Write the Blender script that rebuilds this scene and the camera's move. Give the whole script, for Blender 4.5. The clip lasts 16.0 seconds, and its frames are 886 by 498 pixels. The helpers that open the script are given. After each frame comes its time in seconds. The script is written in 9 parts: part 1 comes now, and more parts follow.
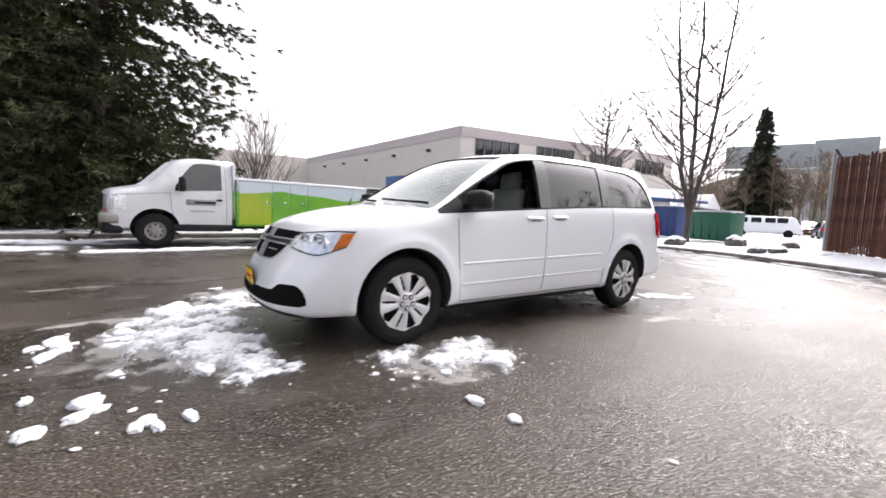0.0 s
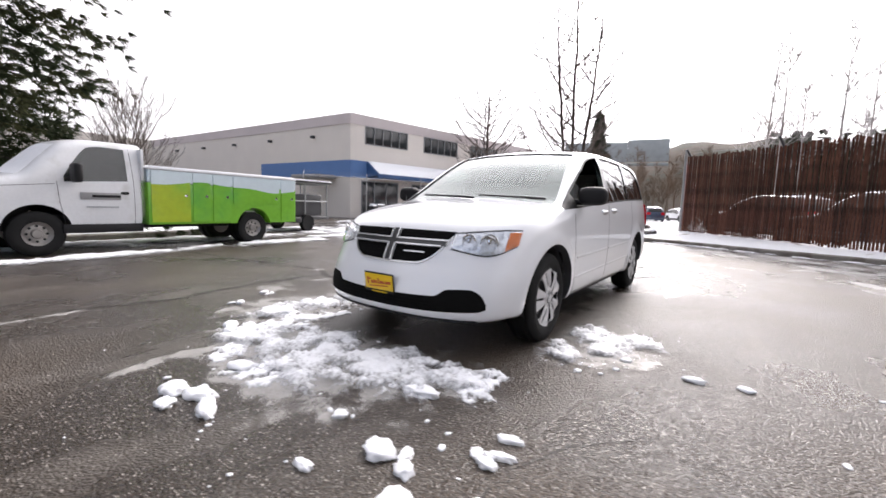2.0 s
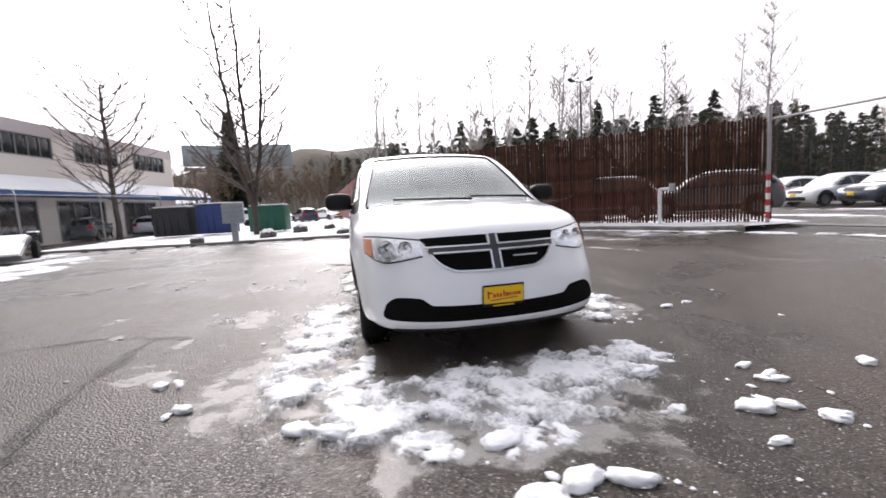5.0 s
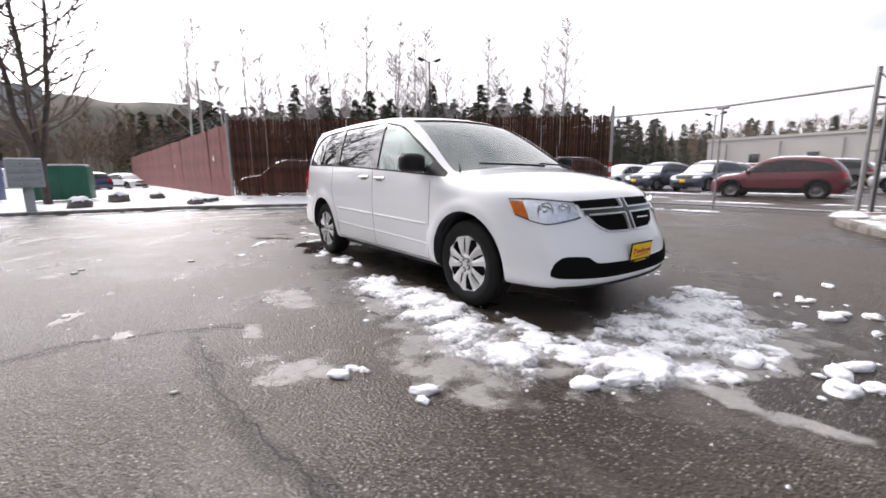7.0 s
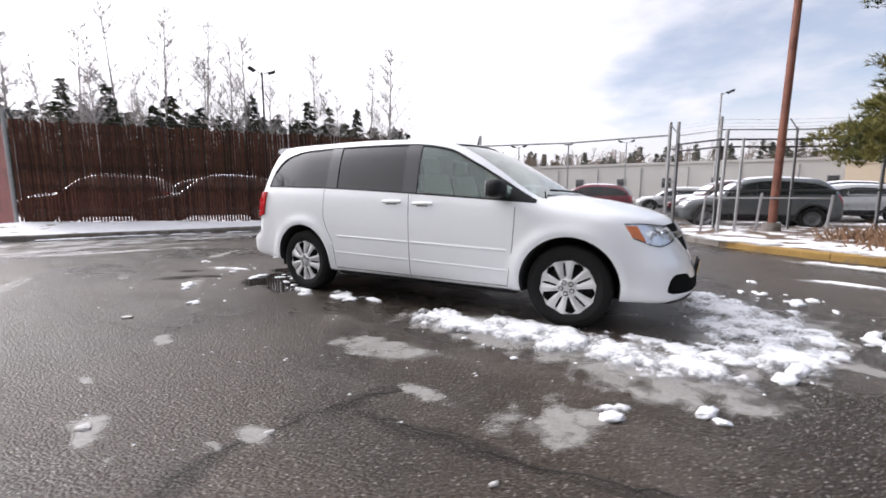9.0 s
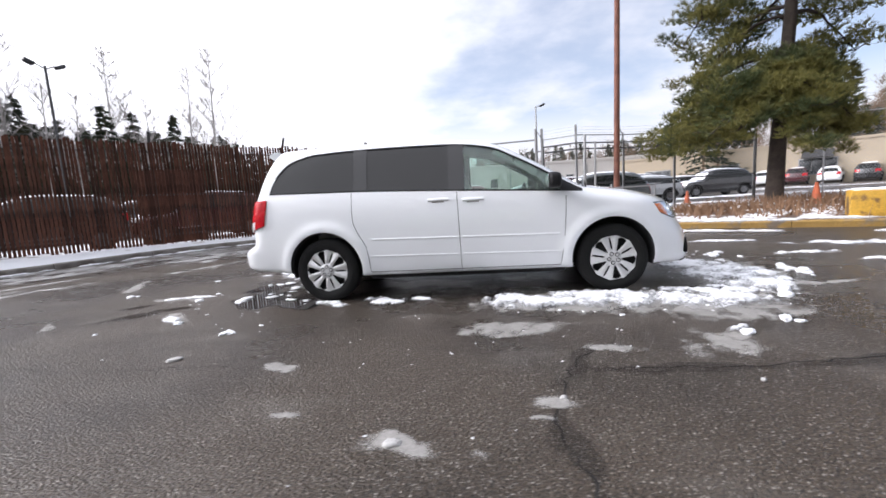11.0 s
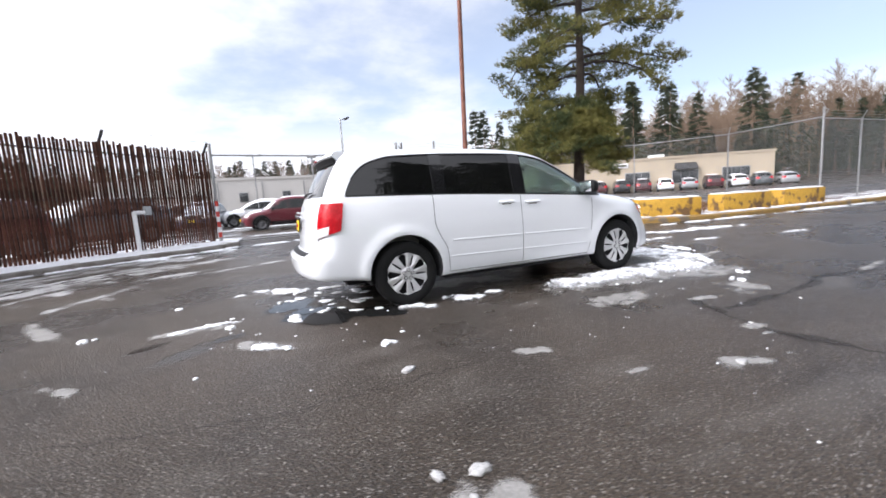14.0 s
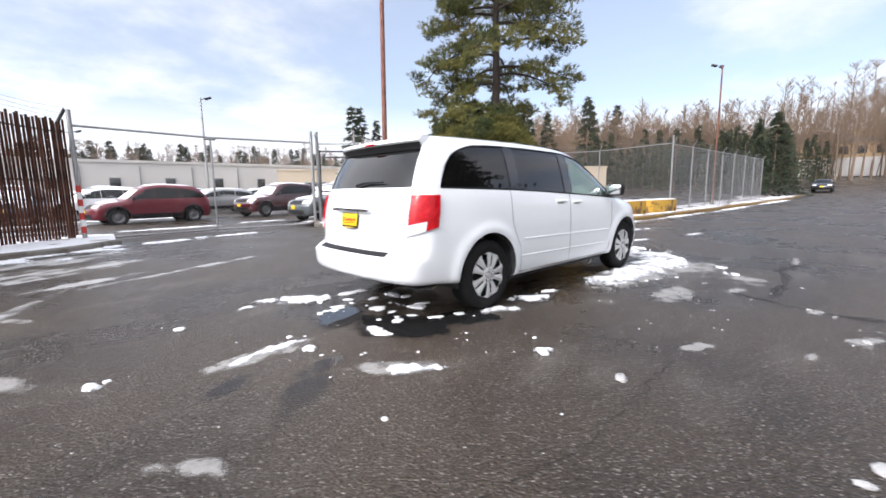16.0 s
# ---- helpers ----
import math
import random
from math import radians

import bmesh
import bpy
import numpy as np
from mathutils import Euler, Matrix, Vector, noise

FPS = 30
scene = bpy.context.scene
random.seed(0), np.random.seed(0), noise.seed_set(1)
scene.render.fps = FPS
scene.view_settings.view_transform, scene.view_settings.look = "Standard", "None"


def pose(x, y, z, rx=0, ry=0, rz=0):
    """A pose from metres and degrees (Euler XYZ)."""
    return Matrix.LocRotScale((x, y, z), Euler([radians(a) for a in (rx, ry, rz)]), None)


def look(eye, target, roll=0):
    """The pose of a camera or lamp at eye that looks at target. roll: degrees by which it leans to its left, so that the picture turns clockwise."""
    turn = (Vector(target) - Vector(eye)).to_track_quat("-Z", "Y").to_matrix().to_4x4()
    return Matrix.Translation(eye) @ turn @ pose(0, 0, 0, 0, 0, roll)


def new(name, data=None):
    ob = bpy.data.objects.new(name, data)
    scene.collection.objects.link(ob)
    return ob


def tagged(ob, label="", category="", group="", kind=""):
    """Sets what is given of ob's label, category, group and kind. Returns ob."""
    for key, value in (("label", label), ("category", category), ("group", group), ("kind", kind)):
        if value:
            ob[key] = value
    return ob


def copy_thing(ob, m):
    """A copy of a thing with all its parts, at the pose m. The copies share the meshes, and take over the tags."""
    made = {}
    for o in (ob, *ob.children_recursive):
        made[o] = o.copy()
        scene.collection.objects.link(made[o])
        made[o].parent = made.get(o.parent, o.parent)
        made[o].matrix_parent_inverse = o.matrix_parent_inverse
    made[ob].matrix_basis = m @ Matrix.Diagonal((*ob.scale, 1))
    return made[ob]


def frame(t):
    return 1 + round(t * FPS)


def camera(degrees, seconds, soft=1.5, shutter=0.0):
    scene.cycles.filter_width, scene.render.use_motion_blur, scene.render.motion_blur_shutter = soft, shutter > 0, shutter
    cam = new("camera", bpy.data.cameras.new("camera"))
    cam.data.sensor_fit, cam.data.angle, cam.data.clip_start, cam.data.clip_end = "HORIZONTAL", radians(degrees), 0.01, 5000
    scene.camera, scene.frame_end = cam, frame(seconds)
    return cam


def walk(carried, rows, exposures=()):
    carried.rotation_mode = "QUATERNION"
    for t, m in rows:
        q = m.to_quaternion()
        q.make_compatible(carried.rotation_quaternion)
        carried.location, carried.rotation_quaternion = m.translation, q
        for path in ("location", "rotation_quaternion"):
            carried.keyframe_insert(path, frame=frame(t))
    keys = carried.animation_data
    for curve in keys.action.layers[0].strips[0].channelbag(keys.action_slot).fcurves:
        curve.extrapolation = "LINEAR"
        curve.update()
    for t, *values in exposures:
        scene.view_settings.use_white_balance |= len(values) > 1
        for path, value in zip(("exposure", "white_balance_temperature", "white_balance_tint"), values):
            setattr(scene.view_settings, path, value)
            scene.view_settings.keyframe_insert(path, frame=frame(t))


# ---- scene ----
cam = camera(93.9, 16.0, soft=1.6, shutter=0.4)
PATH = [
    (0, (3.206, 3.709, 1.078), (2.041, 2.093, 0.9), 2.4),
    (0.5, (3.629, 3.389, 1.072), (2.416, 1.817, 0.831), 3.0),
    (1, (4.069, 3.06, 1.067), (2.68, 1.641, 0.83), 2.0),
    (1.5, (4.394, 2.614, 1.044), (2.897, 1.313, 0.789), -0.0),
    (2, (4.692, 2.149, 1.064), (3.078, 0.986, 0.858), 1.7),
    (2.5, (4.921, 1.634, 1.035), (3.241, 0.572, 0.811), 1.4),
    (3, (5.054, 1.155, 1.094), (3.199, 0.436, 0.893), 1.5),
    (3.5, (5.122, 0.672, 1.099), (3.142, 0.494, 0.882), 1.9),
    (3.7, (5.156, 0.451, 1.072), (3.171, 0.37, 0.842), -0.4),
    (5.8, (4.842, -1.851, 1.12), (2.976, -1.178, 0.863), -0.6),
    (6, (4.734, -2.083, 1.114), (2.896, -1.348, 0.828), -0.1),
    (6.5, (4.484, -2.604, 1.129), (2.772, -1.609, 0.848), 1.0),
    (7, (4.113, -3.069, 1.083), (2.529, -1.9, 0.729), -0.7),
    (7.5, (3.737, -3.472, 1.126), (2.343, -2.065, 0.849), -0.4),
    (8, (3.292, -3.822, 1.132), (2.135, -2.221, 0.82), -0.5),
    (8.5, (2.79, -4.148, 1.152), (1.762, -2.448, 0.923), 0.5),
    (9, (2.268, -4.436, 1.147), (1.314, -2.698, 0.882), -0.1),
    (9.2, (2.034, -4.514, 1.141), (1.141, -2.748, 0.85), -0.7),
    (11.3, (-0.042, -5.394, 1.097), (-0.222, -3.417, 0.851), -3.1),
    (11.5, (-0.28, -5.426, 1.138), (-0.46, -3.449, 0.892), -1.6),
    (12, (-0.826, -5.545, 1.133), (-0.768, -3.562, 0.878), -0.4),
    (12.5, (-1.364, -5.528, 1.141), (-1.173, -3.561, 0.829), -1.0),
    (13, (-1.88, -5.501, 1.183), (-1.391, -3.576, 0.947), -1.2),
    (13.5, (-2.414, -5.378, 1.176), (-1.731, -3.523, 0.874), 0.3),
    (14, (-2.957, -5.209, 1.194), (-2.167, -3.39, 0.936), -3.5),
    (14.5, (-3.442, -4.935, 1.156), (-2.439, -3.231, 0.854), -2.7),
    (15, (-3.879, -4.559, 1.187), (-2.7, -2.968, 0.908), -0.1),
    (15.5, (-4.286, -4.107, 1.204), (-2.961, -2.636, 0.924), -2.1),
    (16, (-4.671, -3.644, 1.219), (-3.325, -2.191, 0.936), -0.8),
]
EXPOSURES = [(0.0, 0.26, 6550, 16), (1.5, 0.14, 6550, 16), (3.5, -0.15, 6550, 16), (6.0, -0.22, 6520, 16), (7.0, -0.19, 6500, 16), (9.0, -0.19, 6350, 15), (12.5, 0.06, 6150, 14), (16.0, 0.11, 6200, 13)]
walk(cam, [(t, look(eye, target, roll)) for t, eye, target, roll in PATH], EXPOSURES)

# ---- world, sun ----
SUN_AZ, SUN_EL = radians(186), radians(33)   # where the light comes from: azimuth from +x, counter-clockwise


def build_world():
    world = bpy.data.worlds.new("world")
    scene.world = world
    world.use_nodes = True
    nt = world.node_tree
    nt.nodes.clear()
    N, L = nt.nodes.new, nt.links.new
    out, bg = N("ShaderNodeOutputWorld"), N("ShaderNodeBackground")
    sky = N("ShaderNodeTexSky")
    sky.sky_type, sky.sun_disc = "NISHITA", False
    sky.sun_elevation, sky.sun_rotation = SUN_EL, radians(90) - SUN_AZ
    sky.air_density, sky.dust_density, sky.ozone_density = 1.0, 1.2, 2.0
    co = N("ShaderNodeTexCoord")
    sep = N("ShaderNodeSeparateXYZ")
    L(co.outputs["Generated"], sep.inputs[0])
    # stretched cloud sheet: direction divided by its height, so that clouds flatten to the horizon
    up = N("ShaderNodeMath"); up.operation = "ADD"; up.inputs[1].default_value = 0.22
    L(sep.outputs["Z"], up.inputs[0])
    div = N("ShaderNodeVectorMath"); div.operation = "DIVIDE"
    comb = N("ShaderNodeCombineXYZ")
    for i in range(3):
        L(up.outputs[0], comb.inputs[i])
    L(co.outputs["Generated"], div.inputs[0]); L(comb.outputs[0], div.inputs[1])
    noise_a = N("ShaderNodeTexNoise")
    noise_a.inputs["Scale"].default_value, noise_a.inputs["Detail"].default_value = 1.3, 7.0
    noise_a.inputs["Roughness"].default_value = 0.55
    L(div.outputs[0], noise_a.inputs["Vector"])
    # the cloud is closed towards the sun and opens away from it
    side = N("ShaderNodeVectorMath"); side.operation = "DOT_PRODUCT"
    side.inputs[1].default_value = (math.cos(SUN_AZ) * 0.85, math.sin(SUN_AZ) * 0.85 - 0.35, -0.35)
    L(co.outputs["Generated"], side.inputs[0])
    add = N("ShaderNodeMath"); add.operation = "MULTIPLY_ADD"
    add.inputs[1].default_value, add.inputs[2].default_value = 0.42, 0.20
    L(side.outputs["Value"], add.inputs[0])
    tot = N("ShaderNodeMath"); tot.operation = "ADD"
    L(noise_a.outputs[0], tot.inputs[0]); L(add.outputs[0], tot.inputs[1])
    ramp = N("ShaderNodeMapRange"); ramp.interpolation_type = "SMOOTHSTEP"
    ramp.inputs["From Min"].default_value, ramp.inputs["From Max"].default_value = 0.30, 0.62
    L(tot.outputs[0], ramp.inputs["Value"])
    # haze near the horizon
    low = N("ShaderNodeMapRange"); low.interpolation_type = "SMOOTHSTEP"
    low.inputs["From Min"].default_value, low.inputs["From Max"].default_value = 0.27, 0.06
    L(sep.outputs["Z"], low.inputs["Value"])
    most = N("ShaderNodeMath"); most.operation = "MAXIMUM"
    thin = N("ShaderNodeMapRange")
    thin.inputs["To Min"].default_value, thin.inputs["To Max"].default_value = 0.34, 1.0
    L(ramp.outputs[0], thin.inputs["Value"])
    L(thin.outputs[0], most.inputs[0]); L(low.outputs[0], most.inputs[1])
    scale = N("ShaderNodeVectorMath"); scale.operation = "SCALE"; scale.inputs["Scale"].default_value = 0.17
    L(sky.outputs[0], scale.inputs[0])
    # cloud brightness: brighter around the veiled sun
    sun_dir = N("ShaderNodeVectorMath"); sun_dir.operation = "DOT_PRODUCT"
    sun_dir.inputs[1].default_value = (math.cos(SUN_AZ) * math.cos(SUN_EL), math.sin(SUN_AZ) * math.cos(SUN_EL), math.sin(SUN_EL))
    L(co.outputs["Generated"], sun_dir.inputs[0])
    glow = N("ShaderNodeMapRange"); glow.interpolation_type = "SMOOTHSTEP"
    glow.inputs["From Min"].default_value, glow.inputs["From Max"].default_value = -0.4, 1.0
    glow.inputs["To Min"].default_value, glow.inputs["To Max"].default_value = 1.02, 1.6
    L(sun_dir.outputs["Value"], glow.inputs["Value"])
    pos = N("ShaderNodeMath"); pos.operation = "MAXIMUM"; pos.inputs[1].default_value = 0.0
    L(sun_dir.outputs["Value"], pos.inputs[0])
    halo = N("ShaderNodeMath"); halo.operation = "POWER"; halo.inputs[1].default_value = 14.0
    L(pos.outputs[0], halo.inputs[0])
    veil = N("ShaderNodeMath"); veil.operation = "MULTIPLY_ADD"; veil.inputs[1].default_value = 7.5
    L(halo.outputs[0], veil.inputs[0]); L(glow.outputs[0], veil.inputs[2])
    cloud = N("ShaderNodeVectorMath"); cloud.operation = "SCALE"
    cloud.inputs[0].default_value = (1.0, 1.0, 1.02)
    L(veil.outputs[0], cloud.inputs["Scale"])
    mix = N("ShaderNodeMix"); mix.data_type = "RGBA"
    L(most.outputs[0], mix.inputs["Factor"]); L(scale.outputs[0], mix.inputs["A"]); L(cloud.outputs[0], mix.inputs["B"])
    L(mix.outputs["Result"], bg.inputs["Color"])
    bg.inputs["Strength"].default_value = 1.05
    L(bg.outputs[0], out.inputs[0])


build_world()
sun = new("sun", bpy.data.lights.new("sun", "SUN"))
sun.data.energy, sun.data.angle, sun.data.color = 2.1, radians(14), (1.0, 0.94, 0.86)
sun.matrix_world = look((0, 0, 30), (-math.cos(SUN_AZ) * math.cos(SUN_EL), -math.sin(SUN_AZ) * math.cos(SUN_EL), 30 - math.sin(SUN_EL)))


# ---- materials ----
def mat(name, color, rough=0.5, metal=0.0, vary=0.15, scale=6.0, fine=60.0, bump=0.0, bump_scale=80.0, spec=0.5, coat=0.0,
        second=None, mix_at=(0.45, 0.6), rough_vary=0.1, per_object=0.0):
    """A procedural surface: a base colour that varies at two scales, an optional second colour in patches, and fine relief."""
    m = bpy.data.materials.new(name)
    m.use_nodes = True
    nt = m.node_tree
    N, L = nt.nodes.new, nt.links.new
    b = nt.nodes["Principled BSDF"]
    co = N("ShaderNodeTexCoord")
    big, small = N("ShaderNodeTexNoise"), N("ShaderNodeTexNoise")
    for n, s, d in ((big, scale, 5.0), (small, fine, 3.0)):
        n.inputs["Scale"].default_value, n.inputs["Detail"].default_value = s, d
        L(co.outputs["Object"], n.inputs["Vector"])
    blend = N("ShaderNodeMath"); blend.operation = "MULTIPLY_ADD"; blend.inputs[1].default_value = 0.5
    half = N("ShaderNodeMath"); half.operation = "MULTIPLY"; half.inputs[1].default_value = 0.5
    L(small.outputs[0], half.inputs[0]); L(big.outputs[0], blend.inputs[0]); L(half.outputs[0], blend.inputs[2])
    tone = N("ShaderNodeMapRange")
    tone.inputs["From Min"].default_value, tone.inputs["From Max"].default_value = 0.3, 0.7
    tone.inputs["To Min"].default_value, tone.inputs["To Max"].default_value = 1 - vary, 1 + vary
    L(blend.outputs[0], tone.inputs["Value"])
    base = N("ShaderNodeRGB"); base.outputs[0].default_value = (*color, 1)
    source = base.outputs[0]
    if second:
        sec = N("ShaderNodeRGB"); sec.outputs[0].default_value = (*second, 1)
        rng = N("ShaderNodeMapRange"); rng.interpolation_type = "SMOOTHSTEP"
        rng.inputs["From Min"].default_value, rng.inputs["From Max"].default_value = mix_at
        L(big.outputs[0], rng.inputs["Value"])
        mx = N("ShaderNodeMix"); mx.data_type = "RGBA"
        L(rng.outputs[0], mx.inputs["Factor"]); L(source, mx.inputs["A"]); L(sec.outputs[0], mx.inputs["B"])
        source = mx.outputs["Result"]
    sc = N("ShaderNodeVectorMath"); sc.operation = "SCALE"
    L(source, sc.inputs[0]); L(tone.outputs[0], sc.inputs["Scale"])
    source = sc.outputs[0]
    if per_object:
        info = N("ShaderNodeObjectInfo")
        r2 = N("ShaderNodeMapRange")
        r2.inputs["To Min"].default_value, r2.inputs["To Max"].default_value = 1 - per_object, 1 + per_object
        L(info.outputs["Random"], r2.inputs["Value"])
        s2 = N("ShaderNodeVectorMath"); s2.operation = "SCALE"
        L(source, s2.inputs[0]); L(r2.outputs[0], s2.inputs["Scale"])
        source = s2.outputs[0]
    L(source, b.inputs["Base Color"])
    rr = N("ShaderNodeMapRange")
    rr.inputs["To Min"].default_value, rr.inputs["To Max"].default_value = max(rough - rough_vary, 0.01), min(rough + rough_vary, 1)
    L(big.outputs[0], rr.inputs["Value"]); L(rr.outputs[0], b.inputs["Roughness"])
    b.inputs["Metallic"].default_value = metal
    b.inputs["Specular IOR Level"].default_value = spec
    b.inputs["Coat Weight"].default_value, b.inputs["Coat Roughness"].default_value = coat, 0.03
    if bump:
        bn, bm_ = N("ShaderNodeTexNoise"), N("ShaderNodeBump")
        bn.inputs["Scale"].default_value, bn.inputs["Detail"].default_value = bump_scale, 4.0
        L(co.outputs["Object"], bn.inputs["Vector"])
        bm_.inputs["Strength"].default_value, bm_.inputs["Distance"].default_value = min(bump, 1.0), 0.01
        L(bn.outputs[0], bm_.inputs["Height"]); L(bm_.outputs[0], b.inputs["Normal"])
    return m


def fading(m, low, high, most=1.0, grain=30.0, blur=0.35):
    """Lets a thin layer thin out to nothing where its cover, kept on the mesh, runs low."""
    nt = m.node_tree
    N, L = nt.nodes.new, nt.links.new
    out = nt.nodes["Material Output"]
    b = nt.nodes["Principled BSDF"]
    at, co, nz = N("ShaderNodeAttribute"), N("ShaderNodeTexCoord"), N("ShaderNodeTexNoise")
    at.attribute_name = "cover"
    nz.inputs["Scale"].default_value, nz.inputs["Detail"].default_value = grain, 4.0
    L(co.outputs["Object"], nz.inputs["Vector"])
    add = N("ShaderNodeMath"); add.operation = "MULTIPLY_ADD"; add.inputs[1].default_value = blur * 2
    L(nz.outputs[0], add.inputs[0]); L(at.outputs["Fac"], add.inputs[2])
    r = N("ShaderNodeMapRange"); r.interpolation_type = "SMOOTHSTEP"
    for k, v in (("From Min", low + blur), ("From Max", high + blur), ("To Min", 0.0), ("To Max", most)):
        r.inputs[k].default_value = v
    L(add.outputs[0], r.inputs["Value"])
    tr, mx = N("ShaderNodeBsdfTransparent"), N("ShaderNodeMixShader")
    L(r.outputs[0], mx.inputs[0]); L(tr.outputs[0], mx.inputs[1]); L(b.outputs[0], mx.inputs[2])
    L(mx.outputs[0], out.inputs["Surface"])
    return m


def glass(name, tint, through_share=1.0, rough=0.0, gloss=1.0, ior=1.6, film=0.0):
    """Thin pane: tinted see-through with a Fresnel gloss."""
    m = bpy.data.materials.new(name)
    m.use_nodes = True
    nt = m.node_tree
    nt.nodes.clear()
    N, L = nt.nodes.new, nt.links.new
    out, mixs = N("ShaderNodeOutputMaterial"), N("ShaderNodeMixShader")
    tr, gl, lw = N("ShaderNodeBsdfTransparent"), N("ShaderNodeBsdfGlossy"), N("ShaderNodeLayerWeight")
    tr.inputs[0].default_value = (*[c * through_share for c in tint], 1)
    gl.inputs["Roughness"].default_value = rough
    gl.inputs["Color"].default_value = (gloss, gloss, gloss, 1)
    lw.inputs["Blend"].default_value = 0.5
    f0 = ((ior - 1) / (ior + 1)) ** 2
    steep, fr = N("ShaderNodeMath"), N("ShaderNodeMath")
    steep.operation, fr.operation = "POWER", "MULTIPLY_ADD"
    steep.inputs[1].default_value, fr.inputs[1].default_value, fr.inputs[2].default_value = 4.0, 1 - f0, f0
    L(lw.outputs["Facing"], steep.inputs[0]); L(steep.outputs[0], fr.inputs[0])
    L(fr.outputs[0], mixs.inputs[0]); L(tr.outputs[0], mixs.inputs[1]); L(gl.outputs[0], mixs.inputs[2])
    last = mixs.outputs[0]
    if film:   # pale diffuse layer: frost or mist, with reflected sky painted in
        df, mf = N("ShaderNodeBsdfDiffuse"), N("ShaderNodeMixShader")
        df.inputs[0].default_value = (0.78, 0.81, 0.80, 1)
        mf.inputs[0].default_value = film
        L(last, mf.inputs[1]); L(df.outputs[0], mf.inputs[2])
        last = mf.outputs[0]
    L(last, out.inputs[0])
    return m


def asphalt_material():
    """Wet worn asphalt: dark binder with pale stone chips, damp and drier patches, a fine bumpy grain."""
    m = bpy.data.materials.new("wet_asphalt")
    m.use_nodes = True
    nt = m.node_tree
    N, L = nt.nodes.new, nt.links.new
    b = nt.nodes["Principled BSDF"]
    co = N("ShaderNodeTexCoord")

    def tex(kind, scale, detail=4.0, **kw):
        n = N(kind)
        n.inputs["Scale"].default_value = scale
        if "Detail" in n.inputs and kind != "ShaderNodeTexVoronoi":
            n.inputs["Detail"].default_value = detail
        L(co.outputs["Object"], n.inputs["Vector"])
        return n

    def rng(src, a, c, lo, hi):
        r = N("ShaderNodeMapRange"); r.interpolation_type = "SMOOTHSTEP"
        for k, v in (("From Min", a), ("From Max", c), ("To Min", lo), ("To Max", hi)):
            r.inputs[k].default_value = v
        L(src, r.inputs["Value"])
        return r.outputs[0]

    wet = rng(tex("ShaderNodeTexNoise", 0.42, 6.0).outputs[0], 0.38, 0.62, 0.0, 1.0)
    grain = tex("ShaderNodeTexNoise", 70.0, 5.0).outputs[0]
    # a thin dried film of slush, in smears drawn out by tyres
    stretch = N("ShaderNodeMapping")
    stretch.inputs["Rotation"].default_value = (0, 0, radians(28))
    stretch.inputs["Scale"].default_value = (0.55, 1.5, 1.0)
    L(co.outputs["Object"], stretch.inputs["Vector"])
    smear = N("ShaderNodeTexNoise")
    smear.inputs["Scale"].default_value, smear.inputs["Detail"].default_value, smear.inputs["Roughness"].default_value = 1.15, 9.0, 0.62
    L(stretch.outputs[0], smear.inputs["Vector"])
    film = rng(smear.outputs[0], 0.50, 0.74, 0.0, 0.62)
    chips = tex("ShaderNodeTexVoronoi", 37.0)
    chips.voronoi_dimensions = "2D"
    chip_on = rng(chips.outputs["Distance"], 0.10, 0.26, 1.0, 0.0)
    pick = N("ShaderNodeSeparateColor"); L(chips.outputs["Color"], pick.inputs[0])
    some = rng(pick.outputs[0], 0.74, 1.0, 0.0, 1.0)
    chip = N("ShaderNodeMath"); chip.operation = "MULTIPLY"; L(chip_on, chip.inputs[0]); L(some, chip.inputs[1])
    dark = N("ShaderNodeMix"); dark.data_type = "RGBA"
    dark.inputs["A"].default_value, dark.inputs["B"].default_value = (0.056, 0.0425, 0.0305, 1), (0.0280, 0.0212, 0.0154, 1)
    L(wet, dark.inputs["Factor"])
    g2 = N("ShaderNodeVectorMath"); g2.operation = "SCALE"
    L(dark.outputs["Result"], g2.inputs[0]); L(rng(grain, 0.3, 0.7, 0.30, 1.75), g2.inputs["Scale"])
    filmed = N("ShaderNodeMix"); filmed.data_type = "RGBA"
    filmed.inputs["B"].default_value = (0.125, 0.110, 0.094, 1)
    L(film, filmed.inputs["Factor"]); L(g2.outputs[0], filmed.inputs["A"])
    specks = tex("ShaderNodeTexVoronoi", 85.0)
    specks.voronoi_dimensions = "2D"
    pick2 = N("ShaderNodeSeparateColor"); L(specks.outputs["Color"], pick2.inputs[0])
    chip2 = N("ShaderNodeMath"); chip2.operation = "MULTIPLY"
    L(rng(specks.outputs["Distance"], 0.18, 0.36, 0.8, 0.0), chip2.inputs[0]); L(rng(pick2.outputs[0], 0.76, 0.98, 0.0, 1.0), chip2.inputs[1])
    both = N("ShaderNodeMath"); both.operation = "MAXIMUM"; L(chip.outputs[0], both.inputs[0]); L(chip2.outputs[0], both.inputs[1])
    mx = N("ShaderNodeMix"); mx.data_type = "RGBA"
    mx.inputs["B"].default_value = (0.38, 0.35, 0.315, 1)
    L(both.outputs[0], mx.inputs["Factor"]); L(filmed.outputs["Result"], mx.inputs["A"])
    L(mx.outputs["Result"], b.inputs["Base Color"])
    b.inputs["Specular IOR Level"].default_value = 0.33
    rough = N("ShaderNodeMath"); rough.operation = "MULTIPLY_ADD"; rough.inputs[1].default_value = -0.12; rough.inputs[2].default_value = 0.37
    L(wet, rough.inputs[0])
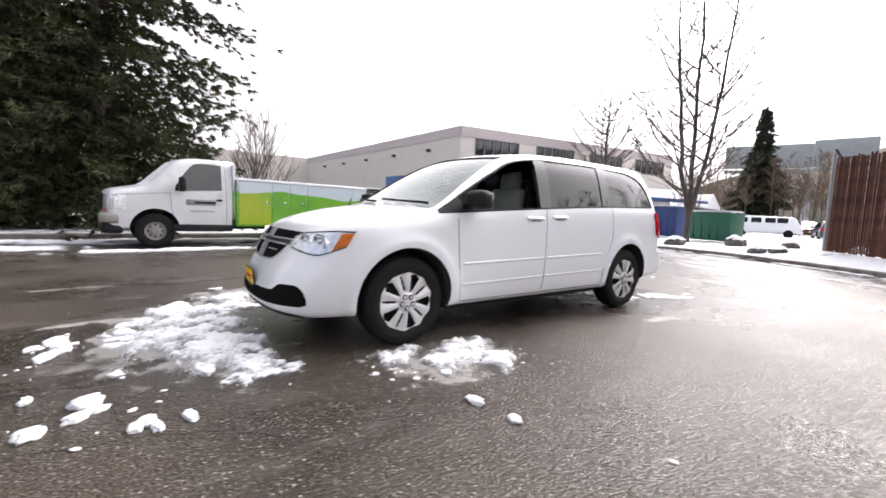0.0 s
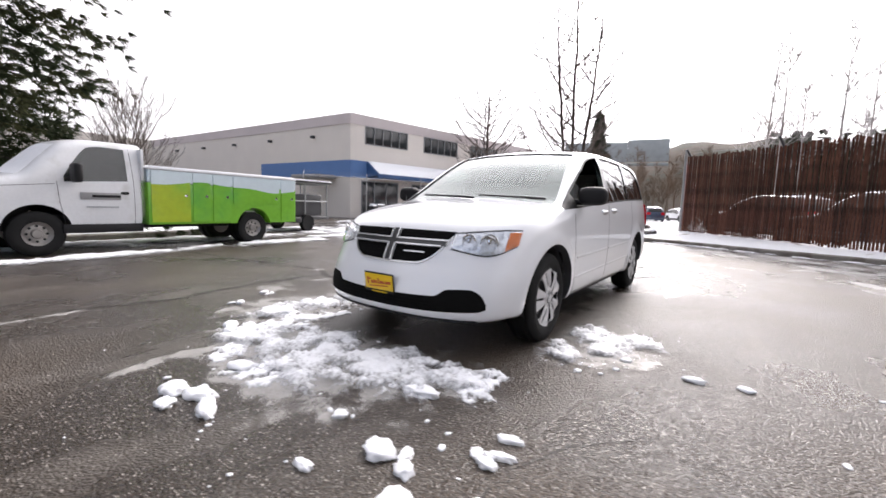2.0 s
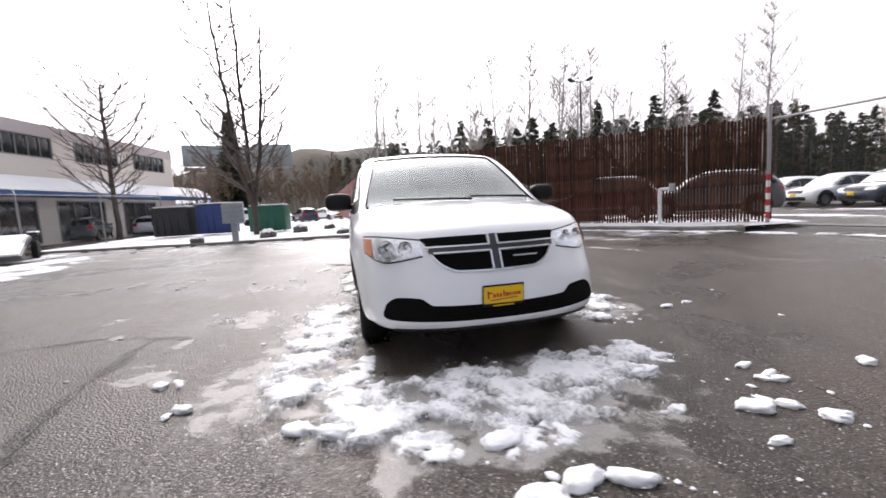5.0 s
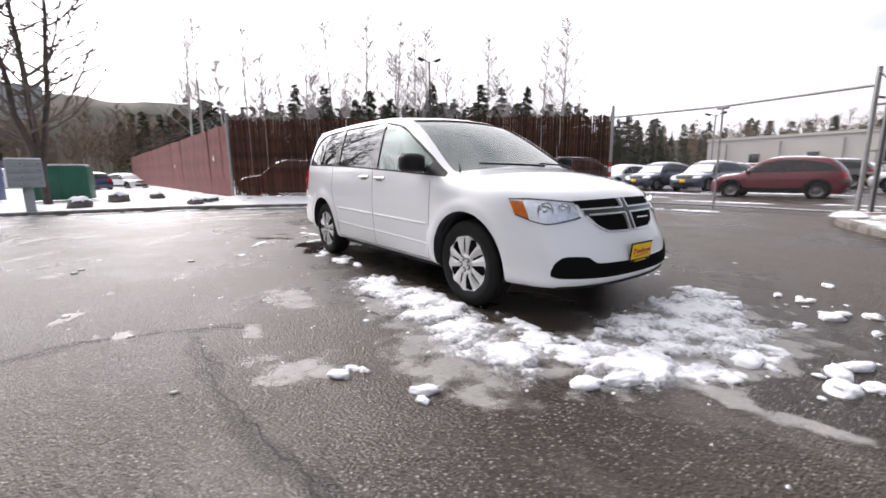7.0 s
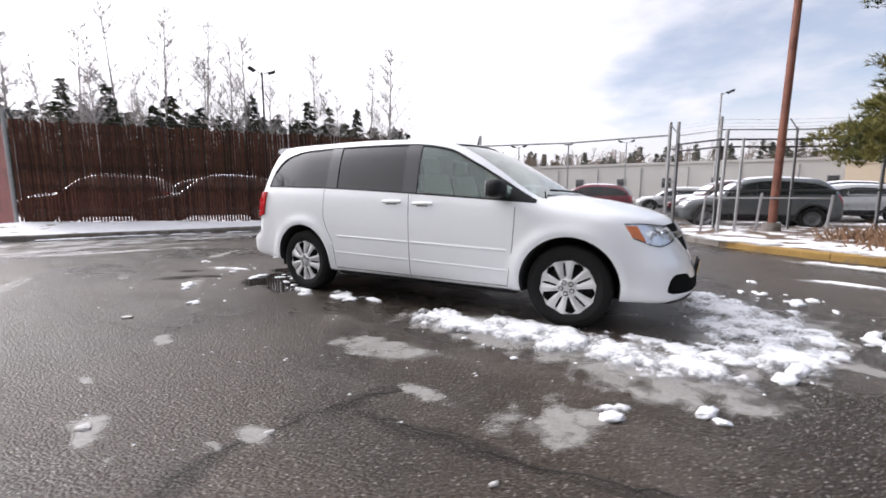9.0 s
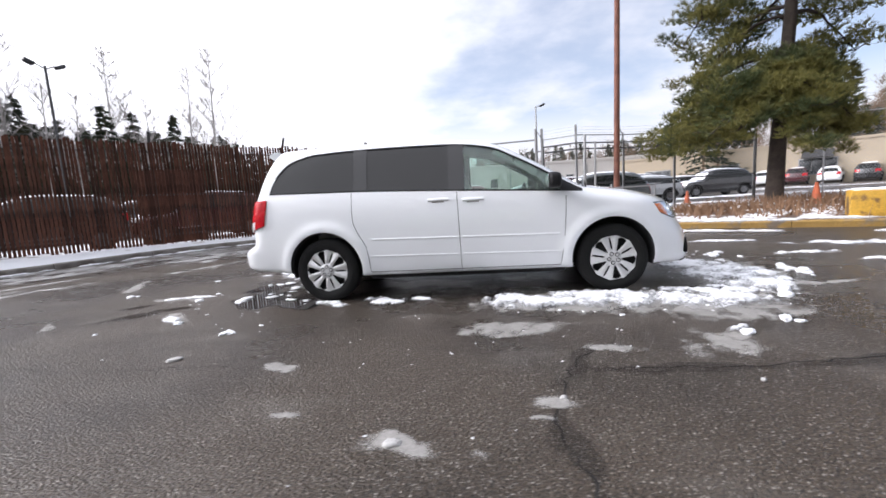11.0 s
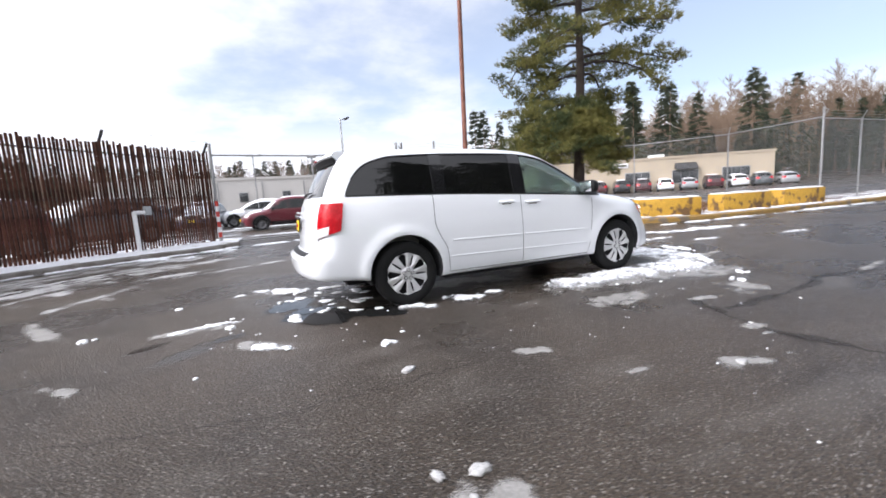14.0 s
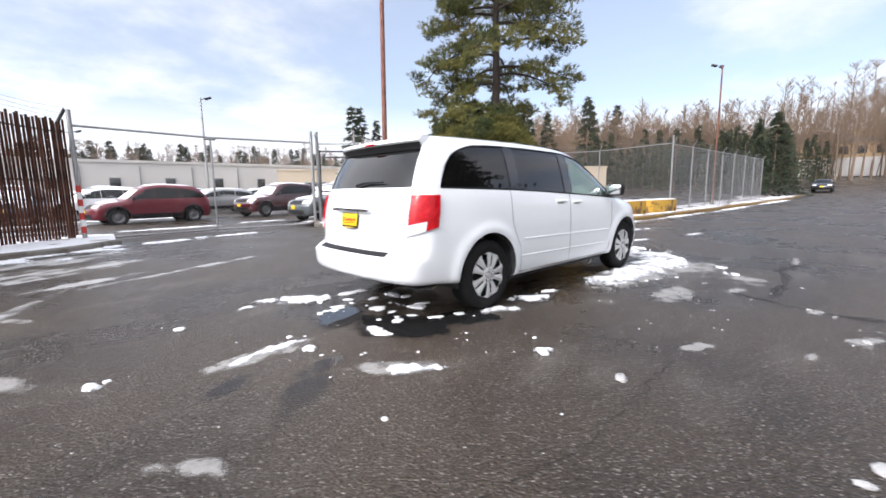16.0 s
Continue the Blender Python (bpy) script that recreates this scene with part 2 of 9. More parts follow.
    dull = N("ShaderNodeMath"); dull.operation = "MULTIPLY_ADD"; dull.inputs[1].default_value = 0.22
    L(film, dull.inputs[0]); L(rough.outputs[0], dull.inputs[2]); L(dull.outputs[0], b.inputs["Roughness"])
    # relief: stones of about a centimetre under a finer grain
    coarse = tex("ShaderNodeTexVoronoi", 78.0).outputs["Distance"]
    hg2 = N("ShaderNodeMath"); hg2.operation = "MULTIPLY_ADD"; hg2.inputs[1].default_value = -1.1; L(coarse, hg2.inputs[0]); L(grain, hg2.inputs[2])
    bump = N("ShaderNodeBump"); bump.inputs["Distance"].default_value = 0.0062
    L(rng(wet, 0.0, 1.0, 1.0, 0.75), bump.inputs["Strength"])
    L(hg2.outputs[0], bump.inputs["Height"]); L(bump.outputs[0], b.inputs["Normal"])
    return m


ASPHALT = asphalt_material()
SNOW_CRUST = fading(mat("melting_snow", (0.84, 0.85, 0.87), 0.6, vary=0.08, scale=7, fine=90, bump=0.65, bump_scale=60, spec=0.4, second=(0.66, 0.67, 0.69), mix_at=(0.52, 0.66)), 0.0, 0.85, grain=34, blur=0.50)
SNOW = mat("snow", (0.83, 0.84, 0.86), 0.75, vary=0.05, scale=9, fine=90, bump=0.7, bump_scale=45, spec=0.25)
SNOW_WET = mat("sodden_snow", (0.50, 0.49, 0.475), 0.5, vary=0.2, scale=14, fine=90, bump=0.8, bump_scale=60, spec=0.4, second=(0.36, 0.35, 0.34))
SLUSH = fading(mat("grey_slush", (0.55, 0.53, 0.50), 0.38, vary=0.3, scale=7, fine=70, bump=0.6, bump_scale=60), 0.0, 0.95, 0.50, grain=30, blur=0.45)
SLUSH_PALE = fading(mat("pale_slush", (0.62, 0.61, 0.60), 0.4, vary=0.25, scale=7, fine=70, bump=0.6, bump_scale=60), 0.0, 1.0, 0.62, grain=20, blur=0.35)
SNOW_GROUND = mat("trodden_snow", (0.78, 0.79, 0.81), 0.8, vary=0.10, scale=1.4, fine=25, bump=0.8, bump_scale=9, second=(0.34, 0.31, 0.27), mix_at=(0.60, 0.68), spec=0.2)
CONCRETE = mat("kerb_concrete", (0.20, 0.185, 0.165), 0.8, vary=0.3, scale=3, fine=40, bump=0.5, second=(0.11, 0.095, 0.08))
PAINT = mat("white_car_paint", (0.848, 0.866, 0.885), 0.28, vary=0.004, scale=2.2, fine=3, coat=1.0, rough_vary=0.0)
BLACK_TRIM = mat("black_plastic", (0.008, 0.008, 0.009), 0.55, spec=0.3, vary=0.2, scale=8, fine=120, bump=0.15, bump_scale=300)
CABIN_DARK = mat("dark_cabin", (0.035, 0.035, 0.037), 0.8, vary=0.2, scale=10)
SEAT_GREY = mat("grey_seat_cloth", (0.30, 0.29, 0.275), 0.9, vary=0.2, scale=9, fine=160, bump=0.4, bump_scale=250)
CHROME = mat("chrome", (0.80, 0.81, 0.82), 0.10, 1.0, vary=0.04, rough_vary=0.04)
SILVER = mat("silver_wheel_paint", (0.66, 0.66, 0.66), 0.34, 0.35, vary=0.08, coat=0.3)
RUBBER = mat("tyre_rubber", (0.012, 0.012, 0.012), 0.75, vary=0.3, scale=10, fine=90, bump=0.3, bump_scale=90, spec=0.2)
PLATE_YELLOW = mat("yellow_plate", (0.85, 0.55, 0.012), 0.4, vary=0.05)
RED_INK = mat("red_lettering", (0.45, 0.02, 0.02), 0.5)
GLASS_CLEAR = glass("windscreen_glass", (0.60, 0.69, 0.65), gloss=0.95, ior=1.6, film=0.11)
GLASS_DARK = glass("privacy_glass", (0.075, 0.08, 0.082), ior=1.6, film=0.006)
GLASS_GREEN = glass("green_side_glass", (0.68, 0.82, 0.76), ior=1.6, film=0.06)
LENS_CLEAR = glass("clear_lens", (0.95, 0.96, 0.97), ior=1.28)
LENS_RED = mat("red_lens", (0.46, 0.006, 0.012), 0.25, vary=0.35, scale=14, fine=60, spec=0.2, coat=0.15)
LENS_AMBER = mat("amber_lens", (0.72, 0.17, 0.012), 0.35, vary=0.25, scale=30, coat=0.15)
LENS_WHITE = mat("white_lens", (0.75, 0.72, 0.72), 0.15, vary=0.1, coat=1.0)
REFLECTOR = mat("lamp_reflector", (0.86, 0.87, 0.88), 0.16, 0.7, vary=0.30, scale=26, fine=60, bump=0.9, bump_scale=22)
PILLAR = mat("gloss_black_pillar", (0.010, 0.010, 0.011), 0.10, vary=0.1, coat=0.6)
GRILLE_BLACK = mat("black_grille_mesh", (0.006, 0.006, 0.006), 0.9, vary=0.3, scale=60, fine=200, spec=0.08)
GRILLE_GREY = mat("dark_grille_bar", (0.030, 0.031, 0.033), 0.35, vary=0.1, coat=0.3)
BRIGHT = mat("bright_trim", (0.86, 0.87, 0.88), 0.22, 0.55, vary=0.04)


NEEDLES_FAR = mat("far_conifer_needles", (0.046, 0.058, 0.038), 0.7, vary=0.45, scale=0.8, fine=9, spec=0.2, second=(0.062, 0.068, 0.040))
NEEDLES_FIR = mat("fir_needles", (0.040, 0.053, 0.026), 0.7, vary=0.45, scale=0.8, fine=9, spec=0.12, second=(0.062, 0.066, 0.030))
NEEDLES_PINE = mat("pine_needles", (0.185, 0.170, 0.050), 0.65, vary=0.45, scale=0.9, fine=8, spec=0.2, second=(0.055, 0.070, 0.028))
BARK = mat("bark", (0.075, 0.060, 0.050), 0.9, vary=0.4, scale=5, fine=40, bump=0.9, bump_scale=25, second=(0.045, 0.038, 0.03))
BARK_PINE = mat("dark_pine_bark", (0.050, 0.037, 0.029), 0.9, vary=0.4, scale=5, fine=40, bump=0.9, bump_scale=25, second=(0.030, 0.022, 0.018))
TWIGS = mat("bare_twigs", (0.12, 0.098, 0.084), 0.9, vary=0.3)
TWIGS_FAR = mat("far_bare_twigs", (0.185, 0.130, 0.090), 0.9, vary=0.35, scale=0.1, fine=1)
BIRCH_FAR = mat("far_birch_stems", (0.46, 0.43, 0.41), 0.9, vary=0.3, scale=0.1, fine=1)
HILL = mat("wooded_hill", (0.085, 0.064, 0.046), 0.95, vary=0.5, scale=0.03, fine=0.4, second=(0.036, 0.038, 0.025), bump=1.0, bump_scale=0.3)
SLAT_BROWN = mat("rusty_brown_slat", (0.078, 0.032, 0.020), 0.75, vary=0.5, scale=2.2, fine=40, bump=0.3, spec=0.2, second=(0.032, 0.013, 0.008), per_object=0.40)
RED_SHEET = mat("weathered_red_fence_board", (0.20, 0.062, 0.055), 0.7, vary=0.2, scale=1.5, fine=30, bump=0.2, per_object=0.08, second=(0.14, 0.045, 0.04))
GALV = mat("galvanised_steel", (0.36, 0.36, 0.36), 0.45, 0.7, vary=0.2, scale=8, fine=60)
WIRE = mat("chain_link_wire", (0.32, 0.32, 0.32), 0.5, 0.6, vary=0.2)
RUST_POLE = mat("rusty_painted_pole", (0.21, 0.085, 0.055), 0.75, vary=0.3, scale=2.5, fine=30, second=(0.13, 0.05, 0.035), bump=0.3)
DARK_METAL = mat("dark_metal", (0.06, 0.06, 0.062), 0.5, 0.5, vary=0.2)
YELLOW_BLOCK = mat("worn_yellow_concrete", (0.48, 0.275, 0.030), 0.75, vary=0.3, scale=3.0, fine=30, second=(0.12, 0.065, 0.025), mix_at=(0.50, 0.62), bump=0.5)
YELLOW_KERB = mat("worn_yellow_kerb", (0.30, 0.185, 0.05), 0.8, vary=0.3, scale=2.5, fine=40, second=(0.15, 0.12, 0.09), mix_at=(0.5, 0.62), bump=0.4)
GREEN_BIN = mat("green_dumpster_steel", (0.010, 0.10, 0.060), 0.5, vary=0.25, scale=2, fine=20)
BLUE_BIN = mat("blue_bin_plastic", (0.02, 0.045, 0.16), 0.5, vary=0.2)
BIN_LID = mat("black_bin_lid", (0.02, 0.02, 0.022), 0.6)
MAIL_GREY = mat("grey_mailbox_paint", (0.34, 0.36, 0.37), 0.5, vary=0.12, scale=4)
ROCK = mat("dark_boulder", (0.10, 0.09, 0.085), 0.9, vary=0.4, scale=5, bump=0.8, bump_scale=12)
CREAM = mat("cream_stucco", (0.72, 0.67, 0.61), 0.9, vary=0.07, scale=0.5, fine=18, bump=0.3, bump_scale=60)
CREAM_TOP = mat("grey_mauve_parapet", (0.58, 0.52, 0.51), 0.9, vary=0.08, scale=0.6, fine=18)
BLUE_BAND = mat("blue_painted_band", (0.10, 0.20, 0.42), 0.8, vary=0.1, scale=0.8)
BLUE_AWNING = mat("blue_awning_cloth", (0.035, 0.10, 0.25), 0.8, vary=0.15)
WINDOW_DARK = mat("dark_window_glass", (0.030, 0.034, 0.036), 0.06, vary=0.3, scale=0.6, fine=3, spec=0.8)
FRAME_GREY = mat("grey_window_frame", (0.26, 0.26, 0.26), 0.5, vary=0.1)
WAREHOUSE = mat("white_warehouse_wall", (0.62, 0.60, 0.57), 0.9, vary=0.08, scale=0.3, fine=5)
TAN_WALL = mat("tan_block_wall", (0.42, 0.35, 0.26), 0.9, vary=0.08, scale=0.3, fine=6)
TIMBER = mat("raw_timber", (0.48, 0.33, 0.18), 0.8, vary=0.2)
TRUCK_WHITE = mat("grimy_white_truck_paint", (0.66, 0.67, 0.68), 0.35, vary=0.06, scale=2, fine=20, coat=0.4, second=(0.52, 0.52, 0.51), mix_at=(0.58, 0.72))
TRUCK_GREEN = mat("green_utility_box", (0.17, 0.45, 0.030), 0.35, vary=0.12, scale=0.7, fine=10, coat=0.4, second=(0.10, 0.36, 0.035))
TRUCK_LIME = mat("lime_locker_paint", (0.36, 0.46, 0.022), 0.35, vary=0.12, scale=0.7, fine=10, coat=0.4, second=(0.22, 0.44, 0.03))
TRUCK_SKY = mat("pale_blue_upper_box", (0.60, 0.70, 0.74), 0.35, vary=0.06, coat=0.4)
STEEL_WHEEL = mat("steel_wheel", (0.30, 0.285, 0.27), 0.4, 0.6, vary=0.2)
BILLBOARD = mat("weathered_billboard_back", (0.42, 0.45, 0.45), 0.8, vary=0.2, scale=0.5)
WATER = fading(mat("puddle_water", (0.018, 0.018, 0.018), 0.03, vary=0.1, rough_vary=0.01, spec=0.6), 0.0, 0.55, 0.92, grain=12, blur=0.2)
WATER_THIN = fading(mat("thin_meltwater", (0.022, 0.020, 0.018), 0.06, vary=0.1, rough_vary=0.02, spec=0.5), 0.0, 0.9, 0.5, grain=9, blur=0.3)
DAMP_THIN = fading(mat("drying_asphalt", (0.024, 0.020, 0.017), 0.45, vary=0.3, scale=6, fine=70, bump=0.8, bump_scale=70, spec=0.35), 0.0, 0.9, 0.34, grain=14, blur=0.35)
# dark layer that puts the van's shade into the ground colour, with damp
DAMP_SHADE = fading(mat("damp_and_painted_shade", (0.024, 0.020, 0.017), 0.40, vary=0.3, scale=6, fine=70, bump=0.8, bump_scale=70, spec=0.35), 0.0, 0.9, 0.62, grain=14, blur=0.35)
SOIL = mat("brown_planting_soil", (0.13, 0.085, 0.06), 0.95, vary=0.4, scale=2, fine=25, bump=0.9, bump_scale=20, second=(0.70, 0.70, 0.71), mix_at=(0.47, 0.54))
DRY_GRASS = mat("dry_brown_grass", (0.20, 0.115, 0.065), 0.9, vary=0.3)
CONE_ORANGE = mat("faded_orange_cone", (0.50, 0.12, 0.05), 0.7, vary=0.2)
REFLECT_RED = mat("red_reflector_band", (0.45, 0.04, 0.03), 0.5)
WHITE_SIGN = mat("white_sign", (0.75, 0.75, 0.75), 0.6)
CAR_RED = mat("dark_red_car_paint", (0.125, 0.006, 0.016), 0.3, vary=0.05, coat=0.5)
CAR_MAROON = mat("maroon_car_paint", (0.060, 0.008, 0.012), 0.2, vary=0.05, coat=1.0)
CAR_GREY = mat("grey_car_paint", (0.07, 0.08, 0.085), 0.3, vary=0.05, coat=1.0)
CAR_SILVER = mat("silver_car_paint", (0.36, 0.37, 0.38), 0.3, 0.4, vary=0.05, coat=1.0)
CAR_BLACK = mat("black_car_paint", (0.012, 0.012, 0.014), 0.25, vary=0.05, coat=1.0)
CAR_BLUE = mat("dark_blue_car_paint", (0.02, 0.035, 0.07), 0.3, vary=0.05, coat=1.0)

GLASS_TRUCK = glass("truck_side_glass", (0.22, 0.27, 0.26), ior=1.6, film=0.06)

RIM_GREY = mat("dark_grey_wheel", (0.13, 0.13, 0.135), 0.4, 0.5, vary=0.2)


# ---- building tools ----
def to_mesh(name, verts, faces, smooth=True, angle=38):
    me = bpy.data.meshes.new(name)
    me.from_pydata([tuple(map(float, v)) for v in verts], [], [tuple(map(int, f)) for f in faces])
    me.validate()
    me.update()
    if smooth:
        me.polygons.foreach_set("use_smooth", [True] * len(me.polygons))
        me.set_sharp_from_angle(angle=radians(angle))
    return me


def bm_mesh(name, bm, smooth=True, angle=38):
    me = bpy.data.meshes.new(name)
    bmesh.ops.recalc_face_normals(bm, faces=bm.faces)
    bm.to_mesh(me)
    bm.free()
    if smooth:
        me.polygons.foreach_set("use_smooth", [True] * len(me.polygons))
        me.set_sharp_from_angle(angle=radians(angle))
    return me


def part(name, shape, material, parent=None, label="", m=None, kind=""):
    """Links a bmesh or a mesh as one object under a thing or a part."""
    me = shape if isinstance(shape, bpy.types.Mesh) else bm_mesh(name, shape)
    if material is not None and not me.materials:
        me.materials.append(material)
    ob = new(name, me)
    if parent is not None:
        ob.parent = parent
    if m is not None:
        ob.matrix_basis = m
    if label or kind:
        tagged(ob, label, kind=kind)
    return ob


def thing(name, label, category, m=None, group="", kind=""):
    ob = new(name)
    if m is not None:
        ob.matrix_world = m
    return tagged(ob, label, category, group, kind)


def box(size, at=(0, 0, 0), bevel=0.0, turn=None, seg=2):
    bm = bmesh.new()
    bmesh.ops.create_cube(bm, size=1.0)
    bmesh.ops.scale(bm, vec=size, verts=bm.verts)
    if bevel:
        bmesh.ops.bevel(bm, geom=bm.edges[:], offset=bevel, segments=seg, affect="EDGES", profile=0.5)
    if turn is not None:
        bmesh.ops.transform(bm, matrix=turn, verts=bm.verts)
    bmesh.ops.translate(bm, vec=at, verts=bm.verts)
    return bm


def join(*bms):
    out = bmesh.new()
    for b in bms:
        me = bpy.data.meshes.new("tmp")
        b.to_mesh(me)
        out.from_mesh(me)
        b.free()
        bpy.data.meshes.remove(me)
    return out


def tube(points, radii, seg=8, cap=True):
    """A round bar along a line of points."""
    pts = [Vector(p) for p in points]
    if not hasattr(radii, "__len__"):
        radii = [radii] * len(pts)
    verts, faces = [], []
    side = None
    for i, p in enumerate(pts):
        d = (pts[min(i + 1, len(pts) - 1)] - pts[max(i - 1, 0)]).normalized()
        if side is None:
            side = d.orthogonal().normalized()
        side = (side - d * side.dot(d)).normalized()
        up = d.cross(side)
        for k in range(seg):
            a = 2 * math.pi * k / seg
            verts.append(p + (side * math.cos(a) + up * math.sin(a)) * radii[i])
    for i in range(len(pts) - 1):
        for k in range(seg):
            a, b = i * seg + k, i * seg + (k + 1) % seg
            faces.append((a, b, b + seg, a + seg))
    if cap:
        faces.append(tuple(range(seg))[::-1])
        faces.append(tuple(range((len(pts) - 1) * seg, len(pts) * seg)))
    return verts, faces


def tubes_mesh(name, items, smooth=True):
    """Several bars in one mesh: items of (points, radii, seg)."""
    V, F = [], []
    for pts, rad, seg in items:
        v, f = tube(pts, rad, seg)
        o = len(V)
        V += v
        F += [tuple(i + o for i in q) for q in f]
    return to_mesh(name, V, F, smooth)


def lathe(name, profile, seg=48, axis="y"):
    """Turns a profile of (radius, along) pairs about an axis."""
    V, F = [], []
    n = len(profile)
    for k in range(seg):
        a = 2 * math.pi * k / seg
        for r, h in profile:
            c, s = r * math.cos(a), r * math.sin(a)
            V.append((c, h, s) if axis == "y" else (c, s, h))
    for k in range(seg):
        for i in range(n - 1):
            a, b = k * n + i, ((k + 1) % seg) * n + i
            F.append((a, a + 1, b + 1, b))
    return to_mesh(name, V, F)


def prism(poly, axis, lo, hi):
    """A closed solid: a polygon in the two other axes, extruded along axis 'x', 'y' or 'z'."""
    def place(p, h):
        return {"x": (h, p[0], p[1]), "y": (p[0], h, p[1]), "z": (p[0], p[1], h)}[axis]
    bm = bmesh.new()
    low = [bm.verts.new(place(p, lo)) for p in poly]
    high = [bm.verts.new(place(p, hi)) for p in poly]
    bm.faces.new(low)
    bm.faces.new(high)
    for i in range(len(poly)):
        j = (i + 1) % len(poly)
        bm.faces.new((low[i], low[j], high[j], high[i]))
    bmesh.ops.recalc_face_normals(bm, faces=bm.faces)
    return bm


def curve(*pairs):
    """A smooth monotone curve through (x, value) pairs."""
    X, Y = np.array([p[0] for p in pairs], float), np.array([p[1] for p in pairs], float)
    h, d = np.diff(X), np.diff(Y) / np.diff(X)
    m = np.zeros(len(X))
    for i in range(1, len(X) - 1):
        if d[i - 1] * d[i] > 0:
            w1, w2 = 2 * h[i] + h[i - 1], h[i] + 2 * h[i - 1]
            m[i] = (w1 + w2) / (w1 / d[i - 1] + w2 / d[i])
    m[0], m[-1] = d[0], d[-1]

    def f(x):
        x = np.clip(np.asarray(x, float), X[0], X[-1])
        i = np.clip(np.searchsorted(X, x) - 1, 0, len(X) - 2)
        t = (x - X[i]) / h[i]
        return ((1 + 2 * t) * (1 - t) ** 2 * Y[i] + t * (1 - t) ** 2 * h[i] * m[i]
                + t * t * (3 - 2 * t) * Y[i + 1] + t * t * (t - 1) * h[i] * m[i + 1])
    return f


def smax(a, b, k):
    h = np.maximum(k - np.abs(a - b), 0) / k
    return np.maximum(a, b) + h * h * k / 4


class Shell:
    """A rounded body given by a function that is negative inside it."""

    def __init__(self, f):
        self.f = f

    def meet(self, P, Q):
        """The last place from P (outside) to Q (inside) where the surface lies."""
        P, Q = np.asarray(P, float), np.asarray(Q, float)
        a, b = np.zeros(P.shape[:-1]), np.ones(P.shape[:-1])
        for _ in range(26):
            c = (a + b) / 2
            X = P + (Q - P) * c[..., None]
            out = self.f(X[..., 0], X[..., 1], X[..., 2]) > 0
            a, b = np.where(out, c, a), np.where(out, b, c)
        return P + (Q - P) * b[..., None]

    def normal(self, X, e=0.004):
        g = np.stack([self.f(*[X[..., j] + (e if j == i else 0) for j in range(3)])
                      - self.f(*[X[..., j] - (e if j == i else 0) for j in range(3)]) for i in range(3)], -1)
        return g / np.maximum(np.linalg.norm(g, axis=-1, keepdims=True), 1e-9)

    def solid(self, name, lo, hi, core_lo, core_hi, step):
        """The whole closed body, from a box of even squares drawn in on it."""
        lo, hi = np.array(lo, float), np.array(hi, float)
        n = np.maximum(np.round((hi - lo) / step).astype(int), 2)
        index, V, F = {}, [], []

        def vid(i):
            if i not in index:
                index[i] = len(V)
                V.append(lo + (hi - lo) * np.array(i) / n)
            return index[i]
        for ax in range(3):
            u, v = [(1, 2), (2, 0), (0, 1)][ax]
            for end in (0, n[ax]):
                for a in range(n[u]):
                    for b in range(n[v]):
                        quad = []
                        for da, db in ((0, 0), (1, 0), (1, 1), (0, 1)):
                            i = [0, 0, 0]
                            i[ax], i[u], i[v] = int(end), a + da, b + db
                            quad.append(vid(tuple(i)))
                        F.append(quad if end else quad[::-1])
        V = np.array(V)
        return to_mesh(name, self.meet(V, np.clip(V, core_lo, core_hi)), F)

    def sheet(self, name, G, D, off=0.003, thick=0.012, reach=2.5, lift=None):
        """A panel with thickness that lies on the body: a grid of places, moved along D until they meet it.
        lift: an extra height above the body for each grid place."""
        G, D = np.asarray(G, float), np.asarray(D, float)
        S = self.meet(G, G + D * reach)
        N = self.normal(S)
        rise = off if lift is None else off + lift[..., None]
        n, m = G.shape[:2]
        V = np.concatenate([(S + N * rise).reshape(-1, 3), (S + N * (off - thick)).reshape(-1, 3)])
        F, o = [], n * m
        for i in range(n - 1):
            for j in range(m - 1):
                a = i * m + j
                F += [(a, a + 1, a + m + 1, a + m), (o + a, o + a + m, o + a + m + 1, o + a + 1)]
        ring = [i * m for i in range(n)] + [(n - 1) * m + j for j in range(1, m)] + [i * m + m - 1 for i in range(n - 2, -1, -1)] + [j for j in range(m - 2, 0, -1)]
        for a, b in zip(ring, ring[1:] + ring[:1]):
            F.append((a, b, b + o, a + o))
        bm = bmesh.new()
        bm.from_mesh(to_mesh("tmp", V, F, False))
        return bm_mesh(name, bm)


def span(xs, low, high, rows, plane, at):
    """A grid between two curves over xs: plane 'side' (x, z at y = at) or 'front' (y, z at x = at)."""
    g = []
    for x in xs:
        z = np.linspace(float(low(x)), float(high(x)), rows)
        g.append([(x, at, k) if plane == "side" else (at, x, k) for k in z])
    return np.array(g)


def carve(me, cutters, inner):
    """Cuts solids out of a closed mesh; the cut faces take the material inner."""
    ob = new("carved", me)
    tools = []
    for bm in cutters:
        cm = bm if isinstance(bm, bpy.types.Mesh) else bm_mesh("cutter", bm, False)
        cm.materials.append(inner)
        c = new("cutter", cm)
        tools.append(c)
        md = ob.modifiers.new("cut", "BOOLEAN")
        md.operation, md.solver, md.object = "DIFFERENCE", "EXACT", c
        md.material_mode = "TRANSFER"
    bpy.context.view_layer.update()
    dg = bpy.context.evaluated_depsgraph_get()
    res = bpy.data.meshes.new_from_object(ob.evaluated_get(dg))
    bpy.data.objects.remove(ob)
    for c in tools:
        bpy.data.objects.remove(c)
    res.polygons.foreach_set("use_smooth", [True] * len(res.polygons))
    res.set_sharp_from_angle(angle=radians(38))
    return res


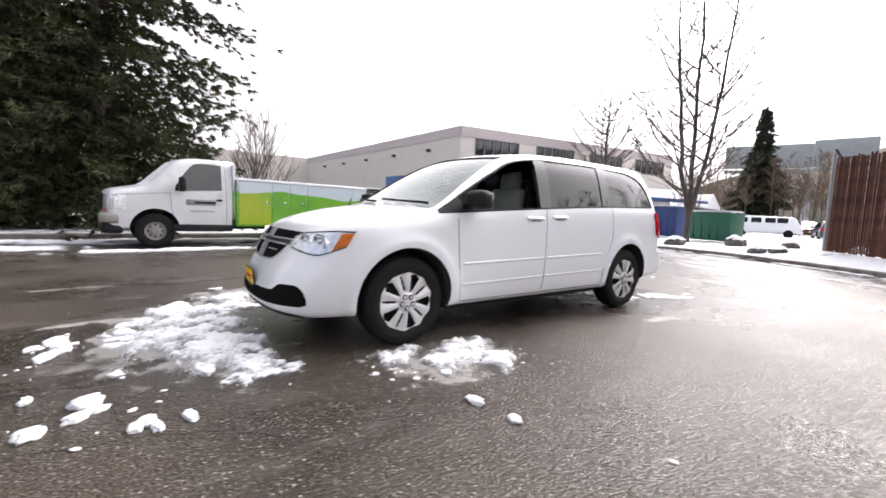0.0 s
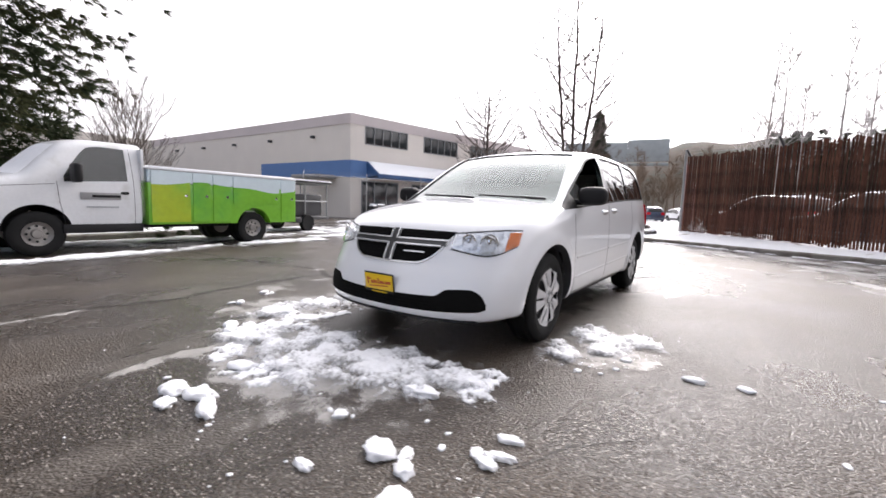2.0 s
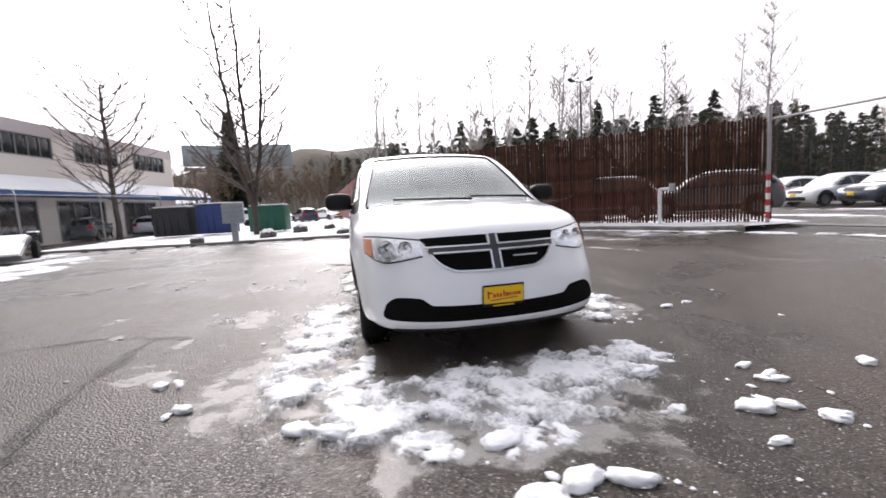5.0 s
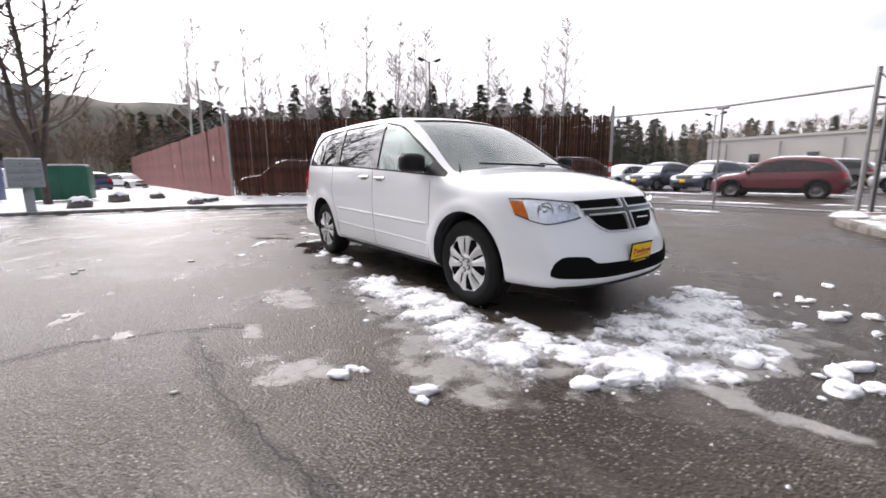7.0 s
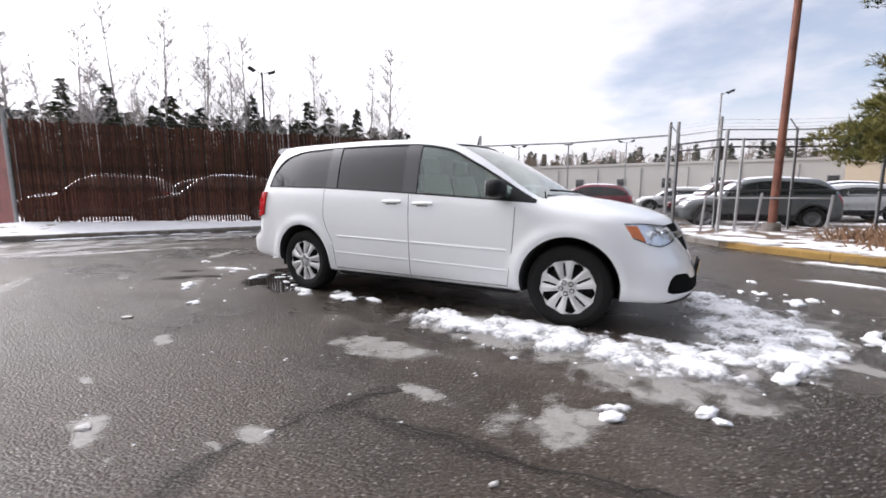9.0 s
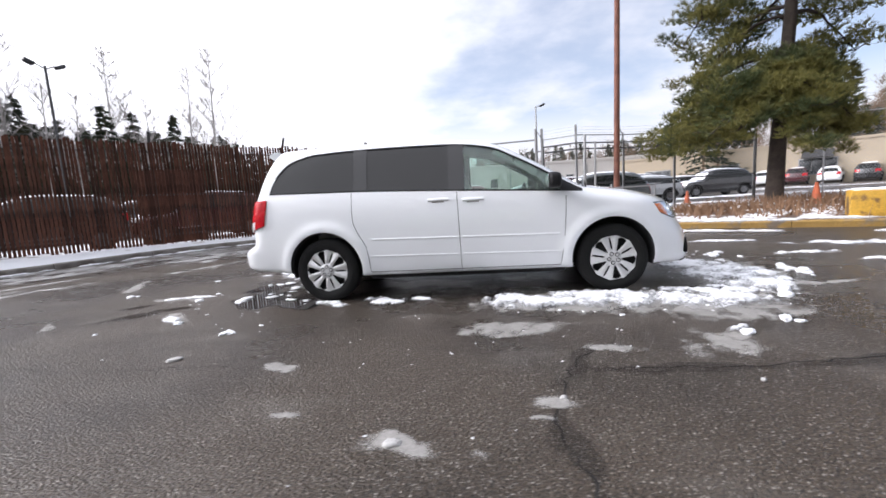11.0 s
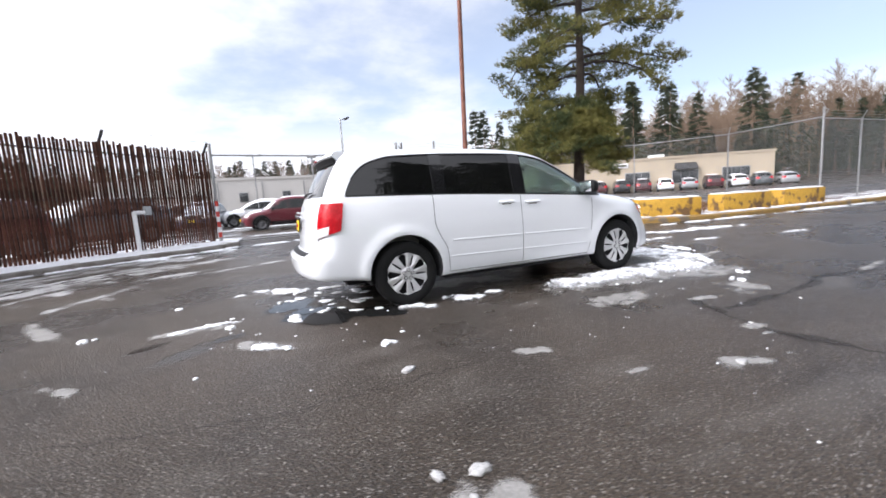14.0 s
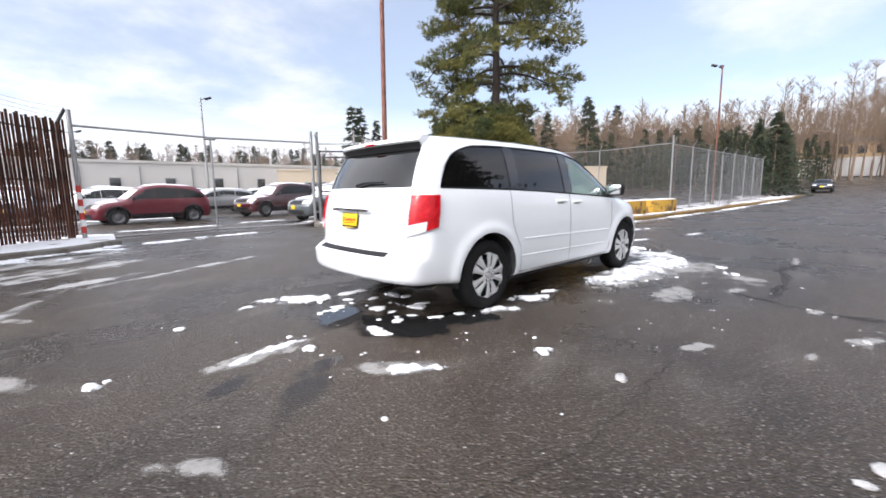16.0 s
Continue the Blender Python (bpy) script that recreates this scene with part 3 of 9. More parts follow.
# ---- the minivan ----
AXLE, WHEEL_R = 1.539, 0.358

van_top = curve((-2.8, 1.700), (-2.2, 1.735), (-1.5, 1.755), (-0.8, 1.757), (-0.2, 1.742), (0.2, 1.712), (0.45, 1.655), (0.7, 1.545),
                (1.0, 1.375), (1.25, 1.225), (1.42, 1.140), (1.52, 1.115), (1.7, 1.088), (1.95, 1.035), (2.15, 0.975), (2.3, 0.908),
                (2.4, 0.84), (2.5, 0.72), (2.7, 0.45))
van_side = curve((0.2, 0.86), (0.3, 0.925), (0.42, 0.955), (0.6, 0.970), (0.8, 0.973), (1.0, 0.963), (1.15, 0.943), (1.22, 0.925),
                 (1.45, 0.865), (1.65, 0.795), (1.85, 0.70))
van_plan = curve((-2.7, 0.92), (-2.2, 0.965), (-1.5, 1.0), (1.2, 1.0), (1.7, 0.985), (2.1, 0.93), (2.6, 0.84))
van_nose = curve((0.2, 2.41), (0.28, 2.475), (0.36, 2.505), (0.44, 2.498), (0.52, 2.475), (0.58, 2.455), (0.65, 2.415), (0.72, 2.385), (0.86, 2.325), (1.2, 2.27))
van_tail = curve((0.2, -2.50), (0.36, -2.60), (0.45, -2.66), (0.59, -2.665), (0.63, -2.62), (0.68, -2.545), (0.9, -2.53), (1.1, -2.49),
                 (1.25, -2.43), (1.45, -2.33), (1.62, -2.22), (1.9, -2.05))
van_floor = curve((-2.8, 0.40), (-2.0, 0.34), (-1.7, 0.28), (1.7, 0.27), (2.7, 0.26))


def van_body(x, y, z):
    a = np.abs(y)
    xs = x + 0.22 * a * a
    slope = (van_top(xs + 0.02) - van_top(xs - 0.02)) / 0.04
    top = (z - van_top(xs) + 0.045 * a * a) / np.sqrt(1 + slope ** 2)
    r1, r2 = np.hypot(x - AXLE, z - 0.375), np.hypot(x + AXLE, z - 0.375)
    flare = 0.020 * (np.exp(-((r1 - 0.45) / 0.06) ** 2) + np.exp(-((r2 - 0.45) / 0.06) ** 2))
    side = a - van_side(z) * van_plan(x) - flare
    bow = 0.16 * a ** 2 + 0.30 * a ** 4
    front = (x - van_nose(z) + bow) / np.sqrt(1 + (0.32 * a + 1.2 * a ** 3) ** 2)
    rear = (van_tail(z) + 0.08 * a ** 2 + 0.16 * a ** 4 - x) / 1.1
    f = smax(top, side, 0.13)
    f = smax(f, front, 0.11)
    f = smax(f, rear, 0.10)
    return smax(f, van_floor(x) - z, 0.05)


VAN = Shell(van_body)
glass_low = curve((-2.14, 1.246), (-1.05, 1.212), (0.0, 1.157), (1.25, 1.077))
glass_high = curve((-2.14, 1.252), (-2.11, 1.33), (-2.03, 1.45), (-1.92, 1.55), (-1.8, 1.60), (-1.6, 1.643), (-1.0, 1.660), (-0.1, 1.645),
                   (0.1, 1.625), (0.35, 1.575), (0.6, 1.455), (0.9, 1.285), (1.15, 1.135), (1.25, 1.082))


def screen_grid(x, low, high, wide_low, wide_high, bow_low, bow_high, n=28, m=14, inset=0.0):
    """A windscreen or rear window, seen from its front: rows of (y, z) places at x."""
    g = []
    for s in np.linspace(-1, 1, n):
        row = []
        for t in np.linspace(0, 1, m):
            wide = wide_low + (wide_high - wide_low) * t - inset
            zl, zh = low - bow_low * s * s + inset, high - bow_high * s * s - inset
            row.append((x, s * wide, zl + (zh - zl) * t))
        g.append(row)
    return np.array(g)


def rim_of(g, c=(1, 2)):
    edge = [g[i, 0] for i in range(g.shape[0])] + [g[-1, j] for j in range(1, g.shape[1])]
    edge += [g[i, -1] for i in range(g.shape[0] - 2, -1, -1)] + [g[0, j] for j in range(g.shape[1] - 2, 0, -1)]
    return [(float(p[c[0]]), float(p[c[1]])) for p in edge]


def wheel_cover_mesh():
    """Silver wheel cover: five pairs of spokes with wide and narrow openings between them."""
    nr, na = 54, 300
    V, F = [], []
    rs = np.linspace(0.0, 0.238, nr)
    for i, r in enumerate(rs):
        for k in range(na):
            a = 2 * math.pi * k / na
            spoke = 0.5 + 0.5 * math.cos(10 * a)
            h = 0.014 / (1 + math.exp((r - 0.070) / 0.006)) + 0.013 * spoke * min(max(r - 0.072, 0) / 0.04, 1) + 0.004 * math.exp(-((r - 0.230) / 0.008) ** 2) - 0.020 * (r / 0.238) ** 2
            V.append((r * math.cos(a), h, r * math.sin(a)))

    def open_at(r, a):
        a = (a + math.pi / 10) % (math.pi / 2.5) - math.pi / 5
        b = abs(a) - math.pi / 5
        wide = 0.080 < r < 0.226 and abs(a) * r < 0.006 + 0.29 * (r - 0.080) - 3.0 * max(0, r - 0.212)
        narrow = 0.092 < r < 0.212 and abs(b) * r < 0.0095 - 0.5 * max(0, r - 0.202) - 0.5 * max(0, 0.102 - r)
        return wide or narrow
    for i in range(nr - 1):
        for k in range(na):
            if open_at((rs[i] + rs[i + 1]) / 2, 2 * math.pi * (k + 0.5) / na):
                continue
            a, b = i * na + k, i * na + (k + 1) % na
            F.append((a, b, b + na, a + na))
    me = to_mesh("cover", V, F)
    bm = bmesh.new()
    bm.from_mesh(me)
    bmesh.ops.remove_doubles(bm, verts=bm.verts, dist=1e-5)
    bmesh.ops.solidify(bm, geom=bm.faces[:], thickness=0.006)
    return bm_mesh("wheel_cover", bm)


TYRE_ME = lathe("tyre", [(0.230, -0.10), (0.240, -0.108), (0.275, -0.118), (0.315, -0.112), (0.343, -0.098), (0.353, -0.085), (0.357, -0.07), (0.350, -0.068),
                         (0.350, -0.060), (0.358, -0.058), (0.3595, -0.02), (0.352, -0.018), (0.352, -0.010), (0.3595, -0.008), (0.3595, 0.008), (0.352, 0.010),
                         (0.352, 0.018), (0.3595, 0.02), (0.358, 0.058), (0.350, 0.060), (0.350, 0.068), (0.357, 0.07), (0.353, 0.085), (0.343, 0.098),
                         (0.315, 0.112), (0.300, 0.1125), (0.297, 0.1165), (0.275, 0.118), (0.240, 0.108), (0.230, 0.10)], 64)
RIM_ME = lathe("rim", [(0.0, 0.05), (0.10, 0.045), (0.19, 0.03), (0.221, 0.06), (0.230, 0.106), (0.240, 0.110), (0.240, 0.10), (0.230, -0.10), (0.0, -0.10)], 48)
COVER_ME = wheel_cover_mesh()
BOLT_ME = lathe("bolt", [(0.0, 0.004), (0.008, 0.004), (0.0085, 0.0075), (0.0135, 0.0075), (0.0150, 0.0)], 12)
BOLT_RING_ME = lathe("bolt_ring", [(0.0, 0.002), (0.021, 0.002), (0.0225, 0.0)], 14)


def wheel_well_mesh(r=0.409, inside=0.575, outside=0.905, n=33):
    """Dark liner arched over a wheel, closed towards the middle of the van."""
    V, F = [], []
    for a in np.linspace(-0.25, math.pi + 0.25, n):
        c, d = math.cos(a), math.sin(a)
        V += [(0.0, inside, 0.0), (r * c, inside, r * d), (r * c, outside, r * d), ((r + 0.004) * c, outside, (r + 0.004) * d), ((r + 0.004) * c, inside - 0.01, (r + 0.004) * d), (0.0, inside - 0.01, 0.0)]
    for i in range(n - 1):
        for k in range(5):
            o = 6 * i + k
            F.append((o, o + 1, o + 7, o + 6))
    return to_mesh("wheel_well", V, F)


def van_wheel(parent, x, side):
    w = new("wheel")
    w.parent = parent
    w.matrix_basis = pose(x, side * 0.825, WHEEL_R, 0, random.uniform(0, 60), 0 if side > 0 else 180)
    part("tyre", TYRE_ME, RUBBER, w, "black rubber tyre")
    part("rim", RIM_ME, BLACK_TRIM, w)
    part("wheel_cover", COVER_ME, SILVER, w, "silver wheel cover with paired spokes", pose(0, 0.112, 0))
    for k in range(5):
        a = 2 * math.pi * (k + 0.5) / 5
        part("bolt_recess", BOLT_RING_ME, BLACK_TRIM, w, "", pose(0.049 * math.cos(a), 0.1255, 0.049 * math.sin(a)))
        part("bolt", BOLT_ME, SILVER, w, "", pose(0.049 * math.cos(a), 0.1265, 0.049 * math.sin(a)))


def side_strip(xs, zs, width, sgn, off=0.0012, thick=0.006, lift=None):
    """A thin band along a line (x, z) on the van's flank."""
    xs, zs = np.asarray(xs, float), np.asarray(zs, float)
    d = np.stack([np.gradient(xs), np.gradient(zs)], -1)
    d /= np.linalg.norm(d, axis=1, keepdims=True)
    n = np.stack([-d[:, 1], d[:, 0]], -1)
    G = np.array([[(xs[i] + n[i, 0] * w, sgn * 1.4, zs[i] + n[i, 1] * w) for w in np.linspace(-width / 2, width / 2, 4)] for i in range(len(xs))])
    return VAN.sheet("strip", G, (0, -sgn, 0), off, thick, 1.2, lift)


def front_patch(ys, low, high, rows, off, thick, x=3.0, d=-1):
    return VAN.sheet("patch", span(ys, low, high, rows, "front", x), (d, 0, 0), off, thick, 2.4)


def car_seat(parent, x, y, m=SEAT_GREY):
    s = new("seat")
    s.parent = parent
    s.matrix_basis = pose(x, y, 0.46)
    part("cushion", box((0.50, 0.50, 0.16), (0.0, 0, 0.24), 0.06, seg=3), m, s)
    part("backrest", box((0.14, 0.48, 0.62), (-0.30, 0, 0.60), 0.06, pose(0, 0, 0, 0, -14, 0), 3), m, s)
    part("headrest", box((0.09, 0.28, 0.19), (-0.40, 0, 0.99), 0.04, pose(0, 0, 0, 0, -10, 0), 3), m, s)
    part("pedestal", box((0.40, 0.36, 0.17), (0, 0, 0.085), 0.02), CABIN_DARK, s)


def build_van():
    van = thing("minivan", "white minivan with dark tinted rear windows on wet slushy asphalt", "minivan")
    # body shell with real window openings, wheel arches and a cabin
    body = VAN.solid("body", (-2.80, -1.10, 0.16), (2.66, 1.10, 1.86), (-1.95, -0.45, 0.55), (1.75, 0.45, 0.70), 0.042)
    body.materials.append(PAINT)
    cabin = Shell(lambda x, y, z: smax(smax(van_body(x, y, z) + 0.065, 0.46 - z, 0.05), x - 1.32, 0.05))
    hollow = cabin.solid("cabin", (-2.7, -1.0, 0.3), (1.6, 1.0, 1.8), (-1.9, -0.4, 0.65), (1.0, 0.4, 0.8), 0.09)
    xs = np.concatenate([np.linspace(-2.14, -1.6, 22), np.linspace(-1.5, 0.1, 14), np.linspace(0.15, 1.25, 24)])
    lip = [(x, float(glass_low(x))) for x in xs] + [(x, float(glass_high(x))) for x in xs[::-1]]
    screen = screen_grid(3.0, 1.150, 1.664, 0.83, 0.655, 0.045, 0.02)
    hatch = screen_grid(-3.2, 1.245, 1.625, 0.735, 0.665, 0.0, 0.015)
    arch = [(0.416 * math.cos(a), 0.376 + 0.416 * math.sin(a)) for a in np.linspace(0, 2 * math.pi, 65)[:-1]]
    cuts = [hollow]
    for s in (1, -1):
        cuts.append(prism(lip, "y", *sorted((s * 0.45, s * 1.4))))
        for ax in (AXLE, -AXLE):
            cuts.append(prism([(ax + p, q) for p, q in arch], "y", *sorted((s * 0.56, s * 1.4))))
    cuts.append(prism(rim_of(screen), "x", 0.1, 3.0))
    cuts.append(prism(rim_of(hatch), "x", -3.2, -1.9))
    part("body", carve(body, cuts, CABIN_DARK), None, van, "glossy white painted body shell")
    part("underbody", box((4.3, 1.1, 0.14), (0.0, 0, 0.30), 0.05), BLACK_TRIM, van)
    part("floor_pan", box((2.16, 1.70, 0.12), (0.0, 0, 0.285), 0.03), BLACK_TRIM, van)
    # glass
    part("windscreen", VAN.sheet("windscreen", screen_grid(3.0, 1.150, 1.664, 0.83, 0.655, 0.045, 0.02, inset=-0.004), (-1, 0, 0), -0.012, 0.005, 3.4), GLASS_CLEAR, van, "clear windscreen reflecting the sky")
    part("rear_window", VAN.sheet("rear_window", screen_grid(-3.2, 1.245, 1.625, 0.735, 0.665, 0.0, 0.015, inset=-0.004), (1, 0, 0), -0.008, 0.005, 2.4), GLASS_DARK, van, "dark tinted rear window")
    for s in (1, -1):
        panes = [("quarter_window", -2.14, -1.155, GLASS_DARK, 34), ("sliding_door_window", -1.02, -0.115, GLASS_DARK, 14)]
        # the driver's window is wound down
        if s < 0:
            panes.append(("front_door_window", 0.035, 1.06, GLASS_GREEN, 26))
        for nm, a, b, g, n in panes:
            part(nm, VAN.sheet(nm, span(np.linspace(a, b, n), lambda x: glass_low(x) - 0.003, lambda x: glass_high(x) + 0.003, 8, "side", s * 1.4), (0, -s, 0), -0.008, 0.005, 1.0), g, van)
        for nm, a, b in (("pillar", -1.165, -1.01), ("pillar", -0.125, 0.045), ("mirror_sail", 1.02, 1.25)):
            part(nm, VAN.sheet(nm, span(np.linspace(a, b, 8), lambda x: glass_low(x) - 0.002, lambda x: glass_high(x) + 0.002, 8, "side", s * 1.4), (0, -s, 0), 0.001, 0.04, 1.0), BLACK_TRIM if nm == "mirror_sail" else PILLAR, van)
        # black seal round the side glass
        part("window_seal", side_strip(xs, glass_low(xs) - 0.004, 0.016, s, 0.002, 0.01), BLACK_TRIM, van)
        part("window_seal", side_strip(xs[3:], glass_high(xs[3:]) + 0.002, 0.012, s, 0.002, 0.01), BLACK_TRIM, van)
        # shut lines of the doors
        gaps = [([1.075, 1.072, 1.06, 1.03, 1.01], [1.03, 0.90, 0.70, 0.45, 0.32]),
                ([-0.04, -0.035, -0.03, -0.028], [1.14, 0.9, 0.6, 0.30]),
                ([-1.185, -1.19, -1.185, -1.13, -1.06, -1.04, -1.03], [1.20, 1.0, 0.87, 0.74, 0.62, 0.50, 0.33]),
                ([-1.03, 0.0, 1.01], [0.322, 0.318, 0.315])]
        for gx, gz in gaps:
            t = np.linspace(0, 1, len(gx))
            tt = np.linspace(0, 1, 26)
            part("shut_line", side_strip(np.interp(tt, t, gx), np.interp(tt, t, gz), 0.006, s, 0.0006, 0.004), BLACK_TRIM, van)
        # side mouldings
        for a, b, z0, z1, w, h in ((-0.98, -0.06, 0.683, 0.665, 0.026, 0.0045), (0.0, 1.0, 0.664, 0.645, 0.026, 0.0045), (-1.02, -0.06, 0.500, 0.482, 0.022, 0.004), (0.0, 1.0, 0.482, 0.462, 0.022, 0.004)):
            n = 24
            prof = np.tile(np.array([0.0, h, h, 0.0]), (n, 1))
            part("side_moulding", side_strip(np.linspace(a, b, n), np.linspace(z0, z1, n), w, s, 0.001, 0.006, prof), PAINT, van)
        # door handles
        for hx, hz in ((-0.24, 1.068), (0.13, 1.052)):
            n = 12
            prof = np.tile(np.array([0.004, 0.020, 0.020, 0.006]), (n, 1)) * np.sin(np.linspace(0.25, math.pi - 0.25, n))[:, None] ** 0.5
            hnd = part("door_handle", side_strip(np.linspace(hx - 0.11, hx + 0.11, n), np.full(n, hz), 0.034, s, 0.002, 0.006, prof), PAINT, van)
            # grey strip laid on the white paint as the shade behind the handle
            part("handle_recess", side_strip(np.linspace(hx - 0.07, hx + 0.06, 8), np.full(8, hz - 0.020), 0.022, s, 0.001, 0.004), SEAT_GREY, hnd)
        # mirrors
        mir = new("door_mirror")
        mir.parent = van
        mir.matrix_basis = pose(0.93, s * 1.06, 1.19)
        bm = bmesh.new()
        bmesh.ops.create_icosphere(bm, subdivisions=4, radius=1.0)
        for v in bm.verts:
            p = v.co
            sq = [math.copysign(abs(c) ** 0.62, c) for c in p]
            v.co = Vector((sq[0] * (0.085 if p.x > 0 else 0.05), sq[1] * 0.125, sq[2] * 0.082 - 0.02 * s * sq[1] * 0))
        part("housing", bm, BLACK_TRIM, mir, "black plastic mirror housing")
        part("mirror_arm", box((0.06, 0.14, 0.05), (0.01, -s * 0.13, -0.055), 0.018), BLACK_TRIM, mir)
        part("mirror_glass", box((0.006, 0.20, 0.125), (-0.051, 0, 0), 0.002), CHROME, mir)
        # headlamps
        hl_low = curve((0.495, 0.768), (0.60, 0.748), (0.74, 0.728), (0.80, 0.745), (0.88, 0.80))
        hl_high = curve((0.495, 0.868), (0.60, 0.880), (0.74, 0.895), (0.80, 0.900), (0.88, 0.900))
        ys = np.linspace(0.495, 0.875, 26) * s
        lo_f, hi_f = (lambda y: hl_low(abs(y))), (lambda y: hl_high(abs(y)))
        lamp = part("headlamp", front_patch(ys, lo_f, hi_f, 10, 0.001, 0.02), REFLECTOR, van, "clear headlamp with silver reflectors and an amber corner")
        for lo_e, hi_e in ((lambda y: hl_low(abs(y)) - 0.007, lambda y: hl_low(abs(y)) + 0.001), (lambda y: hl_high(abs(y)) - 0.001, lambda y: hl_high(abs(y)) + 0.007)):
            part("lamp_seal", front_patch(ys, lo_e, hi_e, 2, 0.004, 0.012), BLACK_TRIM, lamp)
        ya = np.linspace(0.822, 0.877, 12) * s
        part("amber_lens", front_patch(ya, lambda y: hl_low(abs(y)) + 0.004, lambda y: hl_high(abs(y)) - 0.012, 8, 0.006, 0.006), LENS_AMBER, lamp, "amber corner lens")
        for yb, zb, rb in ((0.60, 0.825, 0.050), (0.725, 0.820, 0.062)):
            hub = VAN.meet(np.array([[3.0, yb * s, zb]]), np.array([[1.0, yb * s, zb]]))[0]
            bowl = lathe("bowl", [(rb, 0.010), (rb * 0.96, 0.012), (rb * 0.86, -0.002), (rb * 0.5, -0.014), (rb * 0.30, -0.014), (rb * 0.28, 0.002), (0.0, 0.006)], 28)
            part("lamp_bowl", bowl, CHROME, lamp, "", Matrix.Translation(hub + np.array([0.006, 0.004 * s, 0.002])) @ pose(0, 0, 0, 0, 0, -90 + (28 if s > 0 else -28)))
        lens = part("clear_lens", front_patch(np.linspace(0.497, 0.874, 26) * s, lambda y: hl_low(abs(y)) + 0.002, lambda y: hl_high(abs(y)) - 0.002, 10, 0.016, 0.004), LENS_CLEAR, lamp)
        lens.visible_shadow = False
        # tail lamps wrap round the corner
        # the lower edge climbs from the hatch to the flank
        tf = np.linspace(0, 1, 16)
        rear_z, flank_z = 0.815 + 0.357 * tf, 0.895 + 0.277 * tf
        inner = curve((0.80, 0.772), (0.90, 0.778), (1.172, 0.768))
        flank_x = curve((0.84, -2.235), (0.92, -2.215), (1.172, -2.170))
        ends = VAN.meet(np.array([[(-3.2, s * float(inner(z)), z)] for z in rear_z]), np.array([[(-1.5, s * float(inner(z)), z)] for z in rear_z]))[:, 0]
        flank = VAN.meet(np.array([[(float(flank_x(z)), s * 1.4, z)] for z in flank_z]), np.array([[(float(flank_x(z)), 0.2 * s, z)] for z in flank_z]))[:, 0]
        core = np.array([-1.95, s * 0.45, 0.0])
        grid, into = [], []
        for i in range(16):
            a0, a1 = [math.atan2(s * (p[1] - core[1]), p[0] - core[0]) % (2 * math.pi) for p in (ends[i], flank[i])]
            row, dr = [], []
            for t in np.linspace(0, 1, 18):
                a = a0 + (a1 - a0) * t
                u = np.array([math.cos(a), s * math.sin(a), 0.0])
                row.append(np.array([core[0], core[1], rear_z[i] + (flank_z[i] - rear_z[i]) * t]) + u * 1.3)
                dr.append(-u)
            grid.append(row)
            into.append(dr)
        grid, into = np.array(grid), np.array(into)
        tail = part("tail_lamp", VAN.sheet("tail_lamp", grid, into, 0.018, 0.05, 1.2), LENS_RED, van, "red tail lamp with a white reversing lens")
        part("reversing_lens", VAN.sheet("reversing_lens", grid[0:5, 0:11], into[0:5, 0:11], 0.022, 0.02, 1.2), LENS_WHITE, tail, "white reversing lens")
        for rows in ((5, 8), (9, 12), (13, 15)):
            part("lens_band", VAN.sheet("lens_band", grid[rows[0]:rows[1], 3:15], into[rows[0]:rows[1], 3:15], 0.022, 0.02, 1.2), LENS_RED, tail)
        # fog lamp pockets at the ends of the lower intake
    # grille with a cross of chrome bars
    gl_low = curve((-0.50, 0.872), (-0.44, 0.772), (-0.36, 0.690), (-0.26, 0.652), (0.0, 0.646), (0.26, 0.652), (0.36, 0.690), (0.44, 0.772), (0.50, 0.872))
    gl_high = curve((-0.50, 0.880), (-0.25, 0.884), (0.0, 0.885), (0.25, 0.884), (0.50, 0.880))
    grille = part("grille", front_patch(np.linspace(-0.495, 0.495, 48), gl_low, gl_high, 10, 0.003, 0.02), GRILLE_BLACK, van, "black grille with a bright-edged cross")
    for z in np.linspace(0.672, 0.862, 9):
        w = float(np.interp(z, [0.646, 0.690, 0.772, 0.872], [0.22, 0.35, 0.43, 0.485]))
        part("grille_slat", front_patch(np.linspace(-w, w, 30), lambda y: z - 0.003, lambda y: z + 0.003, 2, 0.006, 0.006), GRILLE_BLACK, grille)
    # a dark cross edged with bright lines, and a bright rim round the four cells
    part("cross_bar", front_patch(np.linspace(-0.455, 0.455, 40), lambda y: 0.777, lambda y: 0.808, 3, 0.016, 0.018), GRILLE_GREY, grille)
    part("cross_bar", front_patch(np.linspace(-0.026, 0.026, 5), lambda y: 0.652, lambda y: 0.880, 12, 0.018, 0.020), GRILLE_GREY, grille)
    for s in (1, -1):
        part("bright_line", front_patch(np.linspace(0.030, 0.470, 24) * s, lambda y: 0.807, lambda y: 0.817, 3, 0.022, 0.022), BRIGHT, grille)
        part("bright_line", front_patch(np.linspace(0.030, 0.425, 24) * s, lambda y: 0.768, lambda y: 0.778, 3, 0.022, 0.022), BRIGHT, grille)
        for z0, z1 in ((0.652, 0.770), (0.815, 0.880)):
            part("bright_line", front_patch(np.linspace(0.024, 0.038, 4) * s, lambda y: z0, lambda y: z1, 6, 0.023, 0.022), BRIGHT, grille)
    part("grille_rim", front_patch(np.linspace(-0.485, 0.485, 60), lambda y: gl_low(y) - 0.006, lambda y: gl_low(y) + 0.006, 2, 0.010, 0.014), BRIGHT, grille)
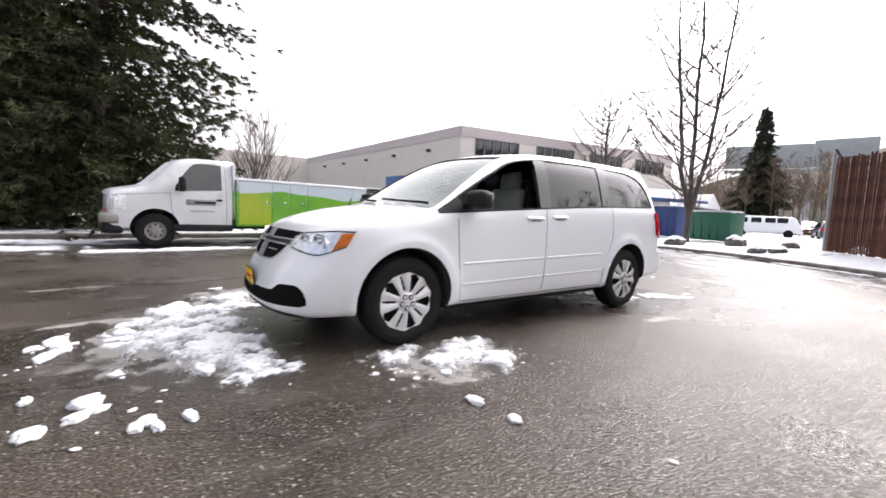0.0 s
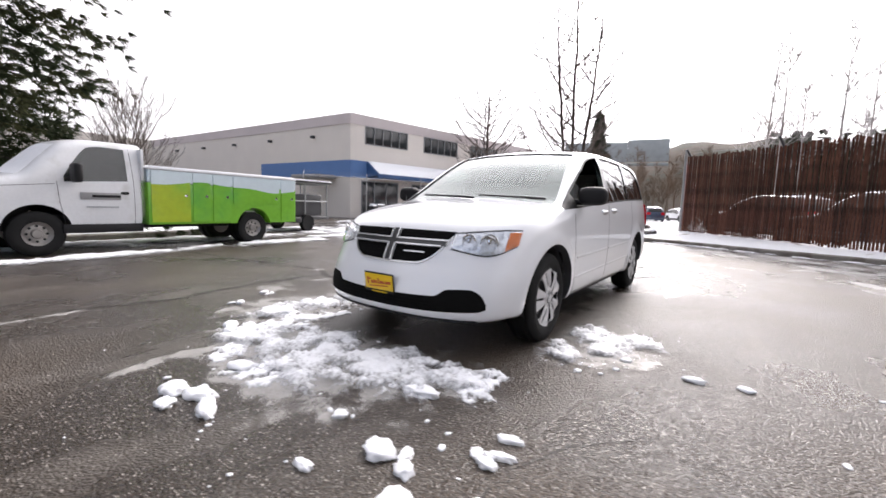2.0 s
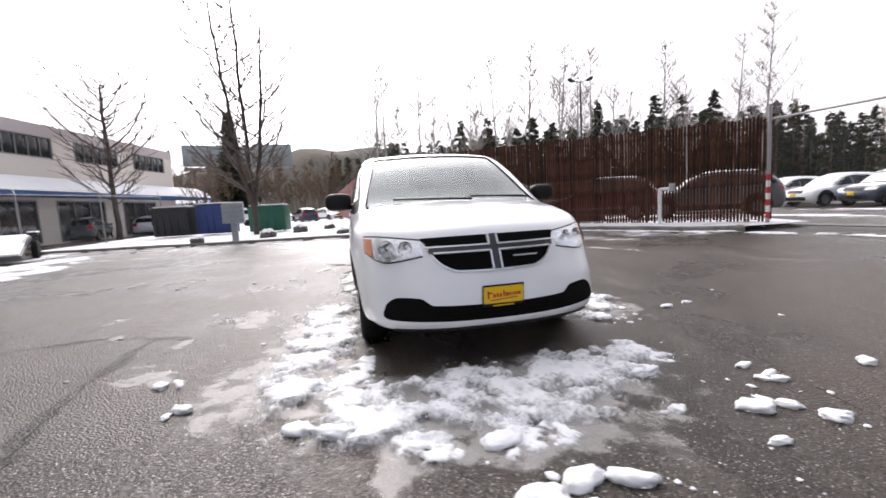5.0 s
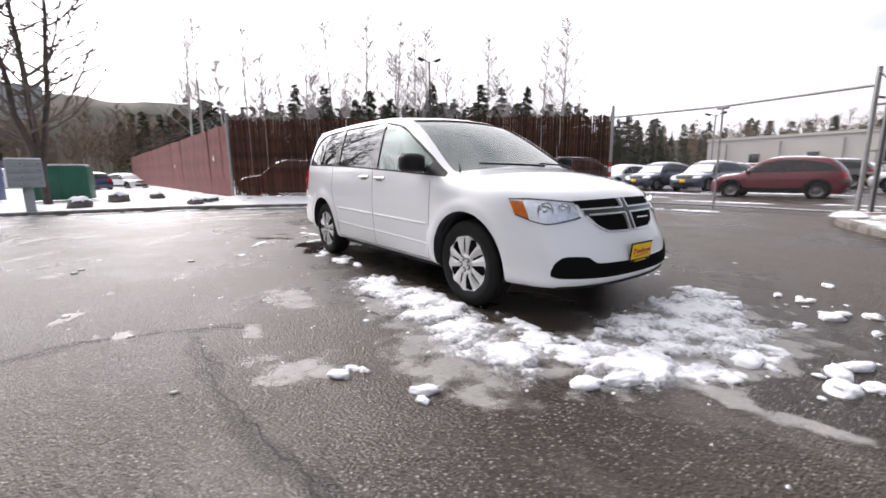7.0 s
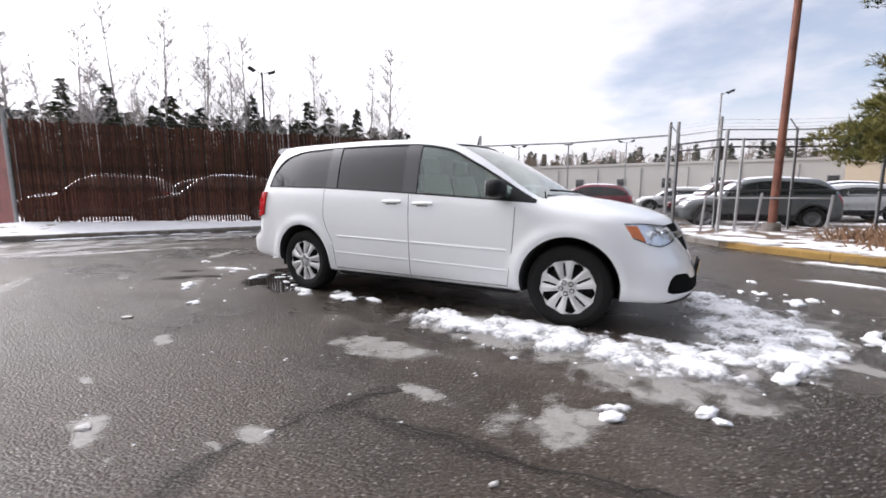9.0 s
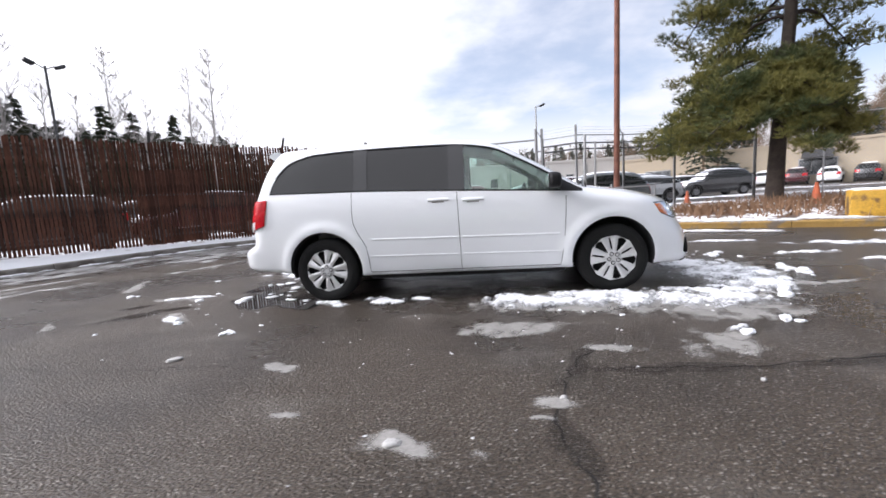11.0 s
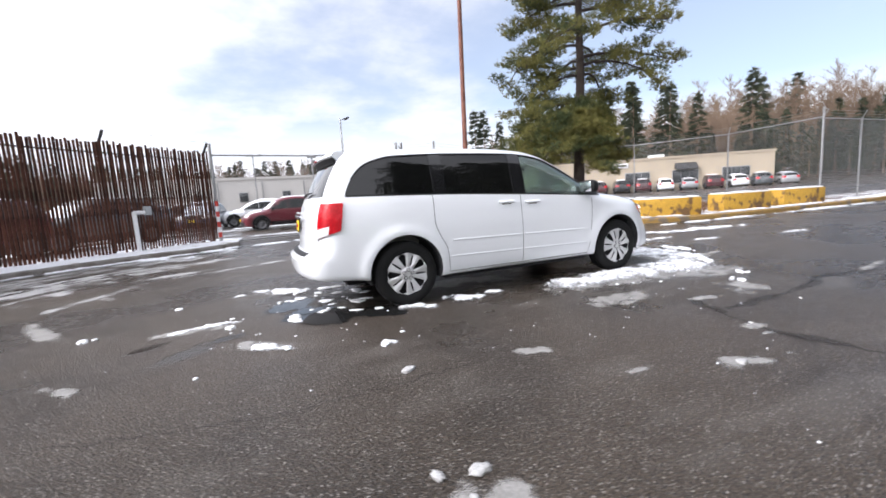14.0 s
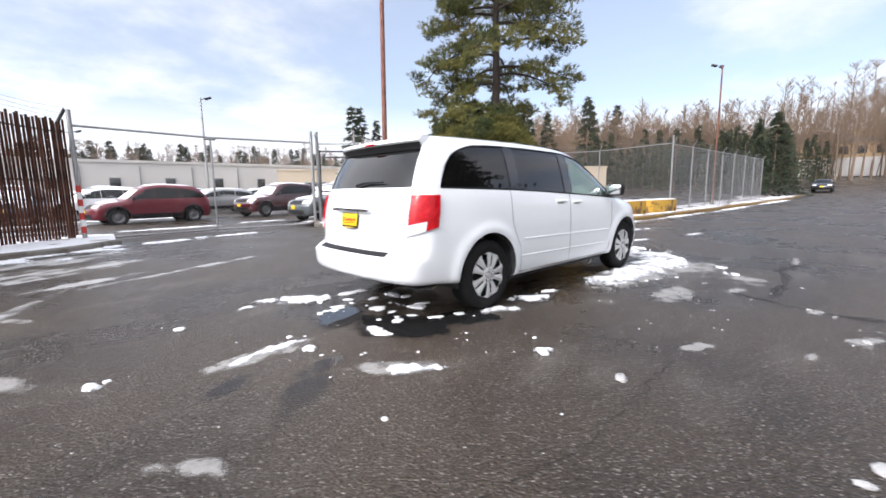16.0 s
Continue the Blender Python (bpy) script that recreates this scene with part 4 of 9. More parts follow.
    part("bright_lettering", front_patch(np.linspace(0.13, 0.31, 8), lambda y: 0.722, lambda y: 0.731, 2, 0.013, 0.006), BRIGHT, grille)
    # lower intake
    in_low = curve((-0.79, 0.372), (-0.74, 0.352), (0.0, 0.335), (0.74, 0.352), (0.79, 0.372))
    in_high = curve((-0.79, 0.390), (-0.76, 0.462), (-0.68, 0.502), (-0.55, 0.496), (-0.46, 0.446), (0.0, 0.436), (0.46, 0.446), (0.55, 0.496), (0.68, 0.502), (0.76, 0.462), (0.79, 0.390))
    part("lower_intake", front_patch(np.linspace(-0.785, 0.785, 80), in_low, in_high, 8, 0.003, 0.02), GRILLE_BLACK, van, "black plastic lower air intake")
    for z in (0.362, 0.386, 0.410):
        part("intake_slat", front_patch(np.linspace(-0.44, 0.44, 24), lambda y: z - 0.004, lambda y: z + 0.004, 2, 0.008, 0.008), GRILLE_BLACK, van)
    part("chin", front_patch(np.linspace(-0.72, 0.72, 40), lambda y: 0.262, lambda y: 0.285, 3, 0.012, 0.03), BLACK_TRIM, van)
    # plates: yellow with plain bars for the lettering
    def plate(nm, x, z, tilt, sgn, frame_size):
        p = new(nm)
        p.parent = van
        p.matrix_basis = pose(x, 0, z, 0, tilt, 0)
        part("plate_frame", box((0.012, *frame_size), (0, 0, 0), 0.004), BLACK_TRIM, p)
        part("plate_sheet", box((0.006, 0.280, 0.116), (sgn * 0.006, 0, 0.006), 0.002), PLATE_YELLOW, p, "yellow plate with red lettering as bars")
        for k, (yy, zz, w, h) in enumerate(((-0.108, 0.010, 0.012, 0.052), (-0.092, 0.022, 0.026, 0.010), (-0.066, 0.002, 0.016, 0.026), (-0.044, 0.004, 0.014, 0.028), (-0.022, 0.004, 0.016, 0.026), (0.002, 0.012, 0.012, 0.042),
                                            (0.024, 0.005, 0.018, 0.026), (0.046, 0.005, 0.014, 0.024), (0.068, 0.006, 0.012, 0.022), (0.088, 0.007, 0.016, 0.022), (0.110, 0.008, 0.020, 0.020), (0.0, -0.024, 0.19, 0.007))):
            part("lettering_bar", box((0.003, w, h), (sgn * 0.0095, sgn * yy, zz), 0.001, pose(0, 0, 0, sgn * 4, 0, 0)), RED_INK, p)
        part("lettering_bar", box((0.003, 0.15, 0.010), (sgn * 0.007, 0, -0.069), 0.001), PLATE_YELLOW, p)
    plate("front_plate", 2.506, 0.488, 7, 1, (0.292, 0.150))
    plate("rear_plate", -2.552, 0.935, 6, -1, (0.270, 0.140))
    # hatch
    part("plate_bar", box((0.035, 0.66, 0.030), (-2.545, 0, 1.038), 0.008), CHROME, van, "chrome bar above the rear plate")
    for y in np.linspace(-0.27, 0.27, 7):
        part("chrome_letter", box((0.006, 0.040, 0.024), (-2.535 + 0.08 * y * y, y, 1.085), 0.002, pose(0, 0, 0, 0, 10, 0)), SILVER, van)
    part("bumper_step", VAN.sheet("bumper_step", np.array([[(x, y, 1.0) for x in np.linspace(-2.622, -2.565, 4) + 0.08 * y ** 2 + 0.16 * y ** 4] for y in np.linspace(-0.60, 0.60, 30)]), (0, 0, -1), 0.004, 0.012, 0.6), BLACK_TRIM, van, "black step pad on the rear bumper")
    part("spoiler", VAN.sheet("spoiler", np.array([[(-3.0, y, z) for z in np.linspace(1.628, 1.70, 6)] for y in np.linspace(-0.66, 0.66, 30)]), (1, 0, 0), 0.03, 0.05, 1.6, np.tile(np.array([0.05, 0.055, 0.05, 0.035, 0.015, 0.0]), (30, 1))), PAINT, van)
    part("spoiler_underside", VAN.sheet("spoiler_underside", np.array([[(-3.0, y, z) for z in np.linspace(1.595, 1.630, 4)] for y in np.linspace(-0.655, 0.655, 30)]), (1, 0, 0), 0.004, 0.012, 1.6, np.tile(np.array([0.0, 0.01, 0.03, 0.055]), (30, 1))), BLACK_TRIM, van)
    part("brake_lamp", box((0.02, 0.16, 0.018), (-2.285, 0, 1.672), 0.004), LENS_RED, van, "red high brake lamp")
    for s in (1, -1):
        hx = np.array([[(-3.2, s * (yy + d), z) for d in (-0.003, 0.003)] for yy, z in [(0.752, 1.26), (0.758, 1.15), (0.765, 1.0), (0.77, 0.86), (0.76, 0.76), (0.70, 0.72)]])
        part("shut_line", VAN.sheet("shut_line", hx, (1, 0, 0), 0.0008, 0.004, 2.0), BLACK_TRIM, van)
    # wipers
    def on_glass(p, d):
        q = VAN.meet(np.array([p], float), np.array([np.array(p, float) + np.array(d)]))
        return q[0] + VAN.normal(q)[0] * 0.018
    for y0, y1, z1 in ((0.70, 0.14, 1.170), (0.08, -0.56, 1.170)):
        a, b, c = on_glass((3, y0 + 0.05, 1.135), (-2.4, 0, 0)), on_glass((3, (y0 + y1) / 2, 1.152), (-2.4, 0, 0)), on_glass((3, y1, z1 - 0.02), (-2.4, 0, 0))
        wiper = part("wiper", tubes_mesh("wiper", [([a, (a + b) / 2, b], [0.012, 0.010, 0.008], 6)]), BLACK_TRIM, van)
        part("wiper_blade", tubes_mesh("wiper_blade", [([on_glass((3, y0 + (y1 - y0) * t, 1.142 + 0.02 * t), (-2.4, 0, 0)) for t in np.linspace(0, 1, 8)], 0.009, 6)]), BLACK_TRIM, wiper)
    part("rear_wiper", tubes_mesh("rear_wiper", [([on_glass((-3.2, 0.02, 1.262), (1.6, 0, 0)), on_glass((-3.2, -0.10, 1.285), (1.6, 0, 0)), on_glass((-3.2, -0.40, 1.292), (1.6, 0, 0))], [0.016, 0.011, 0.006], 6)]), BLACK_TRIM, van)
    ant = on_glass((1.30, -0.80, 2.0), (0, 0, -1.4))
    part("aerial", tubes_mesh("aerial", [([ant - np.array([0, 0, 0.02]), ant + np.array([-0.01, 0, 0.05])], [0.010, 0.004], 8)]), BLACK_TRIM, van)
    # cabin
    for y in (0.36, -0.36):
        car_seat(van, 0.30, y)
        car_seat(van, -0.65, y)
    part("rear_bench", join(box((0.5, 1.3, 0.2), (-1.5, 0, 0.72), 0.06), box((0.16, 1.3, 0.60), (-1.80, 0, 1.08), 0.06, None)), SEAT_GREY, van)
    part("dashboard", join(box((0.40, 1.46, 0.26), (1.08, 0, 0.98), 0.09, seg=3), box((0.25, 1.40, 0.40), (1.05, 0, 0.72), 0.06)), CABIN_DARK, van)
    wheel_pts = [(0.72 + 0.06 * math.sin(a), 0.36 + 0.185 * math.cos(a), 1.03 + 0.175 * math.sin(a)) for a in np.linspace(0, 2 * math.pi, 29)]
    st = part("steering_wheel", tubes_mesh("steering_wheel", [(wheel_pts, 0.016, 8), ([(0.72, 0.19, 1.03), (0.76, 0.36, 1.02), (0.72, 0.53, 1.03)], 0.02, 6), ([(0.76, 0.36, 1.02), (1.0, 0.36, 0.92)], 0.035, 8)]), BLACK_TRIM, van)
    part("headliner_mirror", box((0.03, 0.22, 0.06), (0.62, 0, 1.50), 0.015), BLACK_TRIM, van)
    for x in (AXLE, -AXLE):
        for s in (1, -1):
            van_wheel(van, x, s)
            part("wheel_well", wheel_well_mesh(), CABIN_DARK, van, "", pose(x, 0, 0.376, 0, 0, 0 if s > 0 else 180))
    return van


minivan = build_van()


# ---- ground ----
def rise(x, y):
    """Height of the land: level round the car, rising far off to the east."""
    x = np.asarray(x, float)
    d = np.maximum(x - 45, 0)
    return 0.055 * d * d / (d + 30)


def ground_sheet():
    def axis():
        near = np.arange(-40, 60, 2.0)
        far = np.array([64, 70, 80, 90, 110, 140, 190, 280, 420, 650, 1000, 1600.0])
        return np.concatenate([-far[::-1], near, far])
    ax, ay = axis(), axis()
    V = [(x, y, float(rise(x, y))) for x in ax for y in ay]
    n = len(ay)
    F = [(i * n + j, (i + 1) * n + j, (i + 1) * n + j + 1, i * n + j + 1) for i in range(len(ax) - 1) for j in range(n - 1)]
    return to_mesh("ground", V, F)


tagged(part("ground", ground_sheet(), ASPHALT), "wet dark asphalt yard with pale stone chips", "ground", kind="structure")

KERB_W = [(-15.0, -14.0), (-14.0, -10.0), (-12.9, -5.8), (-12.3, -2.3), (-11.5, -0.4), (-10.5, 1.5), (-9.3, 3.6), (-8.6, 5.0), (-7.6, 6.2), (-6.3, 7.2), (-4.6, 7.9), (-3.6, 8.9)]
FENCE_A, FENCE_B = Vector((-14.2, 0.22, 0.32)), Vector((-4.35, 10.6, 0.12))


def bank(x, y):
    """The verge climbs to the foot of the slat fence."""
    d = (FENCE_B - FENCE_A).to_2d()
    v = Vector((x, y)) - FENCE_A.to_2d()
    f = max(0.0, min(1.0, v.dot(d) / d.length_squared))
    gap = (v - d * f).length
    return 0.24 * (1 - f) * max(0.0, 1 - gap / 2.2) ** 0.7

KERB_E = [(1.8, 9.9), (2.2, 8.0), (3.1, 6.4), (4.7, 4.85), (6.7, 3.85), (8.6, 3.05), (11.0, 2.7), (16.0, 2.5), (34.0, 2.3), (60.0, 3.0)]
KERB_S = [(-2.6, -13.0), (-1.6, -11.4), (0.5, -10.7), (6.0, -10.2), (14.0, -9.6), (30.0, -8.5)]


def smooth_line(pts, step):
    P = np.array(pts, float)
    d = np.concatenate([[0], np.cumsum(np.linalg.norm(np.diff(P, axis=0), axis=1))])
    fx, fy = curve(*zip(d, P[:, 0])), curve(*zip(d, P[:, 1]))
    s = np.linspace(0, d[-1], max(int(round(d[-1] / step)), 2) + 1)
    return np.stack([fx(s), fy(s)], -1)


def kerb(name, pts, material, label, side, height=0.14, wide=0.15, step=2.0, yellow=None):
    """A row of kerb stones along a line; side: +1 puts the stones on the line's left."""
    ob = thing(name, label, "kerb", kind="structure")
    line = smooth_line(pts, 0.25)
    per = int(step / 0.25)
    for k in range(0, len(line) - 1, per):
        seg = line[k:k + per + 1]
        if len(seg) < 2:
            break
        V, F = [], []
        t = np.gradient(seg, axis=0)
        t /= np.linalg.norm(t, axis=1, keepdims=True)
        n = np.stack([-t[:, 1], t[:, 0]], -1) * side
        seg = seg.copy()
        seg[0] += t[0] * 0.006
        seg[-1] -= t[-1] * 0.006
        h = height + random.uniform(-0.008, 0.008)
        for p, q in zip(seg, n):
            for w, z in ((0, -0.05), (0.0, h - 0.03), (0.03, h), (wide, h), (wide, -0.05)):
                V.append((p[0] + q[0] * w, p[1] + q[1] * w, z))
        for i in range(len(seg) - 1):
            for j in range(4):
                a = i * 5 + j
                F.append((a, a + 5, a + 6, a + 1))
        F += [tuple(range(5)), tuple(range(len(V) - 5, len(V)))[::-1]]
        mid = seg[len(seg) // 2]
        part("kerb_stone", to_mesh("kerb_stone", V, F, angle=30), YELLOW_KERB if yellow and yellow(mid) else material, ob)
    return ob


kerb("kerb_west", KERB_W, CONCRETE, "low worn concrete kerb edged with snow", 1)
kerb("kerb_east", KERB_E, CONCRETE, "concrete kerb with worn yellow paint", 1, yellow=lambda p: p[0] > 3.6)
kerb("kerb_south", KERB_S, CONCRETE, "snow-dusted concrete kerb beside the truck", -1)


def bed(name, front, back, material, label, height, bump, side):
    """Raised ground behind a kerb: a strip from the kerb line to a back line."""
    a = smooth_line(front, 0.5)
    t = np.gradient(a, axis=0)
    t /= np.linalg.norm(t, axis=1, keepdims=True)
    a = a + np.stack([-t[:, 1], t[:, 0]], -1) * side * 0.13
    b = smooth_line(back, 0.5)
    n, m = len(a), 26
    b = np.stack([np.interp(np.linspace(0, 1, n), np.linspace(0, 1, len(b)), b[:, i]) for i in (0, 1)], -1)
    V, F = [], []
    for i in range(n):
        for j in range(m):
            f = (j / (m - 1)) ** 1.5
            p = a[i] * (1 - f) + b[i] * f
            z = height - 0.012 + bump(p[0], p[1]) * min(1, j / 4) + (0.03 * noise.noise((p[0] * 0.9, p[1] * 0.9, 3)) if j > 0 else 0)
            V.append((p[0], p[1], z))
    for i in range(n - 1):
        for j in range(m - 1):
            q = i * m + j
            F.append((q, q + m, q + m + 1, q + 1))
    tagged(part(name, to_mesh(name, V, F, angle=80), material), label, "ground", kind="structure")


bed("verge_west", KERB_W, [(-60.0, -16.0), (-58.0, 2.0), (-30.0, 6.0), (-18.0, 8.0), (-9.0, 13.0), (-3.6, 11.0)], SNOW_GROUND, "snow-covered verge behind the kerb", 0.14, bank, 1)
bed("verge_east", KERB_E, [(1.9, 11.2), (6.0, 11.6), (12.0, 12.5), (17.5, 11.0), (17.5, 5.0), (34.0, 5.0), (60.0, 12.0)], SOIL, "brown planting strip with old snow", 0.14,
    lambda x, y: 0.30 * math.exp(-((x - 9.0) / 3.0) ** 2 - ((y - 7.6) / 2.2) ** 2), 1)
bed("verge_south", KERB_S[::-1], [(34.0, -28.0), (8.0, -30.0), (-6.0, -26.0)], SNOW_GROUND, "verge with patchy snow under the dark firs", 0.14, lambda x, y: 0.0, 1)


def snow_field(name, blobs, material, label, top=0.05, cell=0.03, seed=1, rough=1.0, category="snow", freq=3.5, base_z=0.0, kind="stuff", soft=1.1, grow=0.0):
    """Melting snow: thin crusts with ragged edges, out of soft ovals (x, y, half length, half width, turn in degrees)."""
    B = np.array(blobs, float)
    R = np.max(B[:, 2:4], axis=1) * 1.5
    x0, x1, y0, y1 = (B[:, 0] - R).min(), (B[:, 0] + R).max(), (B[:, 1] - R).min(), (B[:, 1] + R).max()
    X, Y = np.arange(x0, x1, cell), np.arange(y0, y1, cell)
    gx, gy = np.meshgrid(X, Y, indexing="ij")
    field = np.full(gx.shape, -9.0)
    for x, y, a, b, t in B:
        c, s = math.cos(radians(t)), math.sin(radians(t))
        u, v = (gx - x) * c + (gy - y) * s, -(gx - x) * s + (gy - y) * c
        field = np.maximum(field, 1 - (u / a) ** 2 - (v / b) ** 2)
    near = field > -1.2
    nz = np.zeros(gx.shape)
    lump, grit = np.zeros(gx.shape), np.zeros(gx.shape)
    for i, j in zip(*np.nonzero(near)):
        p = (gx[i, j] * freq, gy[i, j] * freq, seed * 7.3)
        nz[i, j] = noise.fractal(p, 0.9, 2.1, 5)
        lump[i, j] = noise.noise((gx[i, j] * 5.5, gy[i, j] * 5.5, seed * 3.1))
        grit[i, j] = noise.noise((gx[i, j] * 26, gy[i, j] * 26, seed * 5.7))
    holes = np.zeros(gx.shape)
    for i, j in zip(*np.nonzero(near)):
        holes[i, j] = noise.fractal((gx[i, j] * freq * 2.6, gy[i, j] * freq * 2.6, seed * 1.9), 0.8, 2.0, 4)
    f = np.where(near, field + 0.95 * rough * nz + 0.22 * rough * holes - 0.06 + grow, -1)
    body = np.clip(f * 1.25, 0, 1)
    edge = body * body * (3 - 2 * body)
    h = top * (0.25 * body ** 0.5 + 0.75 * edge) * (0.80 + 0.12 * lump + 0.26 * holes).clip(0.15, 1.3) + 0.16 * top * body * grit
    h = np.where(f > 0, np.maximum(h, 0.003), -0.003)
    keep = f > 0
    idx = -np.ones(gx.shape, int)
    V, F, cover = [], [], []
    cells = keep[:-1, :-1] | keep[1:, :-1] | keep[1:, 1:] | keep[:-1, 1:]
    for i, j in zip(*np.nonzero(cells)):
        q = []
        for a, b in ((i, j), (i + 1, j), (i + 1, j + 1), (i, j + 1)):
            if idx[a, b] < 0:
                idx[a, b] = len(V)
                V.append((gx[a, b], gy[a, b], h[a, b] + base_z))
                cover.append(float(np.clip(f[a, b] * soft, 0, 1)))
            q.append(idx[a, b])
        F.append(q)
    me = to_mesh(name, V, F, angle=180)
    if len(me.vertices) == len(cover):
        me.attributes.new("cover", "FLOAT", "POINT").data.foreach_set("value", cover)
    return tagged(part(name, me, material), label, category, kind=kind)


snow_field("snow_patch", [(0.62, -1.25, 0.52, 0.27, -4), (1.15, -1.20, 0.55, 0.30, -4), (1.65, -1.26, 0.45, 0.32, -10), (2.10, -1.40, 0.48, 0.26, -16), (2.48, -1.40, 0.30, 0.22, -5)], SNOW_CRUST, "broken white snow crust beside the front wheel", 0.058, cell=0.022, seed=2, rough=0.85, freq=6.5, soft=0.78, grow=0.05)
snow_field("snow_patch", [(2.88, -0.32, 0.42, 0.72, 4), (2.78, 0.32, 0.34, 0.56, -8), (2.96, -0.84, 0.32, 0.36, 25), (3.16, 0.02, 0.27, 0.38, 0), (2.66, 0.80, 0.22, 0.28, 0)], SNOW_CRUST, "broken white snow crust in front of the bumper", 0.060, cell=0.022, seed=5, rough=0.90, freq=6.5, soft=0.78, grow=0.05)
snow_field("snow_patch", [(1.30, 1.28, 0.46, 0.24, 24), (1.72, 1.12, 0.30, 0.16, -10), (1.12, 1.60, 0.22, 0.14, 60)], SNOW_CRUST, "ragged snow beside the front wheel", 0.05, cell=0.022, seed=8, rough=0.95, freq=6.5, soft=0.78, grow=0.05)
snow_field("snow_patch", [(2.62, -1.02, 0.26, 0.22, 0), (2.40, -1.05, 0.24, 0.16, 0), (3.30, -0.20, 0.20, 0.30, 0), (2.62, 0.95, 0.30, 0.16, 20), (3.25, -0.70, 0.22, 0.16, 30), (2.20, -0.95, 0.30, 0.10, -8)], SNOW_CRUST, "crumbled snow between the larger crusts", 0.022, cell=0.018, seed=9, rough=1.25, freq=10.0)
snow_field("slush_patch", [(2.32, -1.72, 0.62, 0.34, -4), (1.82, -2.42, 0.34, 0.24, 40), (0.45, -2.05, 0.52, 0.20, 2), (3.45, -0.88, 0.34, 0.10, 2), (3.72, -0.84, 0.24, 0.06, 8), (3.30, 0.15, 0.42, 0.60, 10), (1.35, 1.36, 0.70, 0.42, 10), (2.9, -0.2, 0.66, 1.25, 6), (1.1, -1.32, 1.20, 0.42, -4), (2.35, -1.2, 0.55, 0.35, 0)], SLUSH, "thin grey slush on the asphalt", 0.006, cell=0.025, seed=11, rough=0.95, freq=6.0)
snow_field("slush_patch", [(3.9, -2.70, 0.5, 0.06, 6), (1.08, -2.50, 0.24, 0.07, -15), (-4.36, -1.62, 0.20, 0.08, -50), (-2.2, -3.92, 0.20, 0.11, -35), (-0.12, -3.62, 0.32, 0.09, -12), (-1.2, -2.74, 0.24, 0.07, -20), (0.58, -3.22, 0.16, 0.09, -10), (-0.25, -3.60, 0.14, 0.1, 0), (-0.84, -3.37, 0.10, 0.04, 0), (-1.4, 1.5, 0.3, 0.09, -20), (-3.0, -1.45, 0.4, 0.12, -35), (-3.7, -0.5, 0.5, 0.14, 8), (-5.05, 2.05, 0.22, 0.09, -50), (-3.15, -1.35, 0.3, 0.10, -45), (0.5, -3.4, 0.08, 0.03, 0)], SLUSH, "scattered smears of grey slush", 0.006, cell=0.02, seed=14, rough=1.0, freq=6.5)
snow_field("snow_patch", [(-3.05, -1.48, 0.28, 0.07, -38), (-3.5, -0.46, 0.26, 0.06, 5), (-3.85, -0.56, 0.13, 0.05, 20), (-2.72, 0.80, 0.30, 0.17, -20), (-0.86, -1.0, 0.32, 0.14, -25), (-0.45, -0.98, 0.16, 0.06, -10), (-1.45, -1.05, 0.25, 0.10, -25), (-2.08, -1.94, 0.10, 0.05, -45), (-4.62, -0.3, 0.08, 0.05, -50), (-2.72, -0.68, 0.07, 0.16, 0), (2.05, -2.18, 0.12, 0.05, 35), (2.42, -1.28, 0.16, 0.12, 0), (-3.3, 0.9, 0.1, 0.05, 0), (-2.9, 0.98, 0.26, 0.14, -20)], SNOW_CRUST, "small melting snow crusts on the wet asphalt", 0.03, cell=0.018, seed=17, freq=7)
snow_field("snow_patch", [(6.5, 1.45, 1.5, 0.28, -12), (5.2, 0.2, 0.45, 0.06, -10), (7.2, -0.3, 0.5, 0.06, -8), (4.6, 0.9, 0.5, 0.09, 0), (4.3, 2.4, 0.6, 0.08, -15)], SNOW_CRUST, "streaks of snow on the road", 0.04, cell=0.045, seed=20)
snow_field("snow_bank", [(5.2, -7.5, 1.6, 0.45, 10), (2.4, -6.9, 2.4, 0.30, 8), (-1.6, -7.6, 2.4, 0.4, 6), (0.6, -9.3, 4.5, 1.0, 6), (4.8, -9.2, 2.6, 0.8, 6)], SNOW_CRUST, "snow scraped along the roadside round the truck", 0.07, cell=0.07, seed=23, freq=1.7)
snow_field("snow_bank", [(-7.5, -10.2, 4.6, 1.4, 3), (-6.0, -8.6, 3.5, 0.5, 2), (-11.0, -12.6, 3.5, 1.6, 0), (-5.0, -12.0, 3.0, 1.2, 0), (-13.0, -15.5, 3.0, 2.0, 0)], SNOW_CRUST, "trampled snow before the trailer", 0.06, cell=0.10, seed=26, freq=1.2)
rs = random.Random(9)
kw = smooth_line(KERB_W, 0.25)
EDGE = []
for i in range(6, len(kw) - 2, 3):
    t = kw[i + 1] - kw[i - 1]
    n = np.array([t[1], -t[0]]) / np.linalg.norm(t)
    p = kw[i] + n * rs.uniform(-0.05, 0.18)
    EDGE.append((p[0], p[1], rs.uniform(0.4, 0.9), rs.uniform(0.06, 0.20), math.degrees(math.atan2(t[1], t[0]))))
EDGE += [(-5.6, 7.3, 1.2, 0.35, 150), (-4.2, 8.0, 1.0, 0.4, 140), (-2.7, 8.7, 0.8, 0.25, 10), (-1.0, 9.2, 1.0, 0.15, 5)]
snow_field("snow_edge", EDGE, SNOW_CRUST, "melting snow along the kerb", 0.05, cell=0.05, seed=29, freq=2.5)
STREAKS = []
